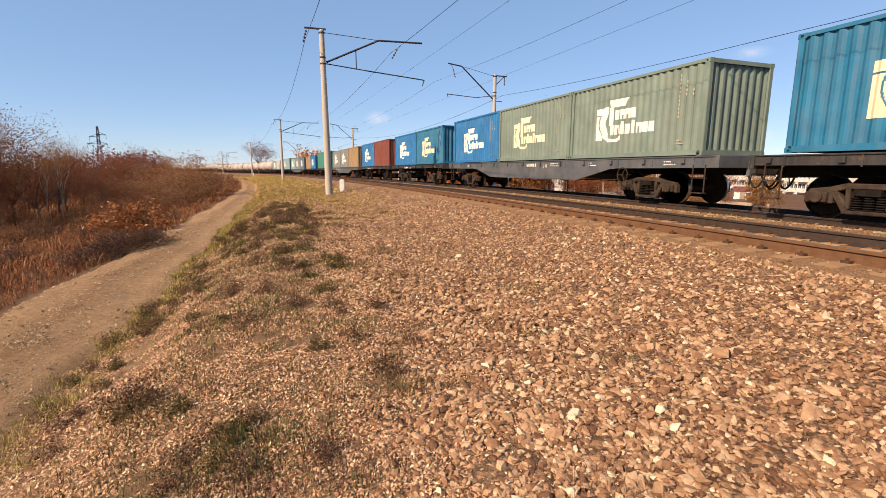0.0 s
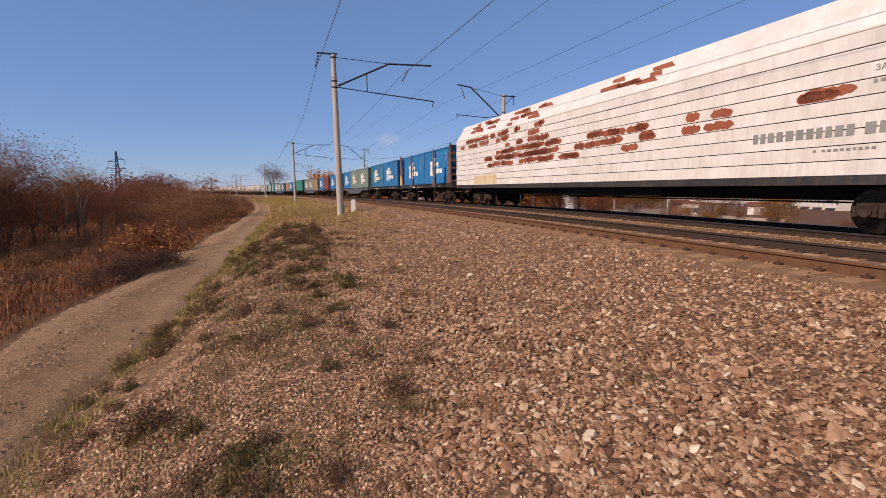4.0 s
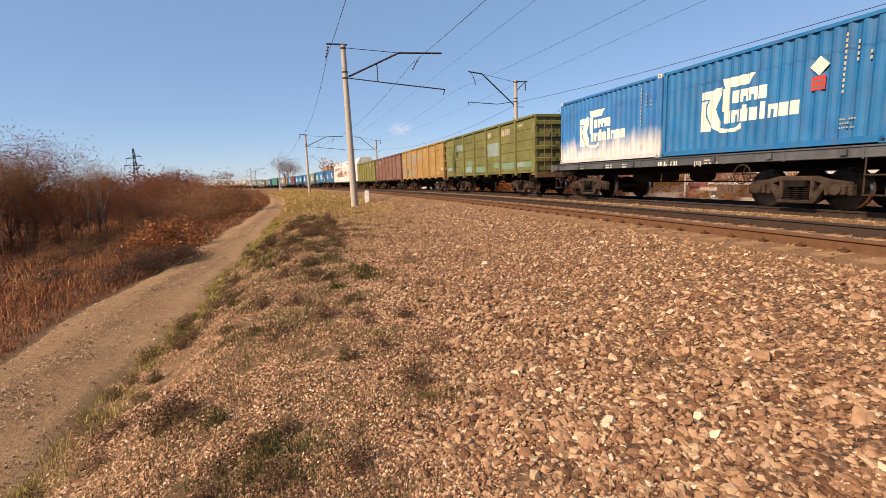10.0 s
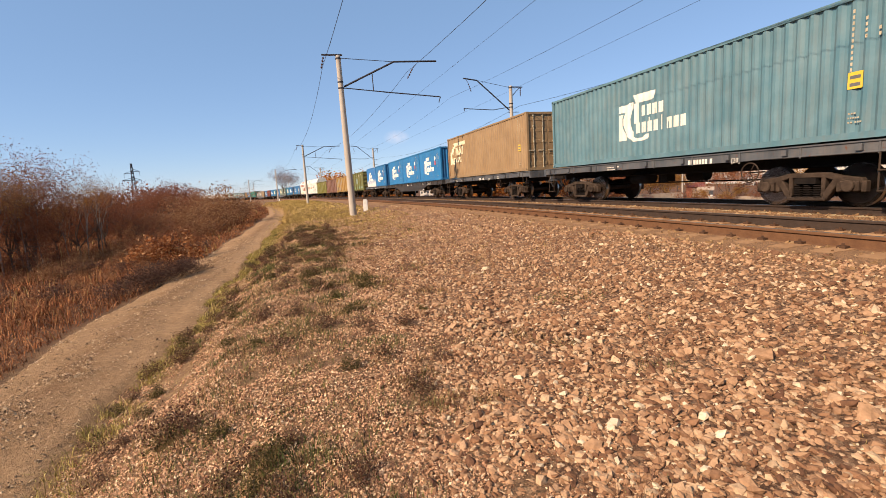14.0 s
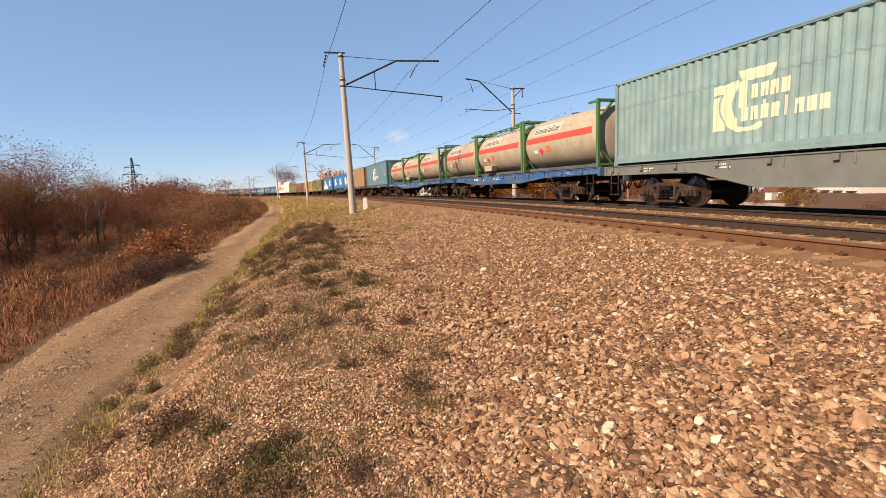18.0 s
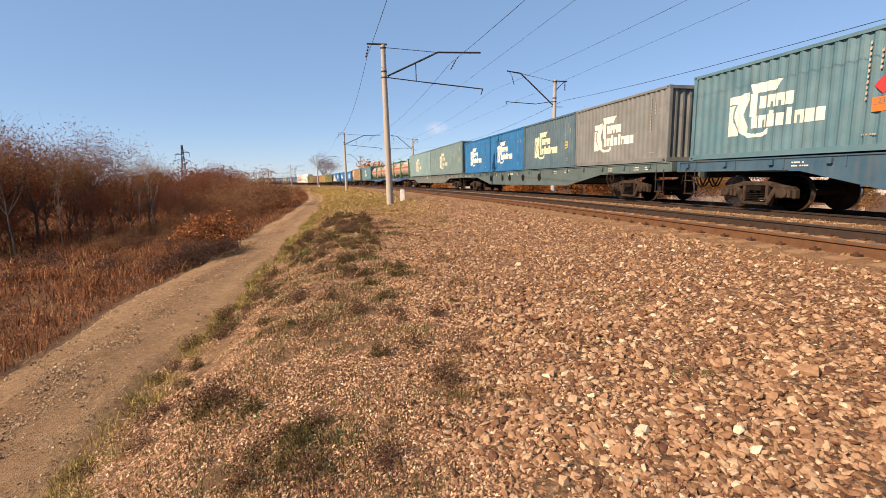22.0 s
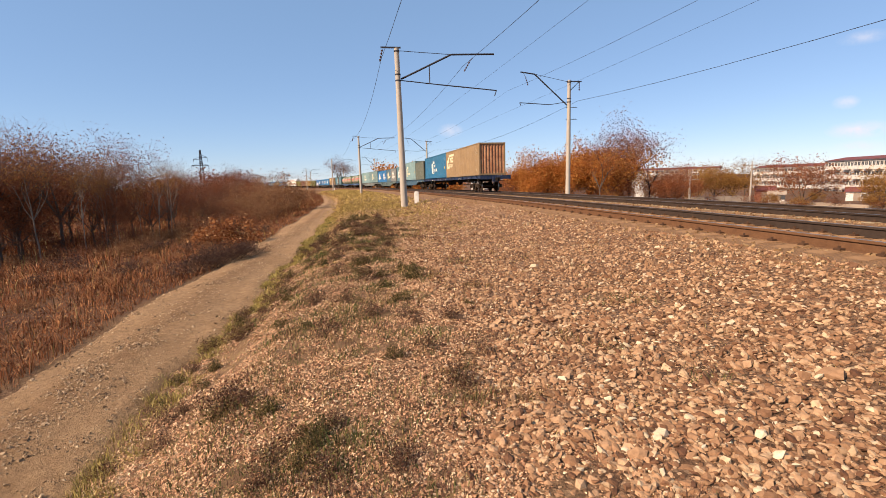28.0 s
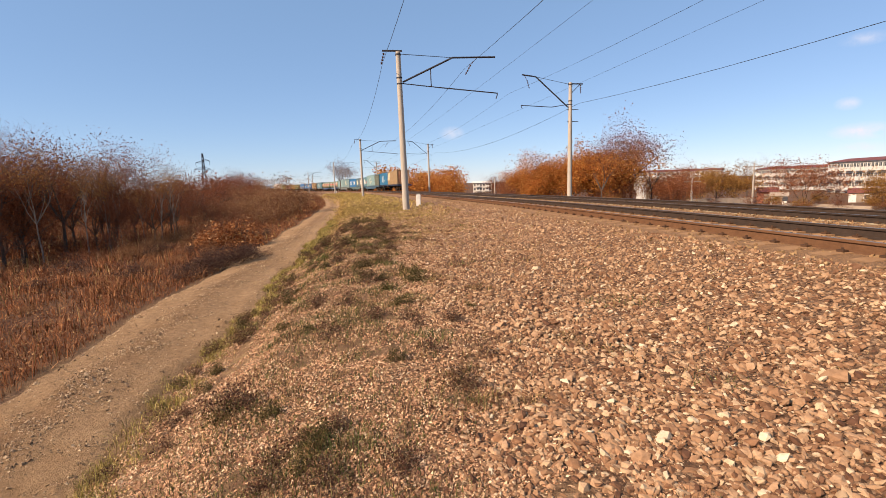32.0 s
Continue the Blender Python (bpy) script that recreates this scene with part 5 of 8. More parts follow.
    beam = shared("gbeam", lambda: Shape().box(-0.08, 0.08, -1.5, 1.5, z0 - 0.30, z0 - 0.02).mesh("end_beam", GONDOLA_END, bevel=0.01))
    for s in (-1, 1):
        part("end_beam", beam, ob, Matrix.Translation((s * (h + 0.02), 0, 0)))
    running_gear(ob, L, L / 2 - 2.35, sigma)
    for (bay_k, u0, u1, v0, v1, pm) in patches:
        x1 = h - bay * bay_k - 0.1
        w = bay - 0.2
        a, b = x1 - u0 * w, x1 - u1 * w
        lo, hi = z0 + 0.06 + v0 * (z1 - z0 - 0.25), z0 + 0.06 + v1 * (z1 - z0 - 0.25)
        part("paint_patch", Shape().box(b, a, 0.0, 0.032, lo, hi).mesh("paint_patch", pm), ob, side_at(W), "repainted patch")
    rnd = random.Random(seed)
    for bk, v, nn, hh in marks or ():
        x1 = h - bay * bk - 0.18
        for spot_ in row_of_bars(x1, z0 + v * (z1 - z0), nn, hh * 0.5, hh, hh * 0.22, rnd):
            part("stencilled_figure", bars([spot_], STENCIL, "stencilled_figure", 0.036), ob, side_at(W), "worn pale stencilled figure")
    return ride(ob, sigma)


def hood_wagon(front, tail):
    """A long white covered wagon: lapped boards, slanted shoulders, peeling to rust."""
    L, sigma = front - tail, (front + tail) / 2
    ob = thing("covered_wagon", "long white covered wagon with peeling rusty paint", "covered wagon", "wagons of the train")
    h, W, z0, z1, zt = L / 2, 1.52, 1.22, 4.02, 4.98

    def board(k):
        a = z0 + (z1 - z0) * k / 9
        b = z0 + (z1 - z0) * (k + 1) / 9
        return shared(("board", 0), lambda: Shape().prism([(-0.03, 0.0), (0.018, 0.0), (0.006, (z1 - z0) / 9 - 0.02), (-0.03, (z1 - z0) / 9 - 0.02)], "x", -h, h).mesh("wall_board", HOOD_WHITE)), a
    for k in range(9):
        me, a = board(k)
        part("wall_board", me, ob, Matrix.Translation((0, W, a)))
        part("wall_board", me, ob, Matrix.Translation((0, -W, a)) @ Matrix.Rotation(math.pi, 4, "Z"))
    part("wall_core", Shape().box(-h + 0.02, h - 0.02, -W + 0.06, W - 0.03, z0, z1).mesh("wall_core", UNDER), ob)
    sh = Shape()
    sh.prism([(W + 0.01, z1 - 0.02), (W + 0.01, z1 + 0.03), (W - 0.62, zt), (W - 0.95, zt + 0.09), (-W + 0.95, zt + 0.09), (-W + 0.62, zt), (-W - 0.01, z1 + 0.03), (-W - 0.01, z1 - 0.02)], "x", -h, h)
    part("roof", sh.mesh("roof", HOOD_WHITE, bevel=0.02), ob)

    def end():
        sh = Shape()
        sh.prism([(-W, z0), (W, z0), (W, z1), (W - 0.63, zt + 0.02), (W - 0.96, zt + 0.12), (-W + 0.96, zt + 0.12), (-W + 0.63, zt + 0.02), (-W, z1)], "x", -0.03, 0.05)
        for y in (-1.0, -0.35, 0.35, 1.0):
            sh.box(0.05, 0.09, y - 0.03, y + 0.03, z0, zt - 0.05)
        for zz in (1.9, 3.1):
            for y in (-1.42, 1.42):
                sh.box(0.04, 0.13, y - 0.09, y + 0.09, zz, zz + 0.3)
        return sh.mesh("end_wall", HOOD_WHITE, bevel=0.01)
    me = end()
    part("end_wall", me, ob, Matrix.Translation((h, 0, 0)))
    part("end_wall", me, ob, Matrix.Translation((-h, 0, 0)) @ Matrix.Rotation(math.pi, 4, "Z"))
    part("side_sill", Shape().box(-h, h, -W - 0.03, W + 0.03, z0 - 0.20, z0 - 0.005).mesh("side_sill", FRAME_BLACK), ob)
    part("centre_sill", Shape().box(-h, h, -0.3, 0.3, z0 - 0.55, z0 - 0.2).box(-4, 4, -1.2, 1.2, z0 - 0.5, z0 - 0.2).mesh("centre_sill", UNDER), ob)
    rnd = random.Random(5)
    # flaked areas, in lengths along the side from its leading end and heights
    for (a, b, lo, hi, n) in ((0.8, 11.0, 3.55, 3.98, 26), (5.0, 14.5, 2.25, 3.1, 50), (6.5, 11.5, 2.2, 3.6, 34), (14.0, 17.5, 2.4, 3.0, 14), (18.5, 20.0, 2.7, 2.95, 4), (21.5, 22.5, 2.9, 3.1, 3)):
        for _ in range(n):
            x = h - rnd.uniform(a, b)
            z = rnd.uniform(lo, hi)
            row = int((z - z0) / ((z1 - z0) / 9))
            z = z0 + row * (z1 - z0) / 9
            top = z + (z1 - z0) / 9 - 0.04
            w = rnd.uniform(0.3, 1.1)
            poly, m = [], 13
            mid, half = (z + top) / 2 + rnd.uniform(-0.04, 0.04), (top - z) / 2 + 0.01
            for side in (-1, 1):
                for i in range(m):
                    k = i / (m - 1)
                    taper = min(1.0, 0.25 + 6.0 * min(k, 1 - k)) * rnd.uniform(0.5, 1.0)
                    poly.append((x - side * (k - 0.5) * -w, max(z + 0.012, min(top + 0.02, mid + side * half * taper))))
            part("rust_patch", Shape().prism(poly, "y", 0.0, 0.021).mesh("rust_patch", HOOD_RUST), ob, Matrix.Translation((0, W, 0)), "bare rusty patch")
    for (a, b, w) in ((1.2, 5.6, 0.30), (2.0, 9.0, 0.34), (4.0, 12.0, 0.3), (6.0, 10.0, 0.3), (14.5, 17.0, 0.22)):
        for _ in range(7):
            x = h - rnd.uniform(a, b)
            u = rnd.uniform(0.05, 0.75)
            ww = rnd.uniform(0.5, 1.4)
            p = [(x - ww, u), (x, u + 0.05), (x + 0.1, u + 0.2), (x - ww * 0.7, u + 0.22)]
            pts = [(q[0], W + 0.016 - 0.63 * q[1], z1 + 0.036 + (zt - z1 - 0.03) * q[1]) for q in p]
            part("rust_patch", Shape().add(pts, [(0, 1, 2, 3)]).mesh("rust_patch", HOOD_RUST), ob, None, "bare rusty patch on the shoulder")
    spots = row_of_bars(-h + 6.4, 2.02, 17, 0.17, 0.22, 0.06, rnd) + row_of_bars(-h + 4.0, 2.98, 10, 0.09, 0.06, 0.04, rnd) + row_of_bars(-h + 5.0, 1.72, 10, 0.08, 0.05, 0.04, rnd)
    tagged(part("stencilled_lettering", bars(spots, SIGN_GREY, "stencilled_lettering", 0.022), ob, side_at(W), "grey stencilled figures"), kind="stuff")
    part("inscription", lettering("ЗАПРЕЩАЕТСЯ", 0.16, SIGN_GREY, "inscription"), ob, Matrix.Translation((-h + 4.0, W + 0.021, 3.2)), "grey painted word")
    part("inscription", lettering("ЕП", 0.2, SIGN_GREY, "inscription"), ob, Matrix.Translation((-h + 1.3, W + 0.021, 3.62)), "grey painted letters")
    part("inscription", lettering("20", 0.3, SIGN_GREY, "inscription"), ob, Matrix.Translation((h - 4.6, W + 0.021, 3.42)), "grey painted figure")
    part("hand_rail", Shape().path([(-h + 1.6, W + 0.1, 1.4), (-h + 1.6, W + 0.1, 2.3), (-h + 1.35, W + 0.1, 2.3)], 0.018).mesh("hand_rail", IRON), ob)
    part("yellowed_patch", Shape().box(h - 6.2, h - 3.0, 0, 0.0195, 1.26, 1.75).mesh("yellowed_patch", paint("yellowed_paint", (0.60, 0.45, 0.22), (0.66, 0.55, 0.35))), ob, Matrix.Translation((0, W, 0)), "yellow-stained patch")
    running_gear(ob, L, L / 2 - 3.2, sigma)
    return ride(ob, sigma)


def stake_wagon(front, tail):
    """A flat with brown end frames and stanchions round its load."""
    ob = flat_wagon(front, tail, FRAME_BLACK, "dark flat wagon with tall brown stanchions and end frames", "plain", seed=8)
    L = front - tail
    h = L / 2 - 0.12
    F = FLOOR_Z

    def end():
        sh = Shape()
        for y in (-1.38, 1.38):
            sh.prism([(-0.72, F), (0.06, F), (0.06, F + 2.75), (-0.18, F + 2.75)], "y", y - 0.05, y + 0.05)
        for zz in (F + 0.1, F + 0.55, F + 1.0, F + 1.5, F + 2.0, F + 2.5):
            sh.box(-0.08, 0.06, -1.38, 1.38, zz, zz + 0.14)
        for y in (-0.7, 0.0, 0.7):
            sh.box(-0.06, 0.04, y - 0.06, y + 0.06, F, F + 2.7)
        return sh.mesh("end_frame", STAKE_BROWN, bevel=0.01)
    me = end()
    part("end_frame", me, ob, Matrix.Translation((h, 0, 0)), "brown steel end frame")
    part("end_frame", me, ob, Matrix.Translation((-h, 0, 0)) @ Matrix.Rotation(math.pi, 4, "Z"), "brown steel end frame")
    sh = Shape().prism([(-0.7, F + 0.05), (0.02, F + 0.05), (0.02, F + 0.95), (-0.42, F + 0.95)], "y", -0.015, 0.0)
    part("yellow_board", sh.mesh("yellow_board", STAKE_YELLOW), ob, Matrix.Translation((h, 1.45, 0)), "yellow board on the end frame")
    rnd = random.Random(3)
    part("board_lettering", bars(row_of_bars(-0.12, F + 0.6, 4, 0.06, 0.06, 0.03, rnd) + row_of_bars(-0.2, F + 0.42, 3, 0.07, 0.06, 0.03, rnd), PATCH_DARK, "board_lettering"), ob, Matrix.Translation((h, 1.452, 0)))

    def stake():
        sh = Shape()
        sh.prism([(-0.13, F), (0.13, F), (0.13, F + 2.62), (-0.09, F + 2.62)], "y", -0.03, 0.05)
        sh.prism([(-0.34, F - 0.2), (0.34, F - 0.2), (0.16, F + 0.3), (-0.16, F + 0.3)], "y", -0.01, 0.06)
        return sh.mesh("stanchion", STAKE_BROWN, bevel=0.01)
    ms = stake()
    for x in (-3.1, 3.1):
        part("stanchion", ms, ob, Matrix.Translation((x, 1.36, 0)), "brown steel stanchion")
        part("stanchion", ms, ob, Matrix.Translation((x, -1.36, 0)) @ Matrix.Rotation(math.pi, 4, "Z"), "brown steel stanchion")
    return ob


def tank_container(sigma, L, walkway=False):
    """A gas tank in green end frames."""
    ob = thing("tank_container", "cream gas tank container with a red band and green frames", "tank container", "tank containers on the train")
    R, zc = 1.2, 1.30
    h = L / 2

    def shell():
        sh = Shape()
        prof = [(-h + 0.05, 0.02), (-h + 0.07, 0.55), (-h + 0.13, 0.9), (-h + 0.23, 1.11), (-h + 0.34, 1.18), (-h + 0.46, R)]
        prof = prof + [(-x, r) for x, r in prof[::-1]]
        sh.lathe(prof, "x", (0, 0, zc), 40)
        return sh.mesh("tank_shell", TANK_CREAM, smooth=True)
    part("tank_shell", shared(("shell", L), shell), ob)

    def band(r, a0, a1, x0, x1):
        sh = Shape()
        n = 6
        for i in range(n + 1):
            a = a0 + (a1 - a0) * i / n
            sh.v += [(x0, r * math.cos(a), zc + r * math.sin(a)), (x1, r * math.cos(a), zc + r * math.sin(a))]
        for i in range(n):
            sh.f.append((2 * i, 2 * i + 1, 2 * i + 3, 2 * i + 2))
            sh.m.append(0)
        return sh

    part("red_band", shared(("band", L), lambda: band(R + 0.006, 0.04, 0.26, -h + 0.44, h - 0.44).mesh("red_band", TANK_RED)), ob, None, "red painted band")

    rnd = random.Random(2)
    x = h - 1.15
    part("mark_panel", shared(("tpanel", L), lambda: band(R + 0.006, 0.33, 0.78, x - 2.35, x + 0.15).mesh("mark_panel", TANK_PALE)), ob, None, "pale repainted panel")
    for i in range(9):
        w = rnd.uniform(0.15, 0.21)
        hi = 0.66 if i in (0, 4, 6) else 0.57
        def glyph(x=x, w=w, hi=hi, i=i):
            sh = band(R + 0.010, 0.40, hi, x - 0.045, x)
            for a0, a1, xa, xb in ((0.40, 0.435, x - w, x), (hi - 0.035, hi, x - w, x), (0.40, hi, x - w, x - w + 0.045) if i % 2 else (0.475, 0.51, x - w, x)):
                b = band(R + 0.010, a0, a1, xa, xb)
                sh.add(b.v, b.f)
            return sh.mesh("company_mark", MARK_DARK)
        part("company_mark", shared(("tmark", L, i), glyph), ob, None, "dark painted sign")
        x -= w + 0.06
    small = [(h - 1.35, 0.24, WHITE_PAINT, "label_plate"), (h - 1.85, 0.25, SIGN_RED, "hazard_diamond"), (h - 2.5, 0.32, SIGN_ORANGE, "hazard_plate")]
    for x, s, mm, nm in small:
        def plate(x=x, s=s, mm=mm, nm=nm):
            a = -0.30 if nm != "hazard_plate" else -0.22
            y, z = (R + 0.012) * math.cos(a), (R + 0.012) * math.sin(a)
            sh = Shape()
            if nm == "hazard_diamond":
                sh.prism([(0, -s * 0.7), (s * 0.7, 0), (0, s * 0.7), (-s * 0.7, 0)], "y", -0.004, 0.004)
            else:
                sh.box(-s * 0.6, s * 0.6, -0.004, 0.004, -s * 0.36, s * 0.36)
            me = sh.mesh(nm, mm)
            me.transform(Matrix.Translation((x, y, zc + z)) @ Matrix.Rotation(a, 4, "X"))
            return me
        part(nm, shared((nm, L), plate), ob)

    def end():
        sh = Shape()
        for y in (-1.16, 1.16):
            sh.box(-0.07, 0.07, y - 0.06, y + 0.06, 0, 2.59)
            sh.box(-0.6, 0.0, y - 0.05, y + 0.05, 2.47, 2.55)
        for zz in (0.04, 2.47):
            sh.box(-0.06, 0.06, -1.16, 1.16, zz, zz + 0.11)
        for sy in (-1, 1):
            sh.tube((0.0, sy * 1.1, 0.75), (0, sy * 0.5, 0.1), 0.05, 6)
            sh.tube((0.0, sy * 1.1, 1.85), (0, sy * 0.5, 2.5), 0.05, 6)
        return sh.mesh("end_frame", TANK_GREEN, bevel=0.01)
    me = shared("tankend", end)
    part("end_frame", me, ob, Matrix.Translation((h - 0.08, 0, 0)), "green steel end frame")
    part("end_frame", me, ob, Matrix.Translation((-h + 0.08, 0, 0)) @ Matrix.Rotation(math.pi, 4, "Z"), "green steel end frame")
    part("saddle", shared(("saddle", L), lambda: Shape().box(-h + 0.2, h - 0.2, -0.9, -0.78, 0.02, 0.16).box(-h + 0.2, h - 0.2, 0.78, 0.9, 0.02, 0.16).box(-h + 0.9, -h + 1.05, -0.78, 0.78, 0.02, 0.2).box(h - 1.05, h - 0.9, -0.78, 0.78, 0.02, 0.2).mesh("saddle", FRAME_GREY)), ob)
    part("manhole", shared("manhole", lambda: Shape().lathe([(2.38, 0.3), (2.52, 0.3), (2.53, 0.24)], "z", n=18).box(-0.5, -0.3, -0.1, 0.1, 2.36, 2.5).mesh("manhole", IRON)), ob)
    if walkway:
        def cat():
            sh = Shape()
            for y in (0.55, 0.95):
                sh.box(-h + 0.1, h - 0.1, y - 0.02, y + 0.02, 2.48, 2.53)
            for x in np.arange(-h + 0.4, h - 0.2, 0.7):
                sh.box(x - 0.03, x + 0.03, 0.5, 1.0, 2.45, 2.49)
            return sh.mesh("walkway", TANK_GREEN)
        part("walkway", shared(("walk", L), cat), ob, None, "green steel walkway")
        part("valve_box", shared("vbox", lambda: Shape().prism([(-0.62, 0.10), (0.62, 0.10), (0.5, -0.22), (-0.5, -0.22)], "y", -0.2, 0.18).mesh("valve_box", TANK_CREAM, bevel=0.02)), ob, Matrix.Translation((h - 1.9, 1.05, 0.48)), "cream valve box")
    return ride(ob, sigma, FLOOR_Z + 0.03)


def tank_wagon(front, tail, near):
    """A dusty white oil tank wagon."""
    L, sigma = front - tail, (front + tail) / 2
    ob = thing("tank_wagon", "dusty white railway tank wagon", "tank wagon", "tank wagons of the train")
    h = L / 2

    def shell():
        prof = [(-h + 0.3, 0.05), (-h + 0.34, 0.7), (-h + 0.45, 1.15), (-h + 0.75, 1.5)]
        prof = prof + [(-x, r) for x, r in prof[::-1]]
        return Shape().lathe(prof, "x", (0, 0, 2.68), 24).mesh("tank_shell", TANK_FAR, smooth=True)
    part("tank_shell", shared("tw_shell", shell), ob)
    part("dome", shared("tw_dome", lambda: Shape().lathe([(4.1, 0.45), (4.42, 0.45), (4.5, 0.35)], "z", n=14).mesh("dome", TANK_FAR)), ob)
    part("underframe", shared("tw_frame", lambda: Shape().box(-h, h, -0.35, 0.35, 0.85, 1.2).box(-h, -h + 0.3, -1.4, 1.4, 0.9, 1.25).box(h - 0.3, h, -1.4, 1.4, 0.9, 1.25).box(-h + 1.2, -h + 1.8, -1.2, 1.2, 1.0, 1.6).box(h - 1.8, h - 1.2, -1.2, 1.2, 1.0, 1.6).mesh("underframe", FRAME_BLACK)), ob)
    part("ladder", shared("tw_ladder", lambda: Shape().tube((-0.2, 1.58, 1.1), (-0.2, 0.75, 4.3), 0.02, 5).tube((0.2, 1.58, 1.1), (0.2, 0.75, 4.3), 0.02, 5).mesh("ladder", IRON)), ob)
    part("strap", shared("tw_strap", lambda: Shape().lathe([(-h + 1.5, 1.512), (-h + 1.6, 1.512)], "x", (0, 0, 2.68), 24).lathe([(h - 1.6, 1.512), (h - 1.5, 1.512)], "x", (0, 0, 2.68), 24).mesh("strap", IRON)), ob)
    for s in (-1, 1):
        add_bogie(ob, s * (h - 2.1), sigma, False)
    return ride(ob, sigma)


# ---------------------------------------------------------------- the train, from its tail to its head
def boxes(front, sizes, items):
    """Containers one behind the other from a leading edge; items: keyword sets."""
    at = front
    for n, (L, kw) in enumerate(zip(sizes, items)):
        container(at - L / 2, L - 0.07, seed=int(abs(front) * 3) + n, **kw)
        at -= L


def it(mat, label, H=2.59, **kw):
    return dict(mat=mat, label=label, H=H, **kw)


def build_train():
    blue = "blue ribbed steel shipping container with a white mark"
    # tail wagon: blue and tan forty-foot boxes
    flat_wagon(-288.4, -314.5, FRAME_NAVY, "navy blue flat wagon carrying two long containers", "plain", seed=16, number_at=0.2)
    boxes(-288.7, [12.45, 12.75], [it(PETROL, "long blue ribbed container with a white mark", 2.8, plates=2, tall_rail=True), it(TAN, "long tan ribbed container with a cream mark and rusted end", 2.8, logo="swoosh", ink=CREAM_PAINT, end_mat=RUSTYEND)])
    flat_wagon(-261.9, -287.8, FRAME_TEAL, "teal-blue flat wagon with a deep sill", "belly", seed=15, number_at=0.3)
    boxes(-262.2, [6.15, 12.8, 6.4], [it(SEAGREY, "teal-grey ribbed container with orange hazard plates", plates=4), it(SEA, "long pale sea-green ribbed container with a cream mark", 2.9, ink=CREAM_PAINT, plates=2, tall_rail=True), it(OLIVEGREY, "dark olive ribbed container without marks", logo=None)])
    flat_wagon(-235.3, -261.5, FRAME_HOLED, "sage-green flat wagon with round holes in its sill", "holes", seed=14, number_at=0.42)
    boxes(-235.6, [6.45, 6.3, 6.3, 6.5], [it(BLUE, blue), it(BLUE, blue), it(SLATE, "dark slate-blue ribbed container with a cream mark", ink=CREAM_PAINT, plates=2), it(GREYED, "grey weathered ribbed container with a pale mark")])
    flat_wagon(-209.2, -235.0, FRAME_GREEN, "grey-green flat wagon carrying two long containers", "belly", seed=13, number_at=0.45)
    boxes(-209.5, [12.4, 12.8], [it(SEA, "long pale sea-green ribbed container with a faded cream mark", 2.9, ink=CREAM_PAINT, tall_rail=True), it(SAGE, "long grey-green ribbed container with a cream mark", 2.9, ink=CREAM_PAINT, plates=2, tall_rail=True)])
    for front, tail, k in ((-189.2, -208.8, 12), (-169.3, -188.2, 11)):
        flat_wagon(front, tail, FRAME_BLUE, "bright blue flat wagon carrying gas tanks", "shallow", seed=k, number_at=0.33)
        d = (front - tail - 0.4) / 3
        for i in range(3):
            tank_container(front - 0.2 - d * (i + 0.5), round(d - 0.06, 2), walkway=i == 1)
    flat_wagon(-154.1, -168.0, FRAME_GREY, "grey flat wagon carrying a long container", "plain", seed=10, number_at=0.6)
    boxes(-154.5, [13.0], [it(SEAGREY, "long grey-teal ribbed container with doors and a white mark", 2.9, doors=True, plates=2)])
    flat_wagon(-139.3, -152.6, FRAME_GREY, "blue-grey flat wagon carrying a tan container", "plain", seed=9, number_at=0.5)
    boxes(-139.65, [12.45], [it(TAN, "long tan ribbed container with doors and a cream mark", 2.9, logo="swoosh", ink=CREAM_PAINT, doors=True, plates=2)])
    flat_wagon(-118.2, -138.2, FRAME_BLACK, "black flat wagon with a deep sill", "belly", seed=18, number_at=0.45)
    boxes(-118.5, [6.45, 6.45, 6.4], [it(SKYBLUE, blue, plates=1), it(SKYBLUE, blue, plates=1), it(SKYBLUE, blue, plates=1)])
    flat_wagon(-103.9, -117.1, FRAME_GREY, "blue-grey flat wagon carrying two containers", "plain", seed=7, number_at=0.5)
    boxes(-104.3, [6.1, 6.25], [it(FADED, "blue ribbed container bleached white along its bottom"), it(BLUE, blue, plates=1)])
    gondola(-88.9, -102.5, GONDOLA_GREEN, "dirty green open gondola wagon with repainted patches",
            [(1, 0.1, 0.9, 0.66, 0.82, PATCH_PALE), (0, 0.0, 0.7, 0.12, 0.22, PATCH_PALE), (2, 0.1, 0.7, 0.03, 0.2, PATCH_PALE), (2, 0.3, 0.8, 0.22, 0.34, PATCH_GREEN), (3, 0.0, 1.0, 0.03, 0.16, PATCH_GREEN), (4, 0.0, 1.0, 0.38, 0.68, PATCH_PALE), (4, 0.5, 1.0, 0.1, 0.22, PATCH_GREEN), (5, 0.0, 0.9, 0.06, 0.2, PATCH_GREEN), (6, 0.0, 0.45, 0.08, 0.18, PATCH_PALE), (6, 0.45, 1.0, 0.08, 0.18, PATCH_GREEN)],
            [(4, 0.76, 3, 0.30), (5, 0.74, 5, 0.32), (6, 0.84, 7, 0.13), (0, 0.5, 5, 0.08), (1, 0.4, 6, 0.08)], seed=6)
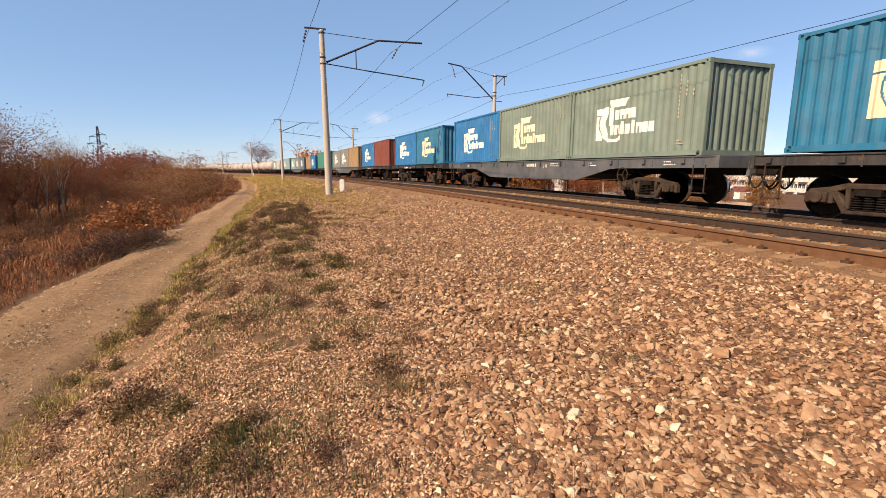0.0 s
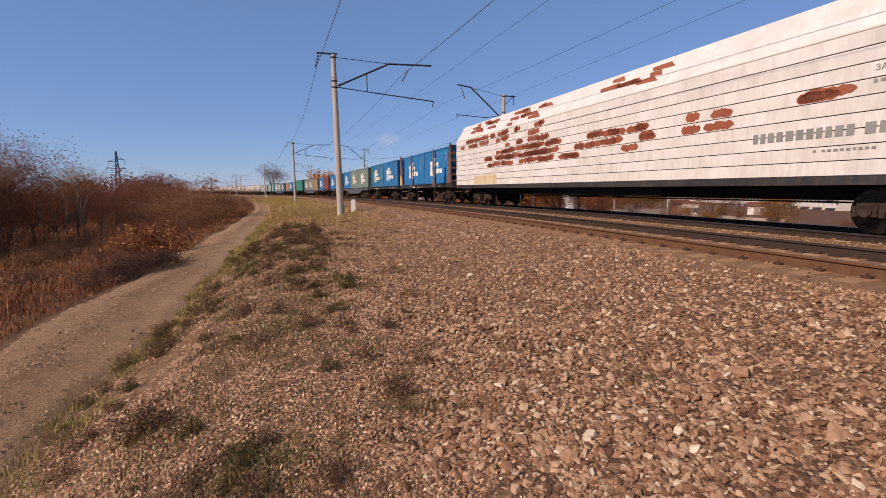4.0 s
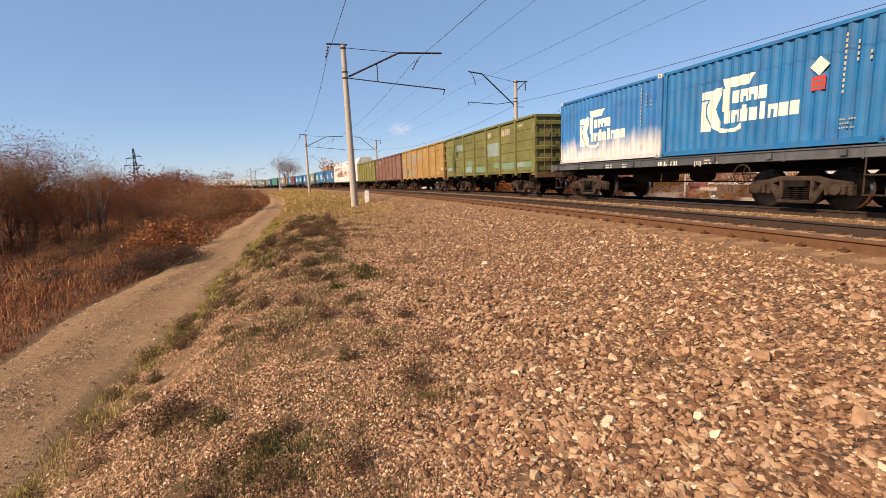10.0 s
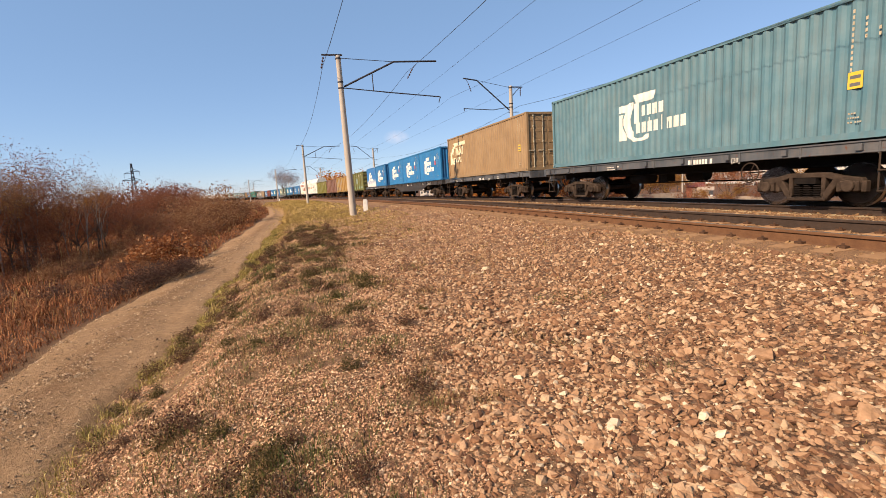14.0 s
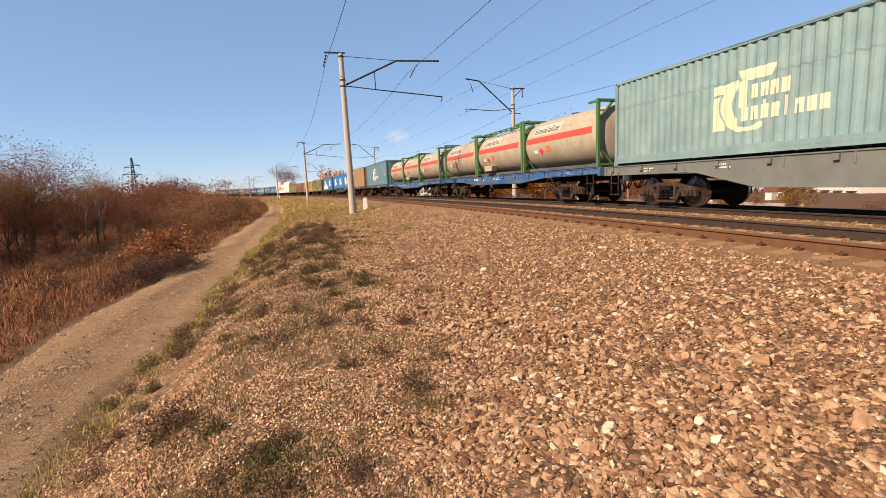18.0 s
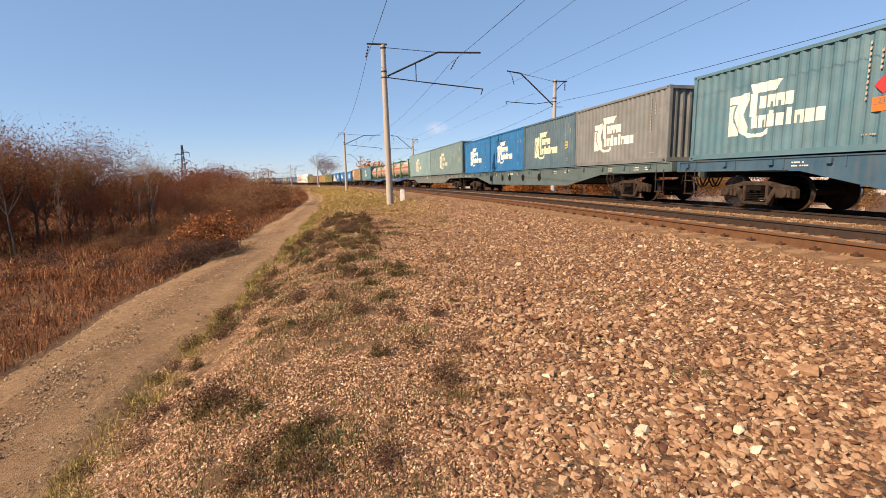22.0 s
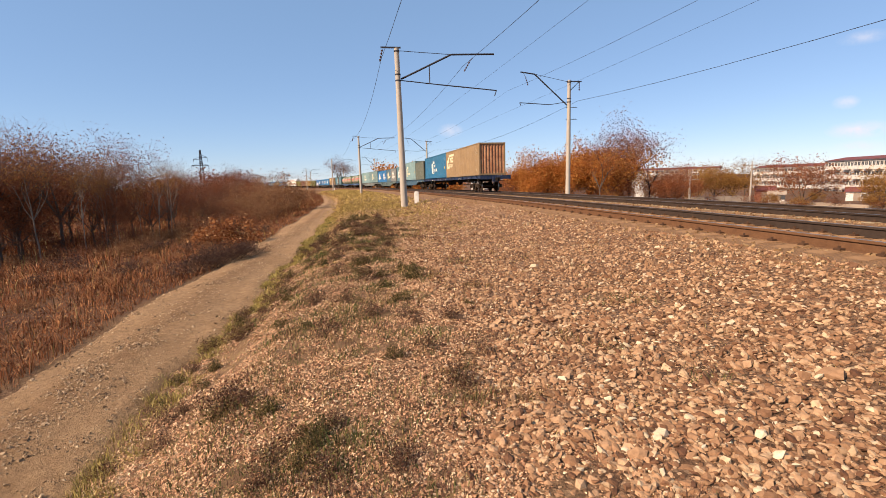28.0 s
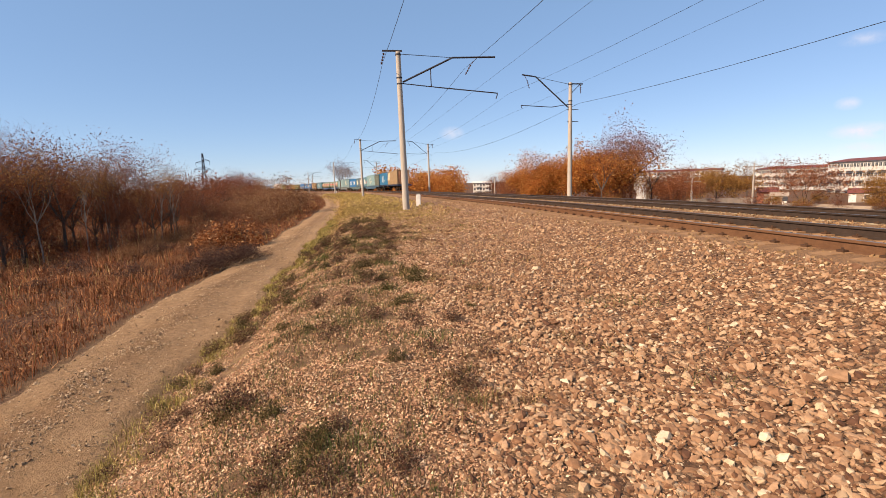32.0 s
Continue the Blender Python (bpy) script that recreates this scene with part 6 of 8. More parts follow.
    gondola(-74.6, -88.1, GONDOLA_ORANGE, "orange-tan rusty open gondola wagon with grey patches",
            [(0, 0.2, 1.0, 0.44, 0.75, PATCH_GREY), (0, 0.1, 1.0, 0.08, 0.36, PATCH_GREY), (1, 0.1, 1.0, 0.6, 0.9, PATCH_GREY), (1, 0.3, 1.0, 0.1, 0.3, PATCH_GREY), (1, 0.0, 0.4, 0.12, 0.32, PATCH_DARK), (2, 0.1, 1.0, 0.46, 0.86, PATCH_GREY), (2, 0.0, 0.9, 0.1, 0.3, PATCH_GREY), (3, 0.1, 0.8, 0.6, 0.84, PATCH_GREY), (6, 0.75, 0.95, 0.18, 0.26, WHITE_PAINT)],
            [(0, 0.62, 8, 0.22), (0, 0.5, 2, 0.12), (1, 0.42, 8, 0.1)], seed=5)
    gondola(-60.2, -73.7, GONDOLA_BROWN, "rust-brown open gondola wagon with faded stencils",
            [(1, 0.4, 0.75, 0.55, 0.72, PATCH_RED), (2, 0.2, 0.7, 0.5, 0.75, PATCH_RED), (0, 0.2, 0.9, 0.03, 0.2, PATCH_RED), (2, 0.1, 0.9, 0.3, 0.48, PATCH_RED), (3, 0.0, 0.6, 0.62, 0.85, PATCH_RED)],
            [(1, 0.76, 8, 0.22), (0, 0.6, 4, 0.12), (2, 0.9, 6, 0.2), (2, 0.62, 4, 0.1), (3, 0.62, 5, 0.1), (3, 0.5, 5, 0.09), (0, 0.42, 5, 0.07)], seed=4)
    gondola(-45.7, -59.2, GONDOLA_OLIVE, "yellow-olive open gondola wagon with chipped paint",
            [(3, 0.1, 0.5, 0.3, 0.4, PATCH_DARK), (0, 0.1, 0.5, 0.5, 0.6, PATCH_PALE), (0, 0.2, 0.5, 0.15, 0.25, PATCH_PALE)],
            [(4, 0.72, 3, 0.30), (5, 0.72, 5, 0.32), (6, 0.84, 7, 0.13), (0, 0.6, 4, 0.1), (1, 0.4, 5, 0.06), (3, 0.25, 6, 0.05)], seed=3)
    hood_wagon(-17.3, -44.6)
    stake_wagon(-2.1, -16.0)
    boxes(-2.85, [6.27, 6.27], [it(SKYBLUE, blue), it(SKYBLUE, blue)])
    flat_wagon(13.0, -0.9, FRAME_BLACK, "black flat wagon with white stencils", "plain", seed=20, number_at=0.25)
    boxes(12.4, [6.3, 6.35], [it(TEAL, "teal-blue ribbed container with a cream mark", ink=CREAM_PAINT, plates=2), it(BLUE, blue)])
    flat_wagon(33.9, 14.0, FRAME_GREY, "grey flat wagon with a deep sill", "belly", seed=21, number_at=0.5)
    boxes(33.5, [6.3, 6.3, 6.3], [it(BLUE, blue), it(MOSS, "grey-green ribbed container with a pale mark", ink=CREAM_PAINT), it(MOSS, "pale grey-green ribbed container with a pale mark")])
    flat_wagon(48.4, 35.2, FRAME_BLACK, "black flat wagon carrying two containers", "plain", seed=22)
    boxes(48.1, [6.3, 6.3], [it(BLUE, blue), it(TEAL, "teal-blue ribbed container with a cream mark", ink=CREAM_PAINT)])
    flat_wagon(63.2, 50.0, FRAME_BLACK, "black flat wagon carrying two containers", "plain", turning=False, seed=23)
    boxes(62.9, [6.3, 6.3], [it(BLUE, blue), it(BRICKRED, "red-brown ribbed container without marks", logo=None)])
    flat_wagon(84.6, 64.8, FRAME_GREY, "grey flat wagon with a deep sill", "belly", turning=False, seed=24)
    boxes(84.3, [6.35, 6.35, 6.35], [it(GREYED, "grey weathered ribbed container with a pale mark"), it(GREYED, "grey weathered ribbed container with a pale mark"), it(TAN, "tan ribbed container without marks", logo=None)])
    flat_wagon(101, 87.5, FRAME_BLACK, "black flat wagon carrying a long container", "plain", turning=False, marks=False)
    boxes(100.6, [12.6], [it(GREENISH, "long green ribbed container without marks", 2.9, logo=None)])
    flat_wagon(116.5, 103, FRAME_BLACK, "black flat wagon carrying two containers", "plain", turning=False, marks=False)
    boxes(116.1, [6.3, 6.3], [it(TAN, "tan ribbed container without marks", logo=None), it(BLUE, blue)])
    flat_wagon(138, 118.2, FRAME_GREY, "grey flat wagon with a deep sill", "belly", turning=False, marks=False)
    boxes(137.7, [6.35, 6.35, 6.35], [it(SEA, "pale sea-green ribbed container with a cream mark"), it(GREYED, "grey weathered ribbed container with a pale mark"), it(SLATE, "dark slate-blue ribbed container with a cream mark")])
    flat_wagon(153, 139.8, FRAME_BLACK, "black flat wagon carrying a long container", "plain", turning=False, marks=False)
    boxes(152.7, [12.6], [it(SEA, "long pale sea-green ribbed container with a cream mark", 2.9)])
    flat_wagon(168, 154.8, FRAME_BLACK, "black flat wagon carrying two containers", "plain", turning=False, marks=False)
    boxes(167.7, [6.3, 6.3], [it(SEA, "pale sea-green ribbed container with a cream mark"), it(TANK_FAR, "pale ribbed container without marks", logo=None)])
    for k in range(26):
        tank_wagon(181.5 + 12.1 * k, 170.6 + 12.1 * k, k < 6)


build_train()


# ---------------------------------------------------------------- loose ground cover: stones, weeds, dry grass
RNG = np.random.default_rng(7)


def raw_mesh(name, verts, tris, mat):
    """Many small triangles at once."""
    me = bpy.data.meshes.new(name)
    n, k = len(verts), len(tris)
    me.vertices.add(n)
    me.vertices.foreach_set("co", np.asarray(verts, np.float32).ravel())
    me.loops.add(3 * k)
    me.loops.foreach_set("vertex_index", np.asarray(tris, np.int32).ravel())
    me.polygons.add(k)
    me.polygons.foreach_set("loop_start", np.arange(0, 3 * k, 3, dtype=np.int32))
    me.materials.append(mat)
    me.update(calc_edges=True)
    me.validate()
    me.shade_flat()
    return me


def lattice(fn, f, x, y):
    return np.array([noise.noise((a * f, b * f, 0.5)) for a, b in zip(x, y)])


def heights(x, y):
    return np.array([ground_z(a, b) for a, b in zip(x, y)])


CUBE = np.array([(-1, -1, -1), (1, -1, -1), (1, 1, -1), (-1, 1, -1), (-1, -1, 1), (1, -1, 1), (1, 1, 1), (-1, 1, 1)], float)
CUBE_T = np.array([(4, 5, 6), (4, 6, 7), (0, 1, 5), (0, 5, 4), (1, 2, 6), (1, 6, 5), (2, 3, 7), (2, 7, 6), (3, 0, 4), (3, 4, 7)])


_g = (1 + 5 ** 0.5) / 2
ICO = np.array([(-1, _g, 0), (1, _g, 0), (-1, -_g, 0), (1, -_g, 0), (0, -1, _g), (0, 1, _g), (0, -1, -_g), (0, 1, -_g), (_g, 0, -1), (_g, 0, 1), (-_g, 0, -1), (-_g, 0, 1)], float) / 1.75
ICO_T = np.array([(0, 11, 5), (0, 5, 1), (0, 10, 11), (1, 5, 9), (5, 11, 4), (11, 10, 2), (3, 9, 4), (3, 4, 2), (3, 8, 9), (4, 9, 5), (2, 4, 11), (9, 8, 1), (8, 7, 1), (10, 6, 2), (6, 8, 3), (7, 10, 0), (3, 2, 6), (0, 1, 7)])


def stones_mesh(name, x, y, z, size, mat, flat=0.6, sink=0.25, whole=False):
    """Crushed rock, one piece beside the other: blunt many-sided lumps (whole), or boxes with knocked-about corners."""
    n = len(x)
    if whole:
        v = np.repeat(ICO[None], n, 0) * RNG.uniform(0.72, 1.12, (n, 12, 1)) + RNG.normal(0, 0.07, (n, 12, 3))
    else:
        v = np.repeat(CUBE[None], n, 0) * RNG.uniform(0.45, 1.0, (n, 8, 1)) + RNG.normal(0, 0.16, (n, 8, 3))
        v[:, 4:, :2] *= RNG.uniform(0.35, 0.95, (n, 1, 1))
    v *= (size[:, None] * np.stack([RNG.uniform(0.8, 1.35, n), RNG.uniform(0.6, 1.0, n), RNG.uniform(0.4, 0.8, n) * flat / 0.6], 1))[:, None] * 0.5
    a, t1, t2 = RNG.uniform(0, 2 * np.pi, n), RNG.normal(0, 0.35, n), RNG.normal(0, 0.35, n)
    v[:, :, 2] += v[:, :, 0] * t1[:, None] + v[:, :, 1] * t2[:, None]
    ca, sa = np.cos(a)[:, None], np.sin(a)[:, None]
    vx, vy = v[:, :, 0] * ca - v[:, :, 1] * sa, v[:, :, 0] * sa + v[:, :, 1] * ca
    P = np.stack([vx + x[:, None], vy + y[:, None], v[:, :, 2] + (z + size * (0.5 * flat - sink))[:, None]], -1)
    T = (ICO_T if whole else CUBE_T)[None] + (np.arange(n) * v.shape[1])[:, None, None]
    return raw_mesh(name, P.reshape(-1, 3), T.reshape(-1, 3), mat)


def fan(n, r0, r1, power, a0=-62, a1=62):
    """Points ahead of the viewer, thinning with distance."""
    u = RNG.random(n)
    r = (r0 ** power + u * (r1 ** power - r0 ** power)) ** (1 / power)
    a = np.radians(RNG.uniform(a0, a1, n))
    return r * np.sin(a), r * np.cos(a), r


def plan_np(x, y):
    cx, cy = X0 - math.cos(A0) / BEND, -math.sin(A0) / BEND
    s = (np.arctan2(y - cy, x - cx) - A0) / BEND
    return s, np.hypot(x - cx, y - cy) - 1 / BEND + swing(s)


STONE = pieces("crushed_pink_stone", [(0.0, (0.12, 0.057, 0.032)), (0.2, (0.25, 0.128, 0.065)), (0.5, (0.355, 0.203, 0.107)), (0.8, (0.455, 0.28, 0.155)), (0.95, (0.545, 0.38, 0.22)), (1.0, (0.67, 0.55, 0.37))], 0.9, 26, 0.6)
PEBBLE = pieces("road_gravel", [(0.0, (0.16, 0.10, 0.06)), (0.5, (0.38, 0.25, 0.14)), (1.0, (0.66, 0.48, 0.29))], 0.9, 30, 0.4)
x, y, r = fan(150000, 1.7, 30, 0.62, -52, 60)
s, l = plan_np(x, y)
patch = lattice(None, 0.9, x, y) + 0.5 * lattice(None, 2.3, x, y)
bank = np.clip((-11.2 - l) / 1.6, 0, 1)
verge = np.array([road_edges(a)[1] for a in s])
keep = (l > verge - 0.05) & (l < -6.5) & (patch < 1.1 - 0.35 * bank - 0.2 * np.clip((s - 13) / 8, 0, 1)) & (RNG.random(len(x)) < np.clip(1.0 - 0.55 * np.clip((s - 14) / 9, 0, 1) * np.clip((-7.8 - l) / 1.2, 0, 1), 0.15, 1))
x, y, r, l = x[keep], y[keep], r[keep], l[keep]
size = np.clip(RNG.lognormal(-3.30, 0.40, len(x)), 0.015, 0.10) * (1 + 0.012 * r) * (0.40 + 0.60 * np.clip((l + 12.0 + 0.6 * patch[keep]) / 0.9, 0, 1)) * np.where(RNG.random(len(x)) < 0.002, 1.9, 1.0)
high = heights(x, y)
for pick, whole in ((r < 7.2, True), (r >= 7.2, False)):
    thing("crushed_stone", "pinkish crushed ballast stones strewn over the bank", "gravel", kind="stuff", data=stones_mesh("crushed_stone", x[pick], y[pick], high[pick], size[pick], STONE, whole=whole))

# ballast between and beside the rails
n = 16000
s = 1 + 39 * RNG.random(n) ** 1.4
l = RNG.uniform(-7.0, 2.1, n)
rest = (np.abs(np.abs(l - NEAR_L) - 0.8) > 0.1) & ((np.abs(l - NEAR_L) > 1.5) | (RNG.random(n) < 0.45))
s, l = s[rest], l[rest]
x, y = place_np(s, l)
BALLAST = pieces("oily_ballast", [(0.0, (0.12, 0.065, 0.03)), (0.5, (0.28, 0.165, 0.076)), (1.0, (0.42, 0.28, 0.14))], 0.9, 26, 0.5)
thing("track_ballast", "brown dusty ballast between the sleepers", "gravel", kind="stuff", data=stones_mesh("track_ballast", x, y, heights(x, y), np.clip(RNG.lognormal(-3.0, 0.35, len(x)), 0.025, 0.10), BALLAST))

# loose stones on the dirt road, thickest between the ruts
x, y, r = fan(170000, 2.2, 30, 0.6, -60, -12)
s, l = plan_np(x, y)
ed = np.array([road_edges(a) for a in s])
u = (l - ed[:, 0]) / (ed[:, 1] - ed[:, 0])
keep = (u > -0.05) & (u < 1.05) & (RNG.random(len(x)) < 0.22 + 0.85 * np.exp(-((u - 0.47) / 0.17) ** 2) + 0.35 * np.exp(-((u - 0.04) / 0.08) ** 2))
x, y, r, u = x[keep], y[keep], r[keep], u[keep]
thing("road_gravel", "small grey stones scattered on the dirt road", "gravel", kind="stuff", data=stones_mesh("road_gravel", x, y, heights(x, y) + road_lift(u) - 0.004, np.clip(RNG.lognormal(-4.3, 0.42, len(x)), 0.008, 0.04) * (1 + 0.04 * r), PEBBLE))


def blades_mesh(name, x, y, z, h, w, mat, lean=0.35, droop=0.5):
    """Upright tapering blades, each bent over a little."""
    n = len(x)
    a, b = RNG.uniform(0, 2 * np.pi, n), RNG.uniform(0, 2 * np.pi, n)
    tilt = np.abs(RNG.normal(0, lean, n))
    px, py = np.cos(a) * w / 2, np.sin(a) * w / 2
    dx, dy = np.cos(b) * np.sin(tilt) * h, np.sin(b) * np.sin(tilt) * h
    hz = np.cos(tilt) * h
    k = droop * RNG.random(n)
    mid = (0.5 - 0.12 * k)
    V = np.stack([
        np.stack([x - px, y - py, z], 1), np.stack([x + px, y + py, z], 1),
        np.stack([x - px * 0.8 + dx * mid, y - py * 0.8 + dy * mid, z + hz * 0.55], 1), np.stack([x + px * 0.8 + dx * mid, y + py * 0.8 + dy * mid, z + hz * 0.55], 1),
        np.stack([x + dx * (1 + k), y + dy * (1 + k), z + hz * (1 - 0.3 * k)], 1)], 1)
    T = np.array([(0, 1, 3), (0, 3, 2), (2, 3, 4)])[None] + (np.arange(n) * 5)[:, None, None]
    return raw_mesh(name, V.reshape(-1, 3), T.reshape(-1, 3), mat)


DRY = pieces("dry_straw", [(0.0, (0.128, 0.0679, 0.0247)), (0.35, (0.256, 0.146, 0.0485)), (0.6, (0.341, 0.266, 0.075)), (0.8, (0.491, 0.345, 0.114)), (1.0, (0.619, 0.47, 0.194))], 0.9, 12, 0)
RUSSET = pieces("russet_weeds", [(0.0, (0.075, 0.04, 0.028)), (0.4, (0.16, 0.08, 0.05)), (0.75, (0.26, 0.14, 0.08)), (0.93, (0.17, 0.16, 0.055)), (1.0, (0.40, 0.29, 0.13))], 0.9, 12, 0)
DARKWEED = pieces("dark_weeds", [(0.0, (0.06, 0.032, 0.018)), (0.4, (0.15, 0.08, 0.04)), (0.7, (0.22, 0.16, 0.055)), (0.92, (0.37, 0.24, 0.10)), (1.0, (0.56, 0.40, 0.18))], 0.9, 12, 0)
GREENWEED = pieces("green_weeds", [(0.0, (0.035, 0.05, 0.016)), (0.5, (0.085, 0.105, 0.028)), (0.8, (0.17, 0.17, 0.045)), (1.0, (0.30, 0.25, 0.09))], 0.85, 12, 0)
BRUSH = pieces("brown_brush", [(0.0, (0.12, 0.04, 0.017)), (0.3, (0.25, 0.088, 0.034)), (0.6, (0.40, 0.152, 0.058)), (0.85, (0.53, 0.23, 0.09)), (1.0, (0.66, 0.36, 0.16))], 0.9, 6, 0, 0.5)

# short straw over the bank, thicker along the road's edge and towards the mast
s, l = 4 + 41 * RNG.random(110000) ** 1.35, RNG.uniform(-15, -7.4, 110000)
x, y = place_np(s, l)
r = np.hypot(x, y)
patch = 0.6 * lattice(None, 0.8, x, y) + 0.9 * lattice(None, 2.6, x, y)
keep = (l < -7.4) & (l > -14.9 + 1.3 * np.clip((s - 8) / 55, 0, 1.2)) & (RNG.random(len(x)) < np.clip(0.03 + 0.65 * np.clip((-11.6 - l) / 1.6, 0, 1) + 0.75 * np.clip((s - 12) / 8, 0, 1) * np.clip((-7.8 - l) / 1.2, 0, 1) + 0.75 * patch - 0.1, 0.01, 1))
x, y, r = x[keep], y[keep], r[keep]
thing("dry_grass", "short straw-coloured grass on the embankment", "grass", kind="stuff", data=blades_mesh("dry_grass", x, y, heights(x, y) - 0.01, RNG.uniform(0.02, 0.07, len(x)) * (1 + 0.02 * r), np.maximum(0.005, 0.0011 * r), DRY, 1.0, 1.0))


def flakes_mesh(name, x, y, z, size, mat):
    """Dead leaves and chips lying about at all tilts."""
    n = len(x)
    a, t1, t2 = RNG.uniform(0, 2 * np.pi, n), RNG.normal(0, 0.45, n), RNG.normal(0, 0.45, n)
    u = np.stack([np.cos(a), np.sin(a), t1], 1) * size[:, None] * 0.5
    w = np.stack([-np.sin(a), np.cos(a), t2], 1) * size[:, None] * RNG.uniform(0.18, 0.4, n)[:, None]
    c = np.stack([x, y, z + size * 0.3], 1)
    V = np.stack([c - u, c + w, c + u, c - w], 1)
    T = np.array([(0, 1, 2), (0, 2, 3)])[None] + (np.arange(n) * 4)[:, None, None]
    return raw_mesh(name, V.reshape(-1, 3), T.reshape(-1, 3), mat)


LITTER = pieces("dead_leaf_litter", [(0.0, (0.16, 0.068, 0.038)), (0.2, (0.37, 0.18, 0.095)), (0.55, (0.60, 0.335, 0.18)), (0.85, (0.74, 0.48, 0.27)), (1.0, (0.82, 0.64, 0.40))], 0.85, 20, 0)
x, y, r = fan(330000, 1.9, 28, 0.56, -56, 22)
s, l = plan_np(x, y)
verge = np.array([road_edges(a)[1] for a in s])
keep = (l > verge) & (l < -7.5) & (RNG.random(len(x)) < np.clip((-10.4 - l) / 1.0, 0.05, 1.0) + 0.5 * np.clip((s - 12) / 8, 0, 1))
x, y, r = x[keep], y[keep], r[keep]
thing("leaf_litter", "pale dead leaves and straw chips on the bank", "leaf litter", kind="stuff", data=flakes_mesh("leaf_litter", x, y, heights(x, y), RNG.uniform(0.009, 0.021, len(x)) * (1 + 0.10 * r), LITTER))

# coarser olive grass along the verge farther off
s, l = 26 + 130 * RNG.random(26000) ** 1.3, RNG.uniform(-14.5, -7.3, 26000)
x, y = place_np(s, l)
r = np.hypot(x, y)
OLIVE = pieces("olive_verge_grass", [(0.0, (0.169, 0.107, 0.036)), (0.4, (0.371, 0.251, 0.072)), (0.75, (0.574, 0.411, 0.122)), (1.0, (0.776, 0.549, 0.216))], 0.9, 12, 0)
thing("verge_grass", "olive-yellow grass on the verge by the masts", "grass", kind="stuff", data=blades_mesh("verge_grass", x, y, heights(x, y) - 0.02, RNG.uniform(0.04, 0.13, len(x)) * (1 + 0.006 * r), 0.0022 * r, OLIVE, 0.9, 1.0))

# clumps of russet and green weeds
def clumps(centres, per, mat, name, label, tall, flat=0.7):
    xs, ys, hs = [], [], []
    for cx, cy, rad in centres:
        k = int(per * rad / 0.3)
        a, d = RNG.uniform(0, 2 * np.pi, k), np.sqrt(RNG.random(k)) * rad
        xs.append(cx + np.cos(a) * d)
        ys.append(cy + np.sin(a) * d)
        hs.append(tall * (1.15 - 0.75 * d / rad) * RNG.uniform(0.5, 1.1, k) * (0.7 + rad))
    x, y, h = np.concatenate(xs), np.concatenate(ys), np.concatenate(hs)
    rr = np.hypot(x, y)
    thing(name, label, "weeds", kind="stuff", data=blades_mesh(name, x, y, heights(x, y) - 0.01, h, np.maximum(0.005, 0.001 * rr), mat, flat, 0.9))


fixed = [(-2.42, 3.42, 0.30), (-2.5, 3.55, 0.28), (-2.2, 4.6, 0.30), (-2.5, 5.1, 0.35), (-2.3, 6.4, 0.38), (-1.7, 6.0, 0.3), (-2.3, 8.0, 0.42), (-1.6, 7.6, 0.40), (-0.9, 7.0, 0.28), (-3.4, 9.2, 0.5), (-3.0, 10.5, 0.5), (-4.2, 11.5, 0.55), (-3.6, 13.2, 0.6), (-4.9, 14.5, 0.6), (-6.0, 17.5, 0.7), (-6.8, 20.5, 0.8), (-0.35, 3.25, 0.28), (0.05, 3.4, 0.2), (-1.35, 2.35, 0.4), (-1.0, 2.7, 0.3), (0.55, 4.6, 0.25), (-0.6, 3.9, 0.3), (-1.7, 3.6, 0.25)]
rnd = random.Random(12)
for _ in range(190):
    a, d = radians(rnd.uniform(-58, 25)), 2.2 + 24 * rnd.random() ** 1.3
    px, py = d * math.sin(a), d * math.cos(a)
    ps, pl = plan(px, py)
    if -14.6 < pl < -10.2 or (-10.2 <= pl < -8 and rnd.random() < 0.25):
        fixed.append((px, py, rnd.uniform(0.12, 0.34) * (1 + 0.03 * d)))
thick = []
for cx, cy, rad in fixed[:24]:
    for _ in range(7):
        thick.append((cx + rnd.gauss(0, rad * 0.55), cy + rnd.gauss(0, rad * 0.55), rad * rnd.uniform(0.25, 0.6)))
clumps(thick, 120, DARKWEED, "russet_weeds", "thick dark russet weed clumps on the bank", 0.17, 0.9)
clumps(fixed[24:], 130, RUSSET, "russet_weeds", "low russet weeds among the stones", 0.15)
green = [(c[0] + 0.1, c[1] - 0.1, c[2] * 0.75) for c in fixed[::3]] + [(-1.38, 2.78, 0.42), (-1.15, 2.6, 0.35), (-2.17, 6.97, 0.34), (-2.0, 8.16, 0.38), (-1.7, 7.3, 0.3), (-1.5, 2.3, 0.4), (-2.5, 2.4, 0.3), (-2.9, 3.3, 0.3), (-1.6, 6.3, 0.35), (-1.9, 5.2, 0.3), (1.2, 6.2, 0.3), (1.5, 6.0, 0.25), (0.9, 6.3, 0.2)]
for _ in range(26):
    green.append((rnd.gauss(-1.25, 0.34), rnd.gauss(2.5, 0.16), rnd.uniform(0.10, 0.2)))
for _ in range(70):
    ss = rnd.uniform(5, 34)
    q = place(ss, road_edges(ss)[1] + rnd.uniform(0.05, 0.8))
    green.append((q.x, q.y, rnd.uniform(0.12, 0.28)))
for _ in range(150):
    q = place(7.0 + 14 * rnd.random(), rnd.uniform(-13.7, -11.6))
    green.append((q.x, q.y, rnd.uniform(0.14, 0.38)))
clumps(green, 80, GREENWEED, "green_weeds", "small tufts of fading green weeds", 0.15)
edge = []
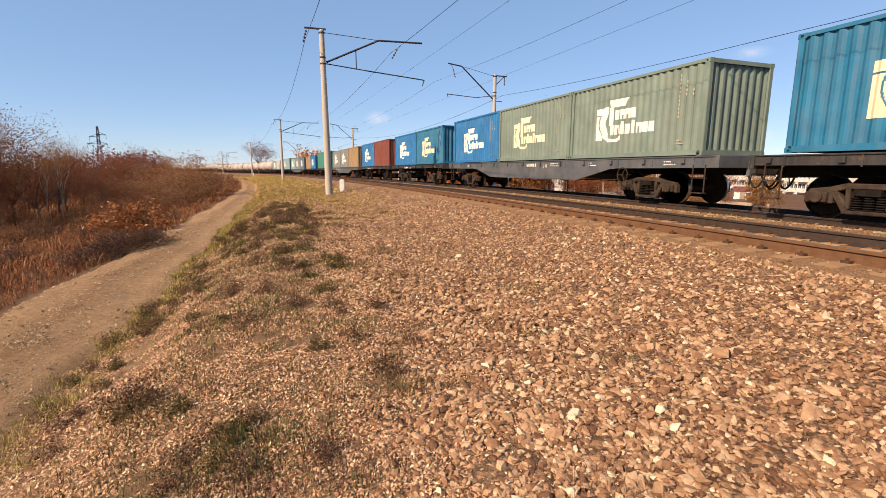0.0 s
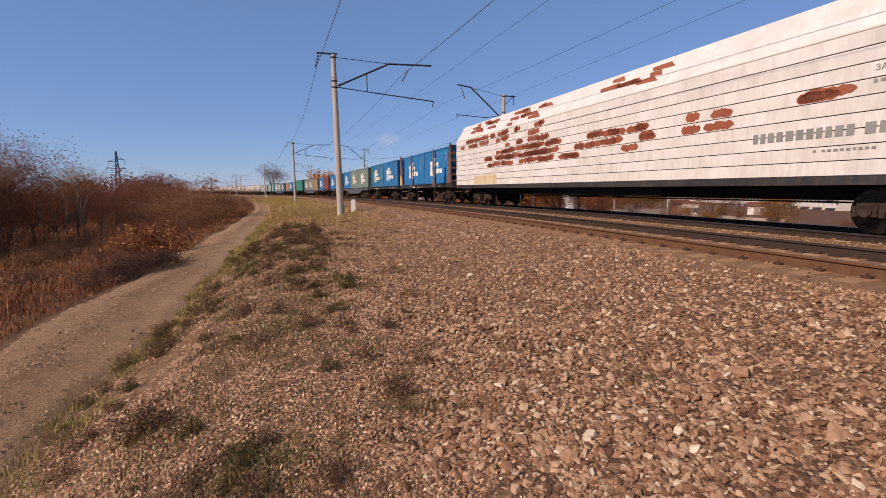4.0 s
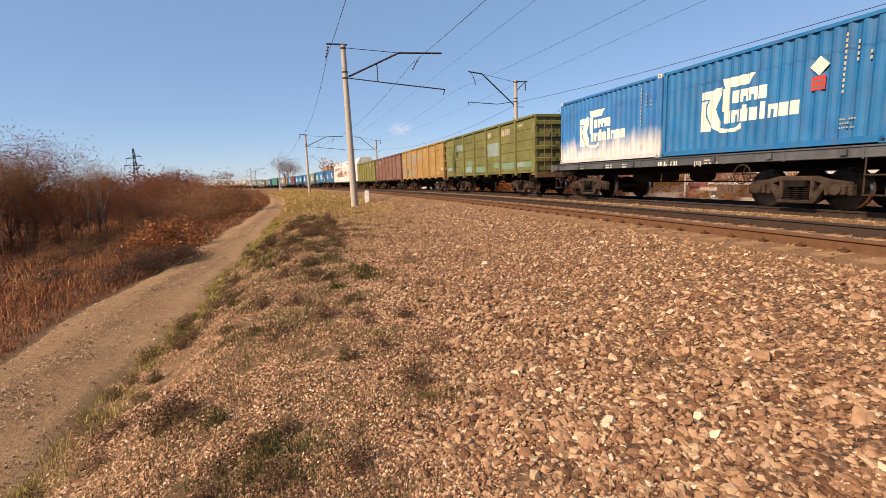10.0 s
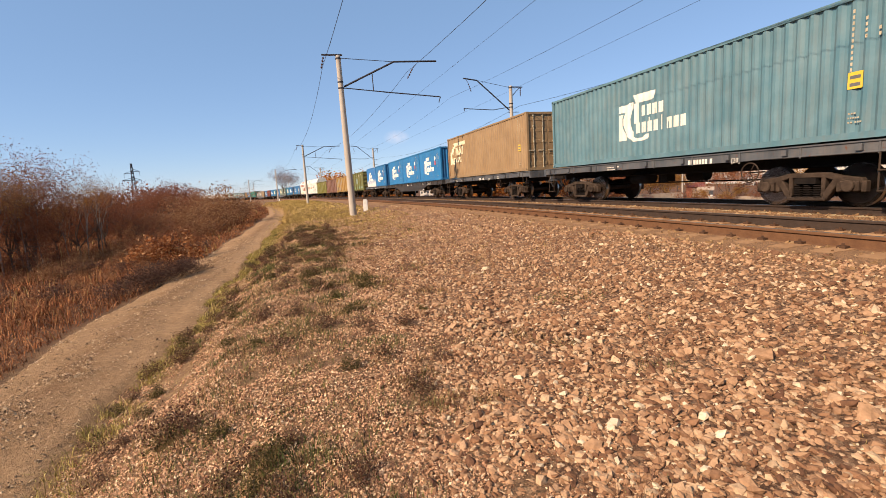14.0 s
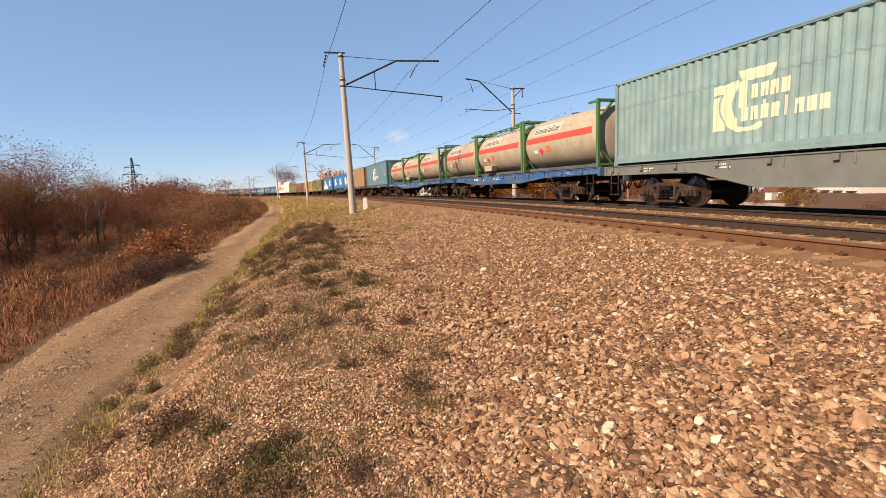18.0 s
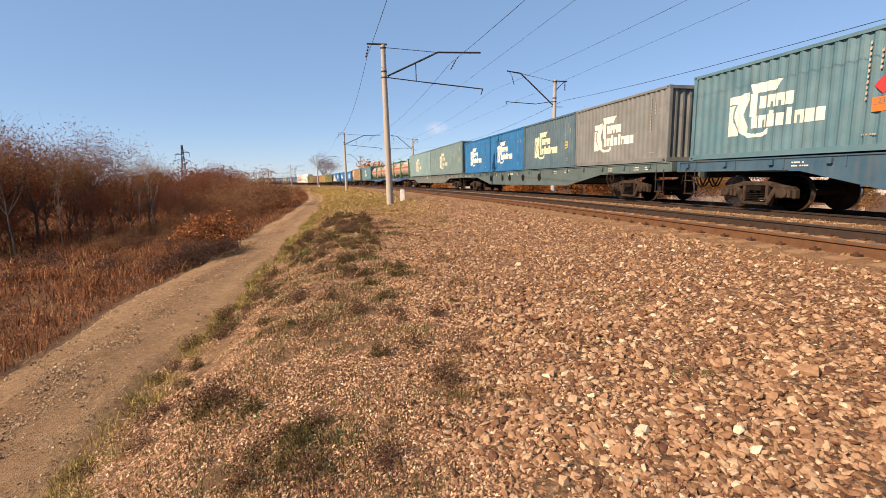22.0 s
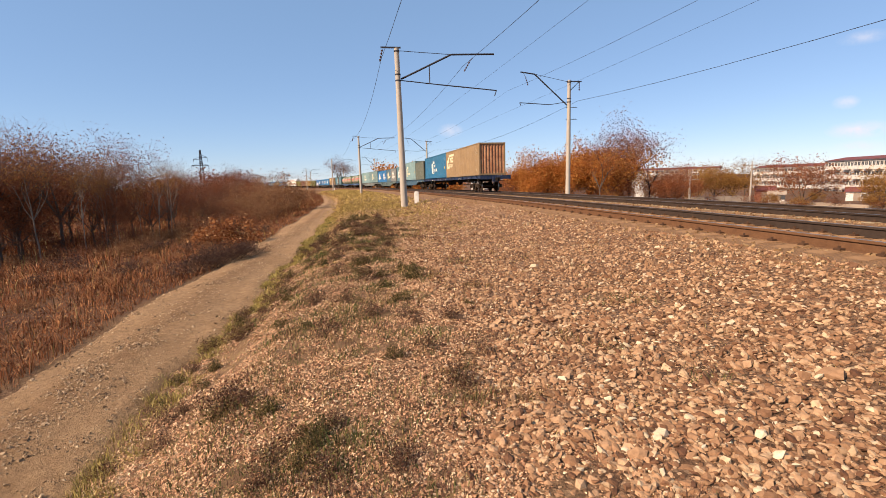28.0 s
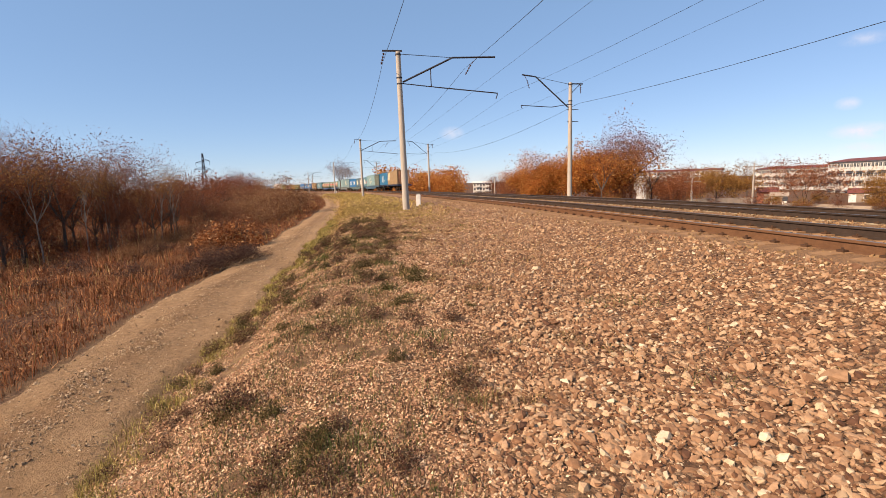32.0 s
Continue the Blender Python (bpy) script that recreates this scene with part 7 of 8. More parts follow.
for _ in range(420):
    ss = 3 + 37 * rnd.random() ** 1.5
    q = place(ss, road_edges(ss)[1] + 0.42 * rnd.random() ** 1.6 - 0.06)
    edge.append((q.x, q.y, rnd.uniform(0.08, 0.22)))
EDGEGRASS = pieces("yellow_green_grass", [(0.0, (0.14, 0.11, 0.03)), (0.5, (0.34, 0.26, 0.065)), (0.85, (0.52, 0.41, 0.12)), (1.0, (0.68, 0.54, 0.22))], 0.85, 12, 0)
clumps(edge, 120, EDGEGRASS, "verge_tufts", "yellow-green grass tufts along the dirt road", 0.21)

# the brush field beyond the road
x, y, r = fan(165000, 3.4, 150, 0.42, -60, -14)
s, l = plan_np(x, y)
ed = np.array([road_edges(a)[0] for a in s])
hump = lattice(None, 0.16, x, y) + 0.6 * lattice(None, 0.45, x, y)
keep = (l < ed + 0.06 - 0.16 * RNG.random(len(x))) & (l > -75)
x, y, r, s, l, hump, ed = x[keep], y[keep], r[keep], s[keep], l[keep], hump[keep], ed[keep]
tuft = np.clip(0.5 + 1.3 * lattice(None, 1.1, x, y) + 0.6 * lattice(None, 2.9, x, y), 0, 1.3)
h = 0.10 + 0.42 * tuft * np.clip(0.35 + (ed - l) / 2.5, 0, 1) + np.clip(hump + 0.25, 0, 1) * (0.15 + 0.65 * np.clip((s - 30) / 25, 0, 1) * np.clip((ed - l) / 2.2, 0.1, 1))
h *= RNG.uniform(0.55, 1.15, len(x))
thing("brush", "thick reddish-brown dry brush and tall grass", "brush", kind="stuff", data=blades_mesh("brush", x, y, heights(x, y) - 0.03, h, np.maximum(0.006, 0.0011 * r), BRUSH, 1.0, 1.0))
pick = RNG.random(len(x)) < 0.75
HEADS = pieces("brown_seed_heads", [(0.0, (0.124, 0.0468, 0.0212)), (0.4, (0.248, 0.0964, 0.0397)), (0.8, (0.372, 0.173, 0.0664)), (1.0, (0.578, 0.372, 0.173))], 0.9, 6, 0, 0.5)
thing("brush", "fluffy brown seed heads of the dry brush", "brush", kind="stuff", data=flakes_mesh("brush", x[pick], y[pick], heights(x[pick], y[pick]) + h[pick] * RNG.uniform(0.45, 1.0, pick.sum()), RNG.uniform(0.015, 0.03, pick.sum()) * (1 + 0.05 * r[pick]), HEADS))
# pale dead stems standing in it
pick = RNG.random(len(x)) < 0.012
thing("dead_stems", "pale dead stalks standing in the brush", "brush", kind="stuff", data=blades_mesh("dead_stems", x[pick], y[pick], heights(x[pick], y[pick]), h[pick] * 1.35, np.maximum(0.008, 0.0012 * r[pick]), DRY, 0.22, 0.3))

# verge beyond the tracks
n = 20000
s = RNG.uniform(-2, 130, n)
l = 2.6 + RNG.exponential(6.0, n)
x, y = place_np(s, l)
r = np.hypot(x, y)
thing("verge_grass", "dry brown grass and weeds beyond the tracks", "grass", kind="stuff", data=blades_mesh("verge_grass", x, y, heights(x, y) - 0.02, RNG.uniform(0.25, 0.8, n), np.maximum(0.012, 0.0016 * r), DRY, 0.35, 0.6))


# ---------------------------------------------------------------- trees
BARK = plain("dark_bark", (0.075, 0.055, 0.042), (0.13, 0.10, 0.075), 3, 0.9, 0, 0.5, 20, stretch=(1, 1, 0.3))
BIRCH_BARK = plain("pale_birch_bark", (0.25, 0.20, 0.155), (0.11, 0.085, 0.065), 2.2, 0.85, 0, 0.2, 20, stretch=(1, 1, 1.5))


def leafage(name, stops):
    m = pieces(name, stops, 0.8, 1.5, 0)
    n, l = m.node_tree.nodes, m.node_tree.links
    b = n["Principled BSDF"]
    thin, mix = n.new("ShaderNodeBsdfTranslucent"), n.new("ShaderNodeMixShader")
    l.new(b.inputs["Base Color"].links[0].from_socket, thin.inputs["Color"])
    mix.inputs[0].default_value = 0.5
    l.new(b.outputs[0], mix.inputs[1])
    l.new(thin.outputs[0], mix.inputs[2])
    l.new(mix.outputs[0], n["Material Output"].inputs["Surface"])
    return m


OAK_LEAF = leafage("orange_oak_leaves", [(0.0, (0.30, 0.092, 0.026)), (0.4, (0.56, 0.20, 0.045)), (0.75, (0.70, 0.30, 0.066)), (1.0, (0.78, 0.43, 0.12))])
RUST_LEAF = leafage("rust_brown_leaves", [(0.0, (0.127, 0.0428, 0.0211)), (0.4, (0.225, 0.077, 0.0359)), (0.75, (0.303, 0.111, 0.0528)), (1.0, (0.38, 0.16, 0.0739))])
GOLD_LEAF = leafage("golden_leaves", [(0.0, (0.26, 0.108, 0.0289)), (0.5, (0.42, 0.208, 0.0495)), (1.0, (0.55, 0.314, 0.0908))])
BRAMBLE_LEAF = leafage("dark_bramble_leaves", [(0.0, (0.05, 0.028, 0.022)), (0.6, (0.12, 0.065, 0.045)), (1.0, (0.22, 0.13, 0.09))])
HERB_LEAF = leafage("dark_green_weed_leaves", [(0.0, (0.045, 0.038, 0.016)), (0.45, (0.12, 0.10, 0.034)), (0.75, (0.22, 0.155, 0.06)), (1.0, (0.44, 0.30, 0.14))])
WEED_LEAF = leafage("russet_weed_leaves", [(0.0, (0.06, 0.028, 0.018)), (0.5, (0.16, 0.075, 0.045)), (0.85, (0.25, 0.15, 0.075)), (1.0, (0.40, 0.29, 0.14))])
TAN_LEAF = leafage("tan_withered_leaves", [(0.0, (0.17, 0.075, 0.033)), (0.5, (0.32, 0.155, 0.07)), (1.0, (0.50, 0.29, 0.145))])
RUSTY_LEAF = leafage("fox_red_leaves", [(0.0, (0.20, 0.062, 0.026)), (0.5, (0.38, 0.13, 0.052)), (1.0, (0.52, 0.225, 0.092))])
PILE_LEAF = leafage("withered_orange_leaves", [(0.0, (0.16, 0.05, 0.018)), (0.4, (0.36, 0.13, 0.045)), (0.8, (0.54, 0.24, 0.09)), (1.0, (0.72, 0.44, 0.21))])
TWIG = leafage("grey_brown_twigs", [(0.0, (0.112, 0.0525, 0.0315)), (0.6, (0.195, 0.101, 0.063)), (1.0, (0.285, 0.175, 0.119))])


def limb_walk(rnd, p, d, length, r, depth, out, tips, spread, droop):
    """Grow a limb in bent pieces and branch off it."""
    steps_ = 3
    q, v, rad = p.copy(), d.copy(), r
    for i in range(steps_):
        v = (v + Vector((rnd.gauss(0, 0.16), rnd.gauss(0, 0.16), rnd.gauss(0.03, 0.1) - droop))).normalized()
        nq = q + v * (length / steps_)
        nr = rad * 0.80
        out.append((q, nq, rad, nr))
        q, rad = nq, nr
        if depth > 0 and (i > 0 or depth < 3):
            for _ in range(rnd.choice((1, 2, 2))):
                side = Vector((rnd.gauss(0, 1), rnd.gauss(0, 1), rnd.gauss(0.25, 0.5))).normalized()
                nd = (v * (1 - spread) + side * spread).normalized()
                limb_walk(rnd, q, nd, length * rnd.uniform(0.55, 0.8), rad * rnd.uniform(0.55, 0.7), depth - 1, out, tips, spread, droop)
        if depth <= 1:
            tips.append((q, v))
    tips.append((q, v))


def tree_meshes(seed, height, bark, leaf, leaves, leaf_size, spread=0.55, stem=0.3, girth=0.02, depth=3, twigs=6, droop=0.0, puff=0.35):
    """A trunk with limbs as one mesh, a crown of leaves and twigs as another."""
    rnd = random.Random(seed)
    rng = np.random.default_rng(seed)
    out, tips = [], []
    base = Vector((0, 0, 0))
    top = Vector((rnd.gauss(0, 0.03), rnd.gauss(0, 0.03), 1)).normalized()
    r0 = height * girth
    p = base
    for i in range(3):
        q = p + (top + Vector((rnd.gauss(0, 0.05), rnd.gauss(0, 0.05), 0))) * (height * stem / 3)
        out.append((p, q, r0 * (1 - 0.12 * i), r0 * (1 - 0.12 * (i + 1))))
        p = q
    for k in range(4):
        a = 2 * math.pi * (k + rnd.random() * 0.6) / 4
        d = Vector((math.cos(a) * spread, math.sin(a) * spread, 1)).normalized()
        limb_walk(rnd, p, d, height * rnd.uniform(0.30, 0.42), r0 * 0.5, depth, out, tips, spread, droop)
    limb_walk(rnd, p, top, height * 0.42, r0 * 0.6, depth, out, tips, spread, droop)
    high = max(t[0].z for t in tips)
    k = height / high
    sh = Shape()
    for a, b, ra, rb in out:
        if ra > r0 * 0.09:
            sh.tube(a * k, b * k, max(ra, 0.006), 7 if ra > r0 * 0.3 else 3, max(rb, 0.004), caps=False)
    trunk = sh.mesh("trunk", bark, smooth=True)
    P = np.array([t[0] for t in tips]) * k
    D = np.array([t[1] for t in tips])
    V, T, at = [], [], 0
    if twigs:
        idx = rng.integers(0, len(P), min(len(P) * twigs, 800))
        d = D[idx] + rng.normal(0, 0.7, (len(idx), 3))
        d /= np.linalg.norm(d, axis=1, keepdims=True)
        ln = rng.uniform(0.06, 0.13, len(idx))[:, None] * height
        w = rng.normal(0, 1, (len(idx), 3))
        w /= np.linalg.norm(w, axis=1, keepdims=True)
        w *= height * 0.0008
        a = P[idx]
        tv = np.stack([a - w, a + w, a + d * ln], 1).reshape(-1, 3)
        V.append(tv)
        T.append(np.arange(len(tv)).reshape(-1, 3))
        at = len(tv)
    meshes = [trunk]
    if leaves:
        idx = rng.integers(0, len(P), leaves)
        c = P[idx] + np.clip(rng.normal(0, 0.8, (leaves, 3)), -1.2, 1.2) * (puff * height * 0.09)
        u = rng.normal(0, 1, (leaves, 3))
        u /= np.linalg.norm(u, axis=1, keepdims=True)
        w = np.cross(u, rng.normal(0, 1, (leaves, 3)))
        w /= np.linalg.norm(w, axis=1, keepdims=True)
        sz = leaf_size * rng.uniform(0.6, 1.3, leaves)[:, None]
        lv = np.stack([c - u * sz, c + w * sz * 0.55, c + u * sz, c - w * sz * 0.55], 1).reshape(-1, 3)
        lt = (np.array([(0, 1, 2), (0, 2, 3)])[None] + (np.arange(leaves) * 4)[:, None, None]).reshape(-1, 3)
        meshes.append(raw_mesh("crown", lv, lt, leaf))
    if twigs:
        meshes.append(raw_mesh("twigs", np.concatenate(V), np.concatenate(T), TWIG))
    return meshes


def make_tree(name, label, meshes, m, group):
    ob = thing(name, label, "tree", group, m)
    for me in meshes:
        piece = part({"twigs": "twig_mass"}.get(me.name.split(".")[0], me.name.split(".")[0]), me, ob)
        if piece.name.startswith("twig_mass"):
            tagged(piece, kind="stuff")
    return ob


def spot(bearing, dist, sink=0.1):
    a = radians(bearing)
    x, y = dist * math.sin(a), dist * math.cos(a)
    return x, y, ground_z(x, y) - sink


KINDS = {
    "russet": [tree_meshes(11 + k, 6.0, BARK, RUST_LEAF, 6800, 0.042, 0.85, 0.2, 0.016, 3, 4, puff=0.9) for k in range(3)],
    "oak": [tree_meshes(21 + k, 8.0, BARK, OAK_LEAF, 15000, 0.11, 0.95, 0.2, 0.02, 3, 3, puff=1.0) for k in range(3)],
    "bare": [tree_meshes(31 + k, 11.0, BARK, RUST_LEAF, 5200, 0.06, 0.8, 0.32, 0.018, 3, 8, puff=0.6) for k in range(2)],
    "birch": [tree_meshes(41 + k, 7.5, BIRCH_BARK, GOLD_LEAF, 1300, 0.036, 0.35, 0.45, 0.0062, 3, 7) for k in range(2)],
    "greybare": [tree_meshes(51 + k, 7.5, BARK, RUST_LEAF, 900, 0.036, 0.5, 0.35, 0.013, 3, 8) for k in range(2)],
    "bush": [tree_meshes(61 + k, 2.4, BARK, RUST_LEAF, 950, 0.048, 0.9, 0.05, 0.012, 3, 6, puff=0.9) for k in range(3)],
    "bramble": [tree_meshes(81 + k, 1.2, BARK, BRAMBLE_LEAF, 1600, 0.035, 1.3, 0.05, 0.012, 3, 7, droop=0.12, puff=1.1) for k in range(2)],
    "herb": [tree_meshes(91 + k, 1.0, BARK, HERB_LEAF, 800, 0.06, 1.6, 0.05, 0.01, 3, 3, droop=0.15, puff=1.6) for k in range(2)],
    "sedge": [tree_meshes(95 + k, 1.0, BARK, WEED_LEAF, 650, 0.05, 1.6, 0.05, 0.01, 3, 5, droop=0.15, puff=1.6) for k in range(2)],
    "tanbush": [tree_meshes(65 + k, 2.6, BARK, TAN_LEAF, 2600, 0.05, 1.0, 0.05, 0.010, 3, 8, puff=1.1) for k in range(2)],
    "brushwood": [tree_meshes(75 + k, 1.5, BARK, PILE_LEAF, 1500, 0.07, 1.3, 0.04, 0.012, 3, 8, droop=0.10, puff=0.8) for k in range(2)],
    "tallcrown": [tree_meshes(37, 12.0, BARK, RUSTY_LEAF, 9000, 0.085, 0.75, 0.36, 0.017, 3, 8, puff=0.8)],
    "rustbush": [tree_meshes(77 + k, 4.5, BARK, RUSTY_LEAF, 5600, 0.062, 0.85, 0.08, 0.014, 3, 4, puff=0.8) for k in range(2)],
    "goldbush": [tree_meshes(71 + k, 4.5, BARK, GOLD_LEAF, 6000, 0.066, 0.8, 0.1, 0.014, 3, 4, puff=0.8) for k in range(2)],
}
LABELS = {"tallcrown": "tall grey tree with a thin rust-brown crown", "rustbush": "dense rounded bush with fox-red leaves", "tanbush": "rounded bush of pale brown withered twigs", "brushwood": "heap of cut branches with withered orange leaves", "herb": "dark green leafy weed clump on the bank", "sedge": "russet withered weed clump on the bank", "bramble": "low dark mound of bramble at the road's edge", "russet": "low tree with dense rust-brown autumn leaves", "oak": "oak with bright orange autumn leaves", "bare": "tall bare tree with few brown leaves", "birch": "slender pale-barked birch with thin golden crown", "greybare": "leafless grey-brown tree with fine twigs", "bush": "round bush of rust-brown twigs and leaves", "goldbush": "broad bush with ochre autumn leaves"}
NAMES = {"tallcrown": "tree", "rustbush": "bush", "tanbush": "bush", "brushwood": "brushwood_heap", "herb": "weed_clump", "sedge": "weed_clump", "bramble": "bramble_mound", "russet": "tree", "oak": "oak_tree", "bare": "bare_tree", "birch": "birch_tree", "greybare": "bare_tree", "bush": "bush", "goldbush": "bush"}
FULL = {"tallcrown": 12.0, "rustbush": 4.5, "tanbush": 2.6, "brushwood": 1.5, "herb": 1.0, "sedge": 1.0, "bramble": 1.2, "russet": 6.0, "oak": 8.0, "bare": 11.0, "birch": 7.5, "greybare": 7.5, "bush": 2.4, "goldbush": 4.5}


def grow(kind, bearing, dist, height, group, seed):
    rnd = random.Random(seed)
    x, y, z = spot(bearing, dist, min(0.1, height * 0.06))
    k = height / FULL[kind]
    m = Matrix.Translation((x, y, z)) @ Matrix.Rotation(rnd.uniform(0, 6.28), 4, "Z") @ Matrix.Diagonal((k * rnd.uniform(0.9, 1.15), k * rnd.uniform(0.9, 1.15), k, 1))
    ob = make_tree(NAMES[kind], LABELS[kind], rnd.choice(KINDS[kind]), m, group)
    if kind in ("herb", "sedge", "bramble", "bush", "goldbush", "brushwood", "tanbush", "rustbush"):
        tagged(ob, LABELS[kind], "weeds" if kind in ("herb", "sedge") else "bush", group)
    return ob


# the wood beyond the brush field; bearings to the left of the view's first axis are negative
WOOD = [("greybare", -53.5, 42, 8.6), ("russet", -52, 46, 7.0), ("birch", -50.8, 40, 7.6), ("greybare", -49, 44, 8.2), ("russet", -48.3, 50, 7.4), ("birch", -47.3, 41, 6.6), ("russet", -46.6, 46, 5.6), ("birch", -45.6, 43, 6.4), ("greybare", -45, 48, 6.6), ("birch", -44.6, 44, 6.0),
        ("russet", -43.4, 52, 6.0), ("birch", -42.6, 47, 5.2), ("russet", -41.7, 48, 4.6), ("birch", -41, 46, 5.4), ("greybare", -40.2, 52, 5.6), ("russet", -39.6, 54, 5.0), ("russet", -38.2, 60, 5.2), ("birch", -39.8, 45, 5.3), ("russet", -56, 44, 8.0), ("birch", -55, 38, 7.4), ("russet", -58, 40, 7.5), ("greybare", -60, 38, 8.5), ("russet", -63, 42, 8.0), ("russet", -37, 68, 5.6), ("russet", -35.6, 74, 6.4), ("russet", -34.6, 76, 6.8), ("russet", -33.5, 80, 6.2), ("greybare", -33.9, 120, 6.2), ("bare", -34.4, 125, 6.6)]
for i, (kind, b, d, h) in enumerate(WOOD):
    k = 0.74 if b < -36.5 else 1.0
    grow(kind, b, d * k, (h - 3.4) * k + 3.6, "wood beyond the brush", 300 + i)
rnd = random.Random(43)
for i in range(14):
    grow("russet", rnd.uniform(-62, -43), rnd.uniform(33, 46), rnd.uniform(5.0, 7.4), "wood beyond the brush", 380 + i)
rnd = random.Random(44)
for i in range(30):
    b = rnd.uniform(-60, -36)
    grow("russet" if i % 3 else "bush", b, rnd.uniform(31, 52), rnd.uniform(2.8, 4.4) if i % 3 else rnd.uniform(1.4, 2.4), "wood beyond the brush", 400 + i)
for i in range(85):
    ss = rnd.uniform(26, 95) if i < 40 else rnd.uniform(80, 240)
    q = place(ss, road_edges(ss)[0] - rnd.uniform(0.7, 9 if i < 40 else 26))
    grow("bush", math.degrees(math.atan2(q.x, q.y)), math.hypot(q.x, q.y), rnd.uniform(1.2, 2.1) if i < 40 else rnd.uniform(1.6, 3.0), "bushes by the dirt road", 500 + i)

for i, (b, d, h) in enumerate(((-27.6, 52, 2.8), (-28.7, 50, 2.9), (-30.0, 47, 2.6), (-31.3, 53, 2.6), (-32.5, 45, 2.2), (-34.0, 48, 2.2), (-26.8, 58, 2.5), (-29.3, 41, 2.0), (-31.0, 38, 1.8), (-33.0, 36, 1.7), (-35.4, 40, 1.8), (-37.0, 34, 1.6), (-34.6, 31, 1.4), (-36.4, 28, 1.2), (-39.5, 31, 1.5), (-42.0, 28, 1.3), (-38.6, 24, 1.0), (-44.0, 24, 1.1))):
    grow("tanbush", b, d, h + 1.5 * min(1, max(0, (d - 32) / 14)), "bushes by the dirt road", 850 + i)

for i in range(40):
    d = 7 + 26 * rnd.random()
    q = place(plan(d * math.sin(radians(-46)), d * math.cos(radians(-46)))[0] + rnd.uniform(-3, 5), road_edges(d)[0] - 0.6 - 6 * rnd.random())
    grow("tanbush" if i % 3 else "bramble", math.degrees(math.atan2(q.x, q.y)), math.hypot(q.x, q.y), rnd.uniform(0.4, 0.85), "low shrubs in the brush field", 1100 + i)

# the orange leafy shrub and the dark bramble mound at the road's edge
for i, (b, d, h) in enumerate(((-34.4, 22.4, 1.5), (-35.7, 22.0, 1.35))):
    grow("brushwood", b, d, h, "brushwood heaps by the road", 901 + i)
for i, (b, d, h) in enumerate(((-33.0, 17.2, 0.75), (-34.2, 17.0, 0.85), (-35.6, 16.6, 0.85), (-36.8, 16.2, 0.8), (-32.0, 18.0, 0.6), (-38.0, 15.8, 0.7), (-39.4, 15.0, 0.6))):
    grow("bramble", b, d, h, "bramble mounds by the road", 910 + i)

# leafy weed clumps on the bank, the larger ones one by one
for i, (kind, b, d, h) in enumerate((("herb", -26.5, 3.1, 0.26), ("herb", -29.0, 2.8, 0.22), ("sedge", -35.6, 4.2, 0.34), ("sedge", -36.4, 4.45, 0.30), ("herb", -17.3, 7.3, 0.30), ("herb", -13.8, 8.4, 0.32), ("sedge", -24.3, 5.5, 0.26), ("herb", -21.6, 13.8, 0.5), ("sedge", -22.0, 6.6, 0.28), ("herb", -20.0, 9.6, 0.36), ("sedge", -23.0, 11.0, 0.42), ("herb", -7.0, 6.0, 0.18), ("sedge", -5.0, 4.3, 0.16), ("herb", -15.5, 6.2, 0.26), ("sedge", -19.0, 8.0, 0.32), ("sedge", -12.0, 4.4, 0.18))):
    grow(kind, b, d, h * (0.62 if kind == "herb" else 0.85), "weed clumps on the bank", 930 + i)
for i in range(84):
    q = place(7.0 + 19 * rnd.random(), rnd.uniform(-13.7, -11.3))
    d = math.hypot(q.x, q.y)
    grow("herb" if i % 3 == 0 else "sedge", math.degrees(math.atan2(q.x, q.y)), d, rnd.uniform(0.10, 0.2) * (1 + 0.05 * d), "weed clumps on the bank", 960 + i)

for i in range(70):
    ss = 3.5 + 20 * rnd.random() ** 1.3
    q = place(ss, road_edges(ss)[1] + rnd.uniform(0.05, 0.6))
    d = math.hypot(q.x, q.y)
    grow("sedge" if i % 3 else "herb", math.degrees(math.atan2(q.x, q.y)), d, rnd.uniform(0.09, 0.19) * (1 + 0.03 * d), "weed clumps on the bank", 1200 + i)

# beyond the tracks
RIGHT = [("oak", 1.0, 76, 6.6), ("oak", 3.0, 74, 7.6), ("oak", 5.2, 78, 7.4), ("oak", 7.6, 76, 9.3), ("oak", 9.4, 72, 8.4), ("greybare", 8.6, 66, 9.0), ("tallcrown", 12.0, 74, 13.2), ("greybare", 14.0, 76, 9.5), ("greybare", 10.4, 72, 10.0), ("rustbush", 15.6, 80, 6.0), ("rustbush", 14.3, 84, 5.2), ("rustbush", 17.0, 90, 5.6), ("goldbush", 20.2, 105, 7.2), ("goldbush", 21.8, 110, 7.4), ("goldbush", 18.8, 100, 6.4), ("greybare", 23.0, 120, 9.5), ("rustbush", 27.6, 88, 7.2), ("goldbush", 33.4, 76, 5.0), ("russet", -2.6, 90, 5.2), ("russet", -1.2, 86, 5.6), ("russet", -3.8, 100, 5.0), ("bare", -22.0, 190, 12.6), ("bare", -21.5, 200, 11.6), ("rustbush", 16.4, 70, 5.6), ("rustbush", 11.0, 70, 4.2), ("rustbush", 0.2, 80, 5.0), ("rustbush", -1.8, 82, 4.6)]
for i, (kind, b, d, h) in enumerate(RIGHT):
    grow(kind, b, d, h + 0.8, "trees beyond the tracks", 600 + i)
for i in range(34):
    b = rnd.uniform(-4, 40)
    grow("bush" if i % 4 else "goldbush", b, rnd.uniform(55, 110), rnd.uniform(1.6, 3.2), "bushes beyond the tracks", 700 + i)


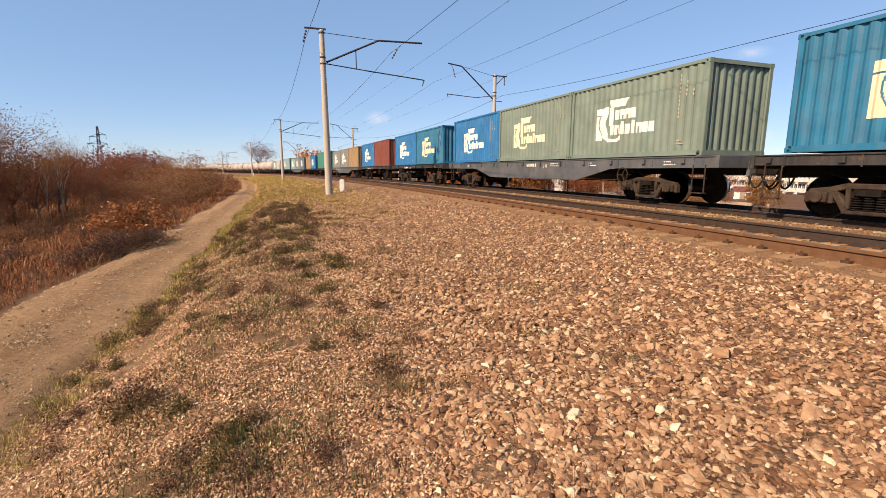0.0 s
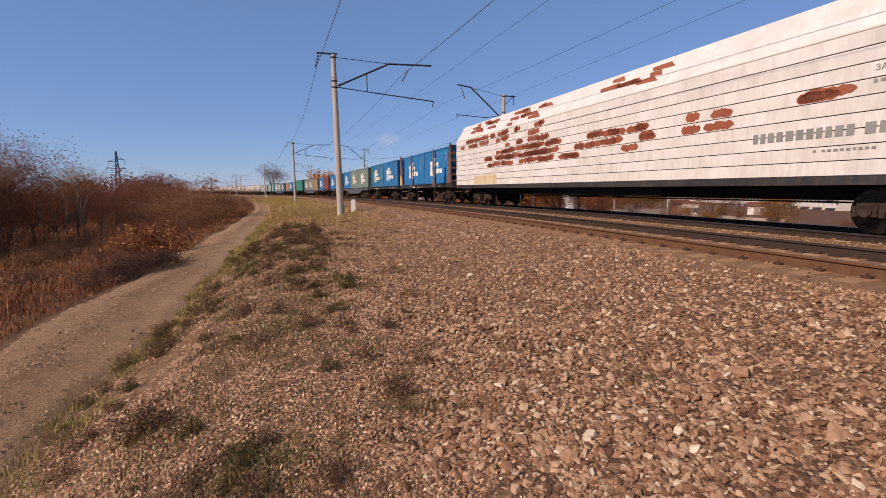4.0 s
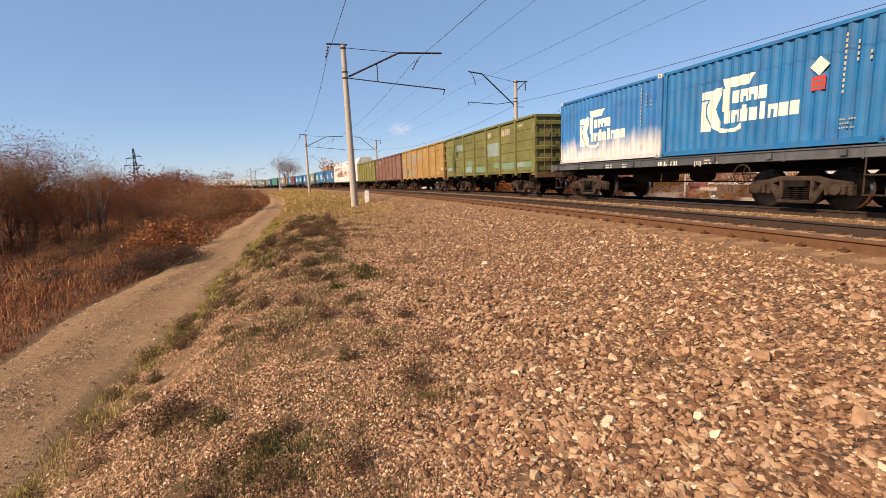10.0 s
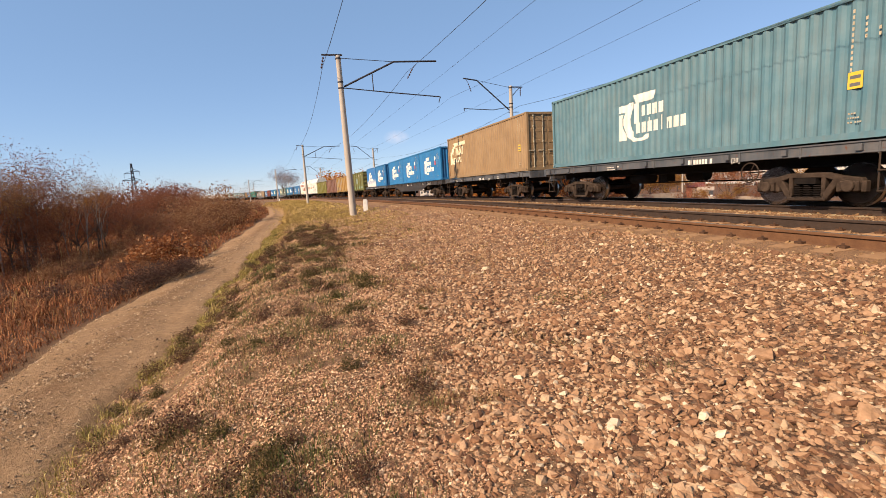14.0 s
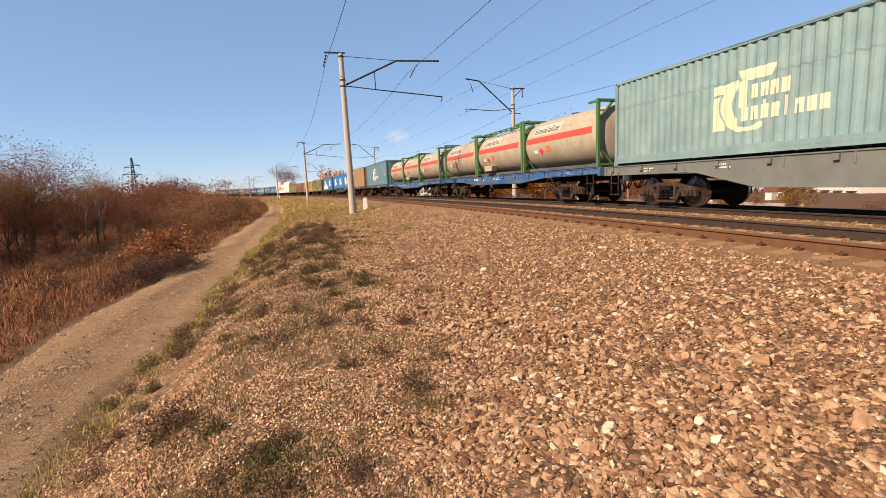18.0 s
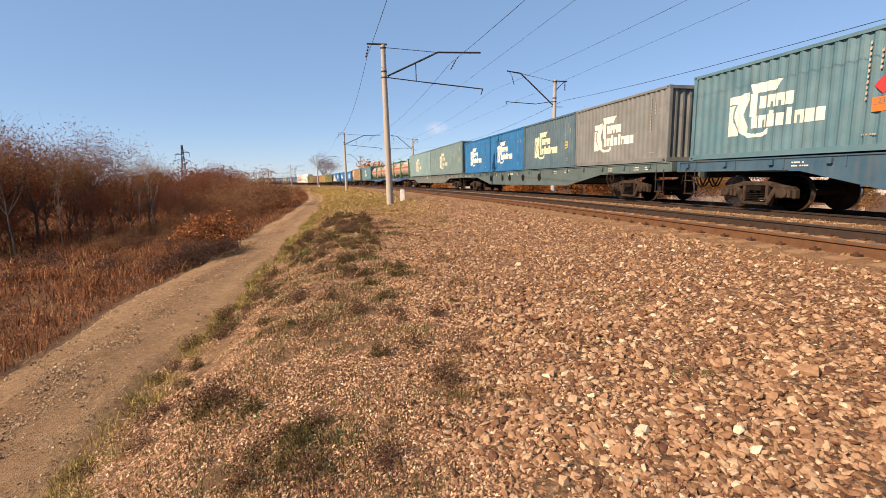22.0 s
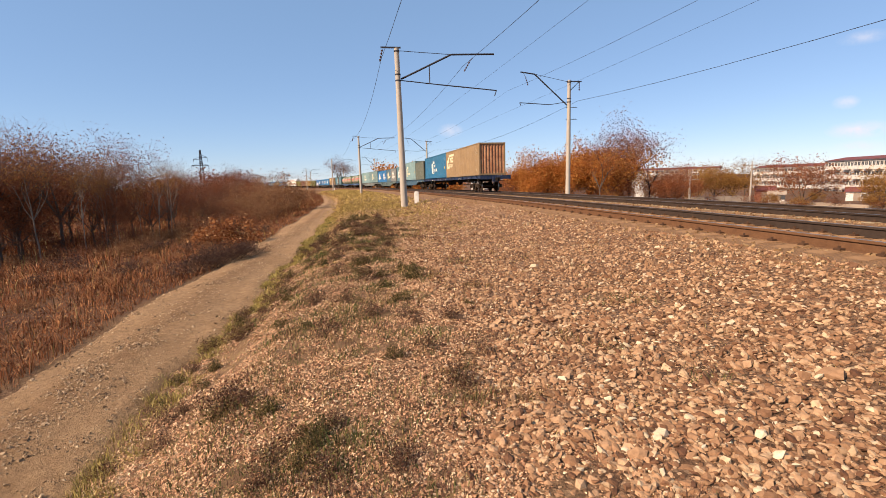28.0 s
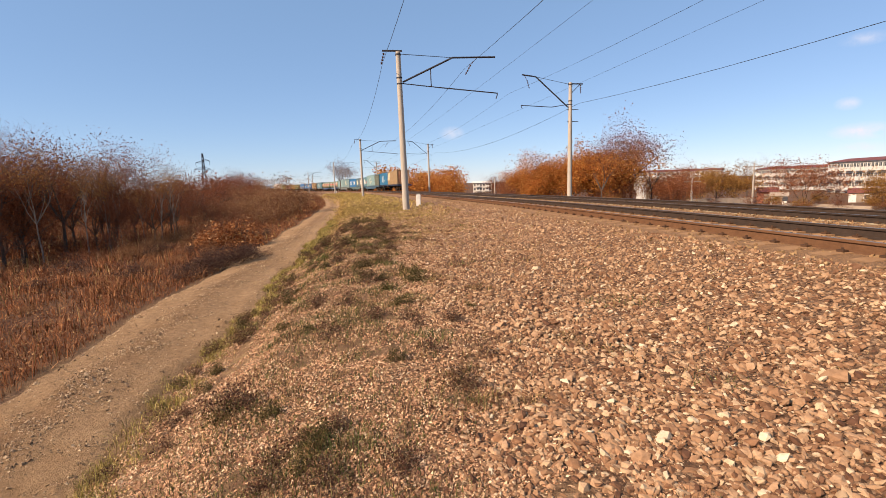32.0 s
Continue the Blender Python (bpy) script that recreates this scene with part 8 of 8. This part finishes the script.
def far_wood(name, label, spots, mat, seed):
    """Distant trees as many leafy clumps with an uneven edge."""
    rng = np.random.default_rng(seed)
    V = []
    for x, y, z, h in spots:
        n = 340
        a, q = rng.uniform(0, 2 * np.pi, n), rng.random(n) ** 0.6
        zz = rng.uniform(0.12, 1.0, n)
        wide = 0.42 * h * np.sqrt(np.clip(1 - ((zz - 0.55) / 0.52) ** 2, 0.05, 1))
        c = np.stack([x + np.cos(a) * q * wide, y + np.sin(a) * q * wide, z + zz * h * rng.uniform(0.85, 1.1, n)], 1)
        u = rng.normal(0, 1, (n, 3))
        u /= np.linalg.norm(u, axis=1, keepdims=True)
        w = np.cross(u, rng.normal(0, 1, (n, 3)))
        w /= np.linalg.norm(w, axis=1, keepdims=True)
        s = h * 0.032 * rng.uniform(0.5, 1.3, n)[:, None]
        V.append(np.stack([c - u * s, c + w * s * 0.7, c + u * s, c - w * s * 0.7], 1).reshape(-1, 3))
    V = np.concatenate(V)
    k = len(V) // 4
    T = (np.array([(0, 1, 2), (0, 2, 3)])[None] + (np.arange(k) * 4)[:, None, None]).reshape(-1, 3)
    thing(name, label, "wood", kind="stuff", data=raw_mesh(name, V, T, mat))


def belt(n, b0, b1, d0, d1, h0, h1, seed):
    r = random.Random(seed)
    out = []
    for _ in range(n):
        b, d = r.uniform(b0, b1), r.uniform(d0, d1)
        x, y, z = spot(b, d, 0.3)
        out.append((x, y, z, r.uniform(h0, h1)))
    return out


far_wood("distant_wood", "distant orange-brown wood behind the train", belt(90, -17.5, -7.6, 175, 240, 8, 12.5, 1), OAK_LEAF, 1)
far_wood("distant_wood", "distant rust-brown wood along the horizon", belt(110, -60, -31, 130, 260, 6, 9, 2) + belt(50, -22, -14, 330, 500, 7, 10, 3), RUST_LEAF, 2)
far_wood("distant_wood", "distant brown trees round the houses", belt(90, -3, 45, 190, 420, 5, 8, 4), RUST_LEAF, 3)


# ---------------------------------------------------------------- the village, poles and pylon
PANEL_WALL = plain("pale_panel_wall", (0.62, 0.55, 0.45), (0.54, 0.47, 0.38), 0.6, 0.9, 0, 0.2, 4)
WHITE_WALL = plain("whitewashed_wall", (0.70, 0.66, 0.58), (0.62, 0.57, 0.49), 0.8, 0.9, 0, 0.2, 4)
RED_ROOF = plain("dark_red_roof", (0.163, 0.0467, 0.0382), (0.208, 0.0765, 0.0553), 0.8, 0.7, 0, 0.2, 3)
BRICK_WALL = plain("red_brick_wall", (0.28, 0.10, 0.06), (0.35, 0.15, 0.09), 1.5, 0.9, 0, 0.3, 12)
GLASS = plain("dark_window_glass", (0.05, 0.055, 0.06), (0.09, 0.09, 0.09), 1.0, 0.15, 0, 0)
SHED_WALL = plain("weathered_shed_boards", (0.34, 0.27, 0.20), (0.42, 0.33, 0.24), 1.0, 0.9, 0, 0.3, 8)
TIMBER = plain("grey_timber_pole", (0.26, 0.20, 0.145), (0.34, 0.26, 0.19), 1.5, 0.9, 0, 0.3, 14, stretch=(1, 1, 0.3))


def apartment_block(bearing0, dist0, bearing1, dist1, floors, sink, label, bays, roof_mat=RED_ROOF):
    """A panel block of flats between two corners, with windows, balconies and a low hipped roof."""
    a, b = Vector(spot(bearing0, dist0)), Vector(spot(bearing1, dist1))
    z = min(a.z, b.z) - sink
    d = Vector((b.x - a.x, b.y - a.y, 0))
    L = d.length
    ob = thing("apartment_block", label, "apartment block", "blocks of flats", Matrix.Translation((a.x, a.y, z)) @ Matrix.Rotation(math.atan2(d.y, d.x), 4, "Z"))
    fh, depth = 2.9, 12.0
    H = floors * fh + 0.8
    part("wall", Shape().box(0, L, 0.0, depth, 0, H).mesh("wall", PANEL_WALL), ob)
    part("roof", Shape().prism([(-0.6, H), (depth / 2, H + 1.1), (depth + 0.6, H)], "x", -0.5, L + 0.5).mesh("roof", roof_mat), ob)
    part("cornice", Shape().box(-0.3, L + 0.3, -0.35, 0.0, H - 0.25, H).mesh("cornice", WHITE_WALL), ob)
    pane = Shape().box(-0.62, 0.62, -0.02, 0.02, 0, 1.4).mesh("window", GLASS)
    rim = Shape().box(-0.7, -0.6, -0.06, 0.02, -0.08, 1.48).box(0.6, 0.7, -0.06, 0.02, -0.08, 1.48).box(-0.7, 0.7, -0.06, 0.02, 1.38, 1.48).box(-0.7, 0.7, -0.1, 0.02, -0.1, 0.0).box(-0.03, 0.03, -0.05, 0.02, 0, 1.4).mesh("window_frame", WHITE_WALL)
    balc = Shape().box(-1.4, 1.4, -1.1, 0, -0.9, -0.75).box(-1.4, 1.4, -1.1, -1.04, -0.75, 0.25).box(-1.4, -1.34, -1.1, 0, -0.75, 0.25).box(1.34, 1.4, -1.1, 0, -0.75, 0.25).mesh("balcony", WHITE_WALL)
    step = L / bays
    for i in range(bays):
        for f in range(floors):
            x, zz = step * (i + 0.5), 0.8 + f * fh + 0.9
            w = part("window", pane, ob, Matrix.Translation((x, -0.01, zz)))
            part("window_frame", rim, w)
            if i % 3 == 1 and f > 0:
                part("balcony", balc, ob, Matrix.Translation((x, 0, zz)))
    seam = Shape().box(-0.12, 0.12, -0.05, 0.0, 0, H).mesh("pilaster", WHITE_WALL)
    for i in range(0, bays + 1, 3):
        part("pilaster", seam, ob, Matrix.Translation((step * i, 0, 0)))
    return ob


apartment_block(23.6, 262, 29.4, 232, 5, 6.2, "pale five-storey panel block with a dark red roof", 24)
apartment_block(29.2, 205, 38.0, 160, 5, 5.2, "pale five-storey panel block with balconies and red roof", 33)
apartment_block(12.2, 300, 20.5, 292, 5, 5.0, "long pale block half hidden by trees", 18)
apartment_block(-6.2, 330, -4.0, 330, 3, 2.6, "distant grey-white building with dark windows", 6, WHITE_WALL)


def shed(bearing, dist, w, dpt, h, wall, roof, label, turn=0.0, name="shed"):
    x, y, z = spot(bearing, dist)
    ob = thing(name, label, "shed", "sheds beyond the tracks", Matrix.Translation((x, y, z)) @ Matrix.Rotation(radians(-bearing + turn), 4, "Z"))
    part("wall", Shape().box(-w / 2, w / 2, 0, dpt, 0, h).mesh("wall", wall), ob)
    part("roof", Shape().prism([(-0.25, h), (dpt / 2, h + dpt * 0.22), (dpt + 0.25, h)], "x", -w / 2 - 0.25, w / 2 + 0.25).mesh("roof", roof), ob)
    part("door", Shape().box(-0.5, 0.5, -0.04, 0.0, 0, min(2.0, h - 0.2)).mesh("door", TIMBER), ob)
    part("window", Shape().box(w * 0.2, w * 0.2 + 0.8, -0.03, 0.0, h * 0.45, h * 0.45 + 0.7).mesh("window", GLASS), ob)
    return ob


shed(24.6, 110, 3.2, 4, 2.3, BRICK_WALL, RED_ROOF, "small red brick shed by the poles")
shed(25.6, 104, 2.4, 3, 1.6, WHITE_WALL, SHED_WALL, "whitewashed low shed with a door")
shed(31.6, 118, 3.2, 4, 1.9, WHITE_WALL, RED_ROOF, "small white house under trees")
shed(13.6, 120, 5.0, 6, 4.2, WHITE_WALL, SHED_WALL, "white gabled house behind the bare tree")
shed(10.6, 78, 4.0, 3, 0.9, WHITE_WALL, SHED_WALL, "low pale hut beyond the tracks")


def fence(b0, d0, b1, d1, h, label):
    a, b = Vector(spot(b0, d0)), Vector(spot(b1, d1))
    d = b - a
    n = max(2, int(d.length / 2.4))
    ob = thing("fence", label, "fence", "fences beyond the tracks", Matrix.Translation((a.x, a.y, min(a.z, b.z))) @ Matrix.Rotation(math.atan2(d.y, d.x), 4, "Z"))
    L = Vector((d.x, d.y)).length
    board = Shape().box(0, L / n - 0.08, -0.03, 0.03, 0.15, h).mesh("fence_panel", SHED_WALL)
    post_ = Shape().box(-0.05, 0.05, -0.05, 0.05, 0, h + 0.15).mesh("fence_post", TIMBER)
    for i in range(n):
        part("fence_panel", board, ob, Matrix.Translation((L * i / n + 0.04, 0, random.uniform(-0.08, 0.08))))
        part("fence_post", post_, ob, Matrix.Translation((L * i / n, 0, 0)))
    return ob


fence(17.5, 98, 23.5, 104, 1.5, "weathered board fence in front of the gardens")
fence(26, 92, 34, 84, 0.8, "old board fence with gaps below the flats")
fence(-12, 120, -4, 96, 1.4, "pale board fence far beyond the tracks")


def rubble(n, s0, s1, l0, l1, name, label, seed):
    rng = np.random.default_rng(seed)
    s, l = rng.uniform(s0, s1, n), rng.uniform(l0, l1, n)
    x, y = place_np(s, l)
    thing(name, label, "rubble", kind="stuff", data=stones_mesh(name, x, y, heights(x, y), rng.uniform(0.15, 0.6, n), pieces(name + "_stone", [(0, (0.30, 0.16, 0.10)), (0.5, (0.5, 0.42, 0.33)), (1, (0.68, 0.62, 0.54))]), 0.6, 0.1))


rubble(700, 4, 60, 9, 20, "rubble_heap", "pale rubble and brick waste below the embankment", 8)


def utility_pole(bearing, dist, h, label, legs=1, arms=2):
    x, y, z = spot(bearing, dist)
    ob = thing("utility_pole", label, "utility pole", "utility poles", Matrix.Translation((x, y, z)) @ Matrix.Rotation(radians(-bearing), 4, "Z"))
    if legs == 1:
        part("pole", Shape().lathe([(0, 0.17), (h, 0.11)], "z", n=10).mesh("pole", CONCRETE), ob)
    else:
        for s in (-1, 1):
            part("leg", Shape().tube((s * h * 0.11, 0, 0), (s * 0.08, 0, h), 0.14, 8, 0.1).mesh("leg", TIMBER), ob)
        part("brace", Shape().box(-h * 0.08, h * 0.08, -0.05, 0.05, h * 0.38, h * 0.42).mesh("brace", TIMBER), ob)
    for k in range(arms):
        arm = part("crossarm", Shape().box(-1.1, 1.1, -0.05, 0.05, h - 0.7 - 0.7 * k, h - 0.58 - 0.7 * k).mesh("crossarm", TIMBER), ob)
        for xx in (-1.0, -0.5, 0.5, 1.0):
            sh = Shape().lathe([(h - 0.58 - 0.7 * k, 0.03), (h - 0.5 - 0.7 * k, 0.06), (h - 0.4 - 0.7 * k, 0.05)], "z", (xx, 0, 0), 8)
            part("insulator", sh.mesh("insulator", GLAZED), arm)
    return ob


utility_pole(9.9, 74, 4.4, "braced timber pole with two splayed legs", 2, 0)
utility_pole(17.9, 76, 5.4, "whitish concrete pole with short crossarms", 1, 2)
utility_pole(23.4, 92, 7.2, "slim grey concrete pole with a lamp bracket", 1, 1)
utility_pole(-3.6, 88, 4.6, "short pale pole beyond the tracks", 1, 0)


def pylon(bearing, dist, h):
    x, y, z = spot(bearing, dist)
    ob = thing("power_pylon", "grey steel lattice power pylon above the trees", "power pylon", m=Matrix.Translation((x, y, z)) @ Matrix.Rotation(radians(-bearing + 20), 4, "Z"))
    def corner(k, zz):
        w = 0.62 * (1 - zz / h) + 0.16
        return ((-w, -w), (w, -w), (w, w), (-w, w))[k % 4]
    levels = [h * u for u in (0, 0.2, 0.38, 0.54, 0.68, 0.8, 0.9, 1.0)]
    for k in range(4):
        sh = Shape()
        for lo, hi in zip(levels, levels[1:]):
            sh.tube((*corner(k, lo), lo), (*corner(k, hi), hi), 0.07, 4)
            sh.tube((*corner(k, lo), lo), (*corner(k + 1, hi), hi), 0.04, 4)
            sh.tube((*corner(k + 1, lo), lo), (*corner(k, hi), hi), 0.04, 4)
        part("lattice_side", sh.mesh("lattice_side", IRON), ob)
    for zz, w, sgn in ((h * 0.70, 2.9, -1), (h * 0.70, 2.2, 1), (h * 0.86, 2.0, 1), (h * 0.82, 2.2, -1)):
        part("crossarm", Shape().tube((0, 0, zz), (sgn * w, 0, zz), 0.1, 4).tube((0, 0, zz + 0.8), (sgn * w, 0, zz), 0.07, 4).mesh("crossarm", IRON), ob)
        sh = Shape()
        insulator(sh, (sgn * w, 0, zz), (sgn * w, 0, zz - 1.3), 5, 0.12)
        part("insulator", sh.mesh("insulator", GLAZED), ob)
    return ob


pylon(-36.5, 170, 16.5)


# ---------------------------------------------------------------- what moves
def travelled(t):
    return 12.962 * t - 0.02676 * t * t + 0.000749 * t ** 3


def motions():
    times = [0.0] + [k * 1.0 for k in range(1, 32)] + [32.0]
    for ob, sigma, z in MOVERS:
        walk(ob, [(t, on_track(sigma + travelled(t), z)) for t in times])
    for ob, sigma, dx in WHEELS:
        at = Vector((dx, 0, 0.475))
        rows = [t for t in np.arange(0, 32.01, 0.05) if -4 < sigma + travelled(t) < 44]
        if len(rows) < 2:
            continue
        turn = [(float(t), Matrix.Translation(at) @ Matrix.Rotation((travelled(t) - travelled(rows[0])) / 0.475, 4, "Y")) for t in rows]
        if rows[0] > 0.02:
            turn.insert(0, (0.0, turn[0][1]))
        if rows[-1] < 31.97:
            turn.append((32.0, turn[-1][1]))
        walk(ob, turn)


motions()
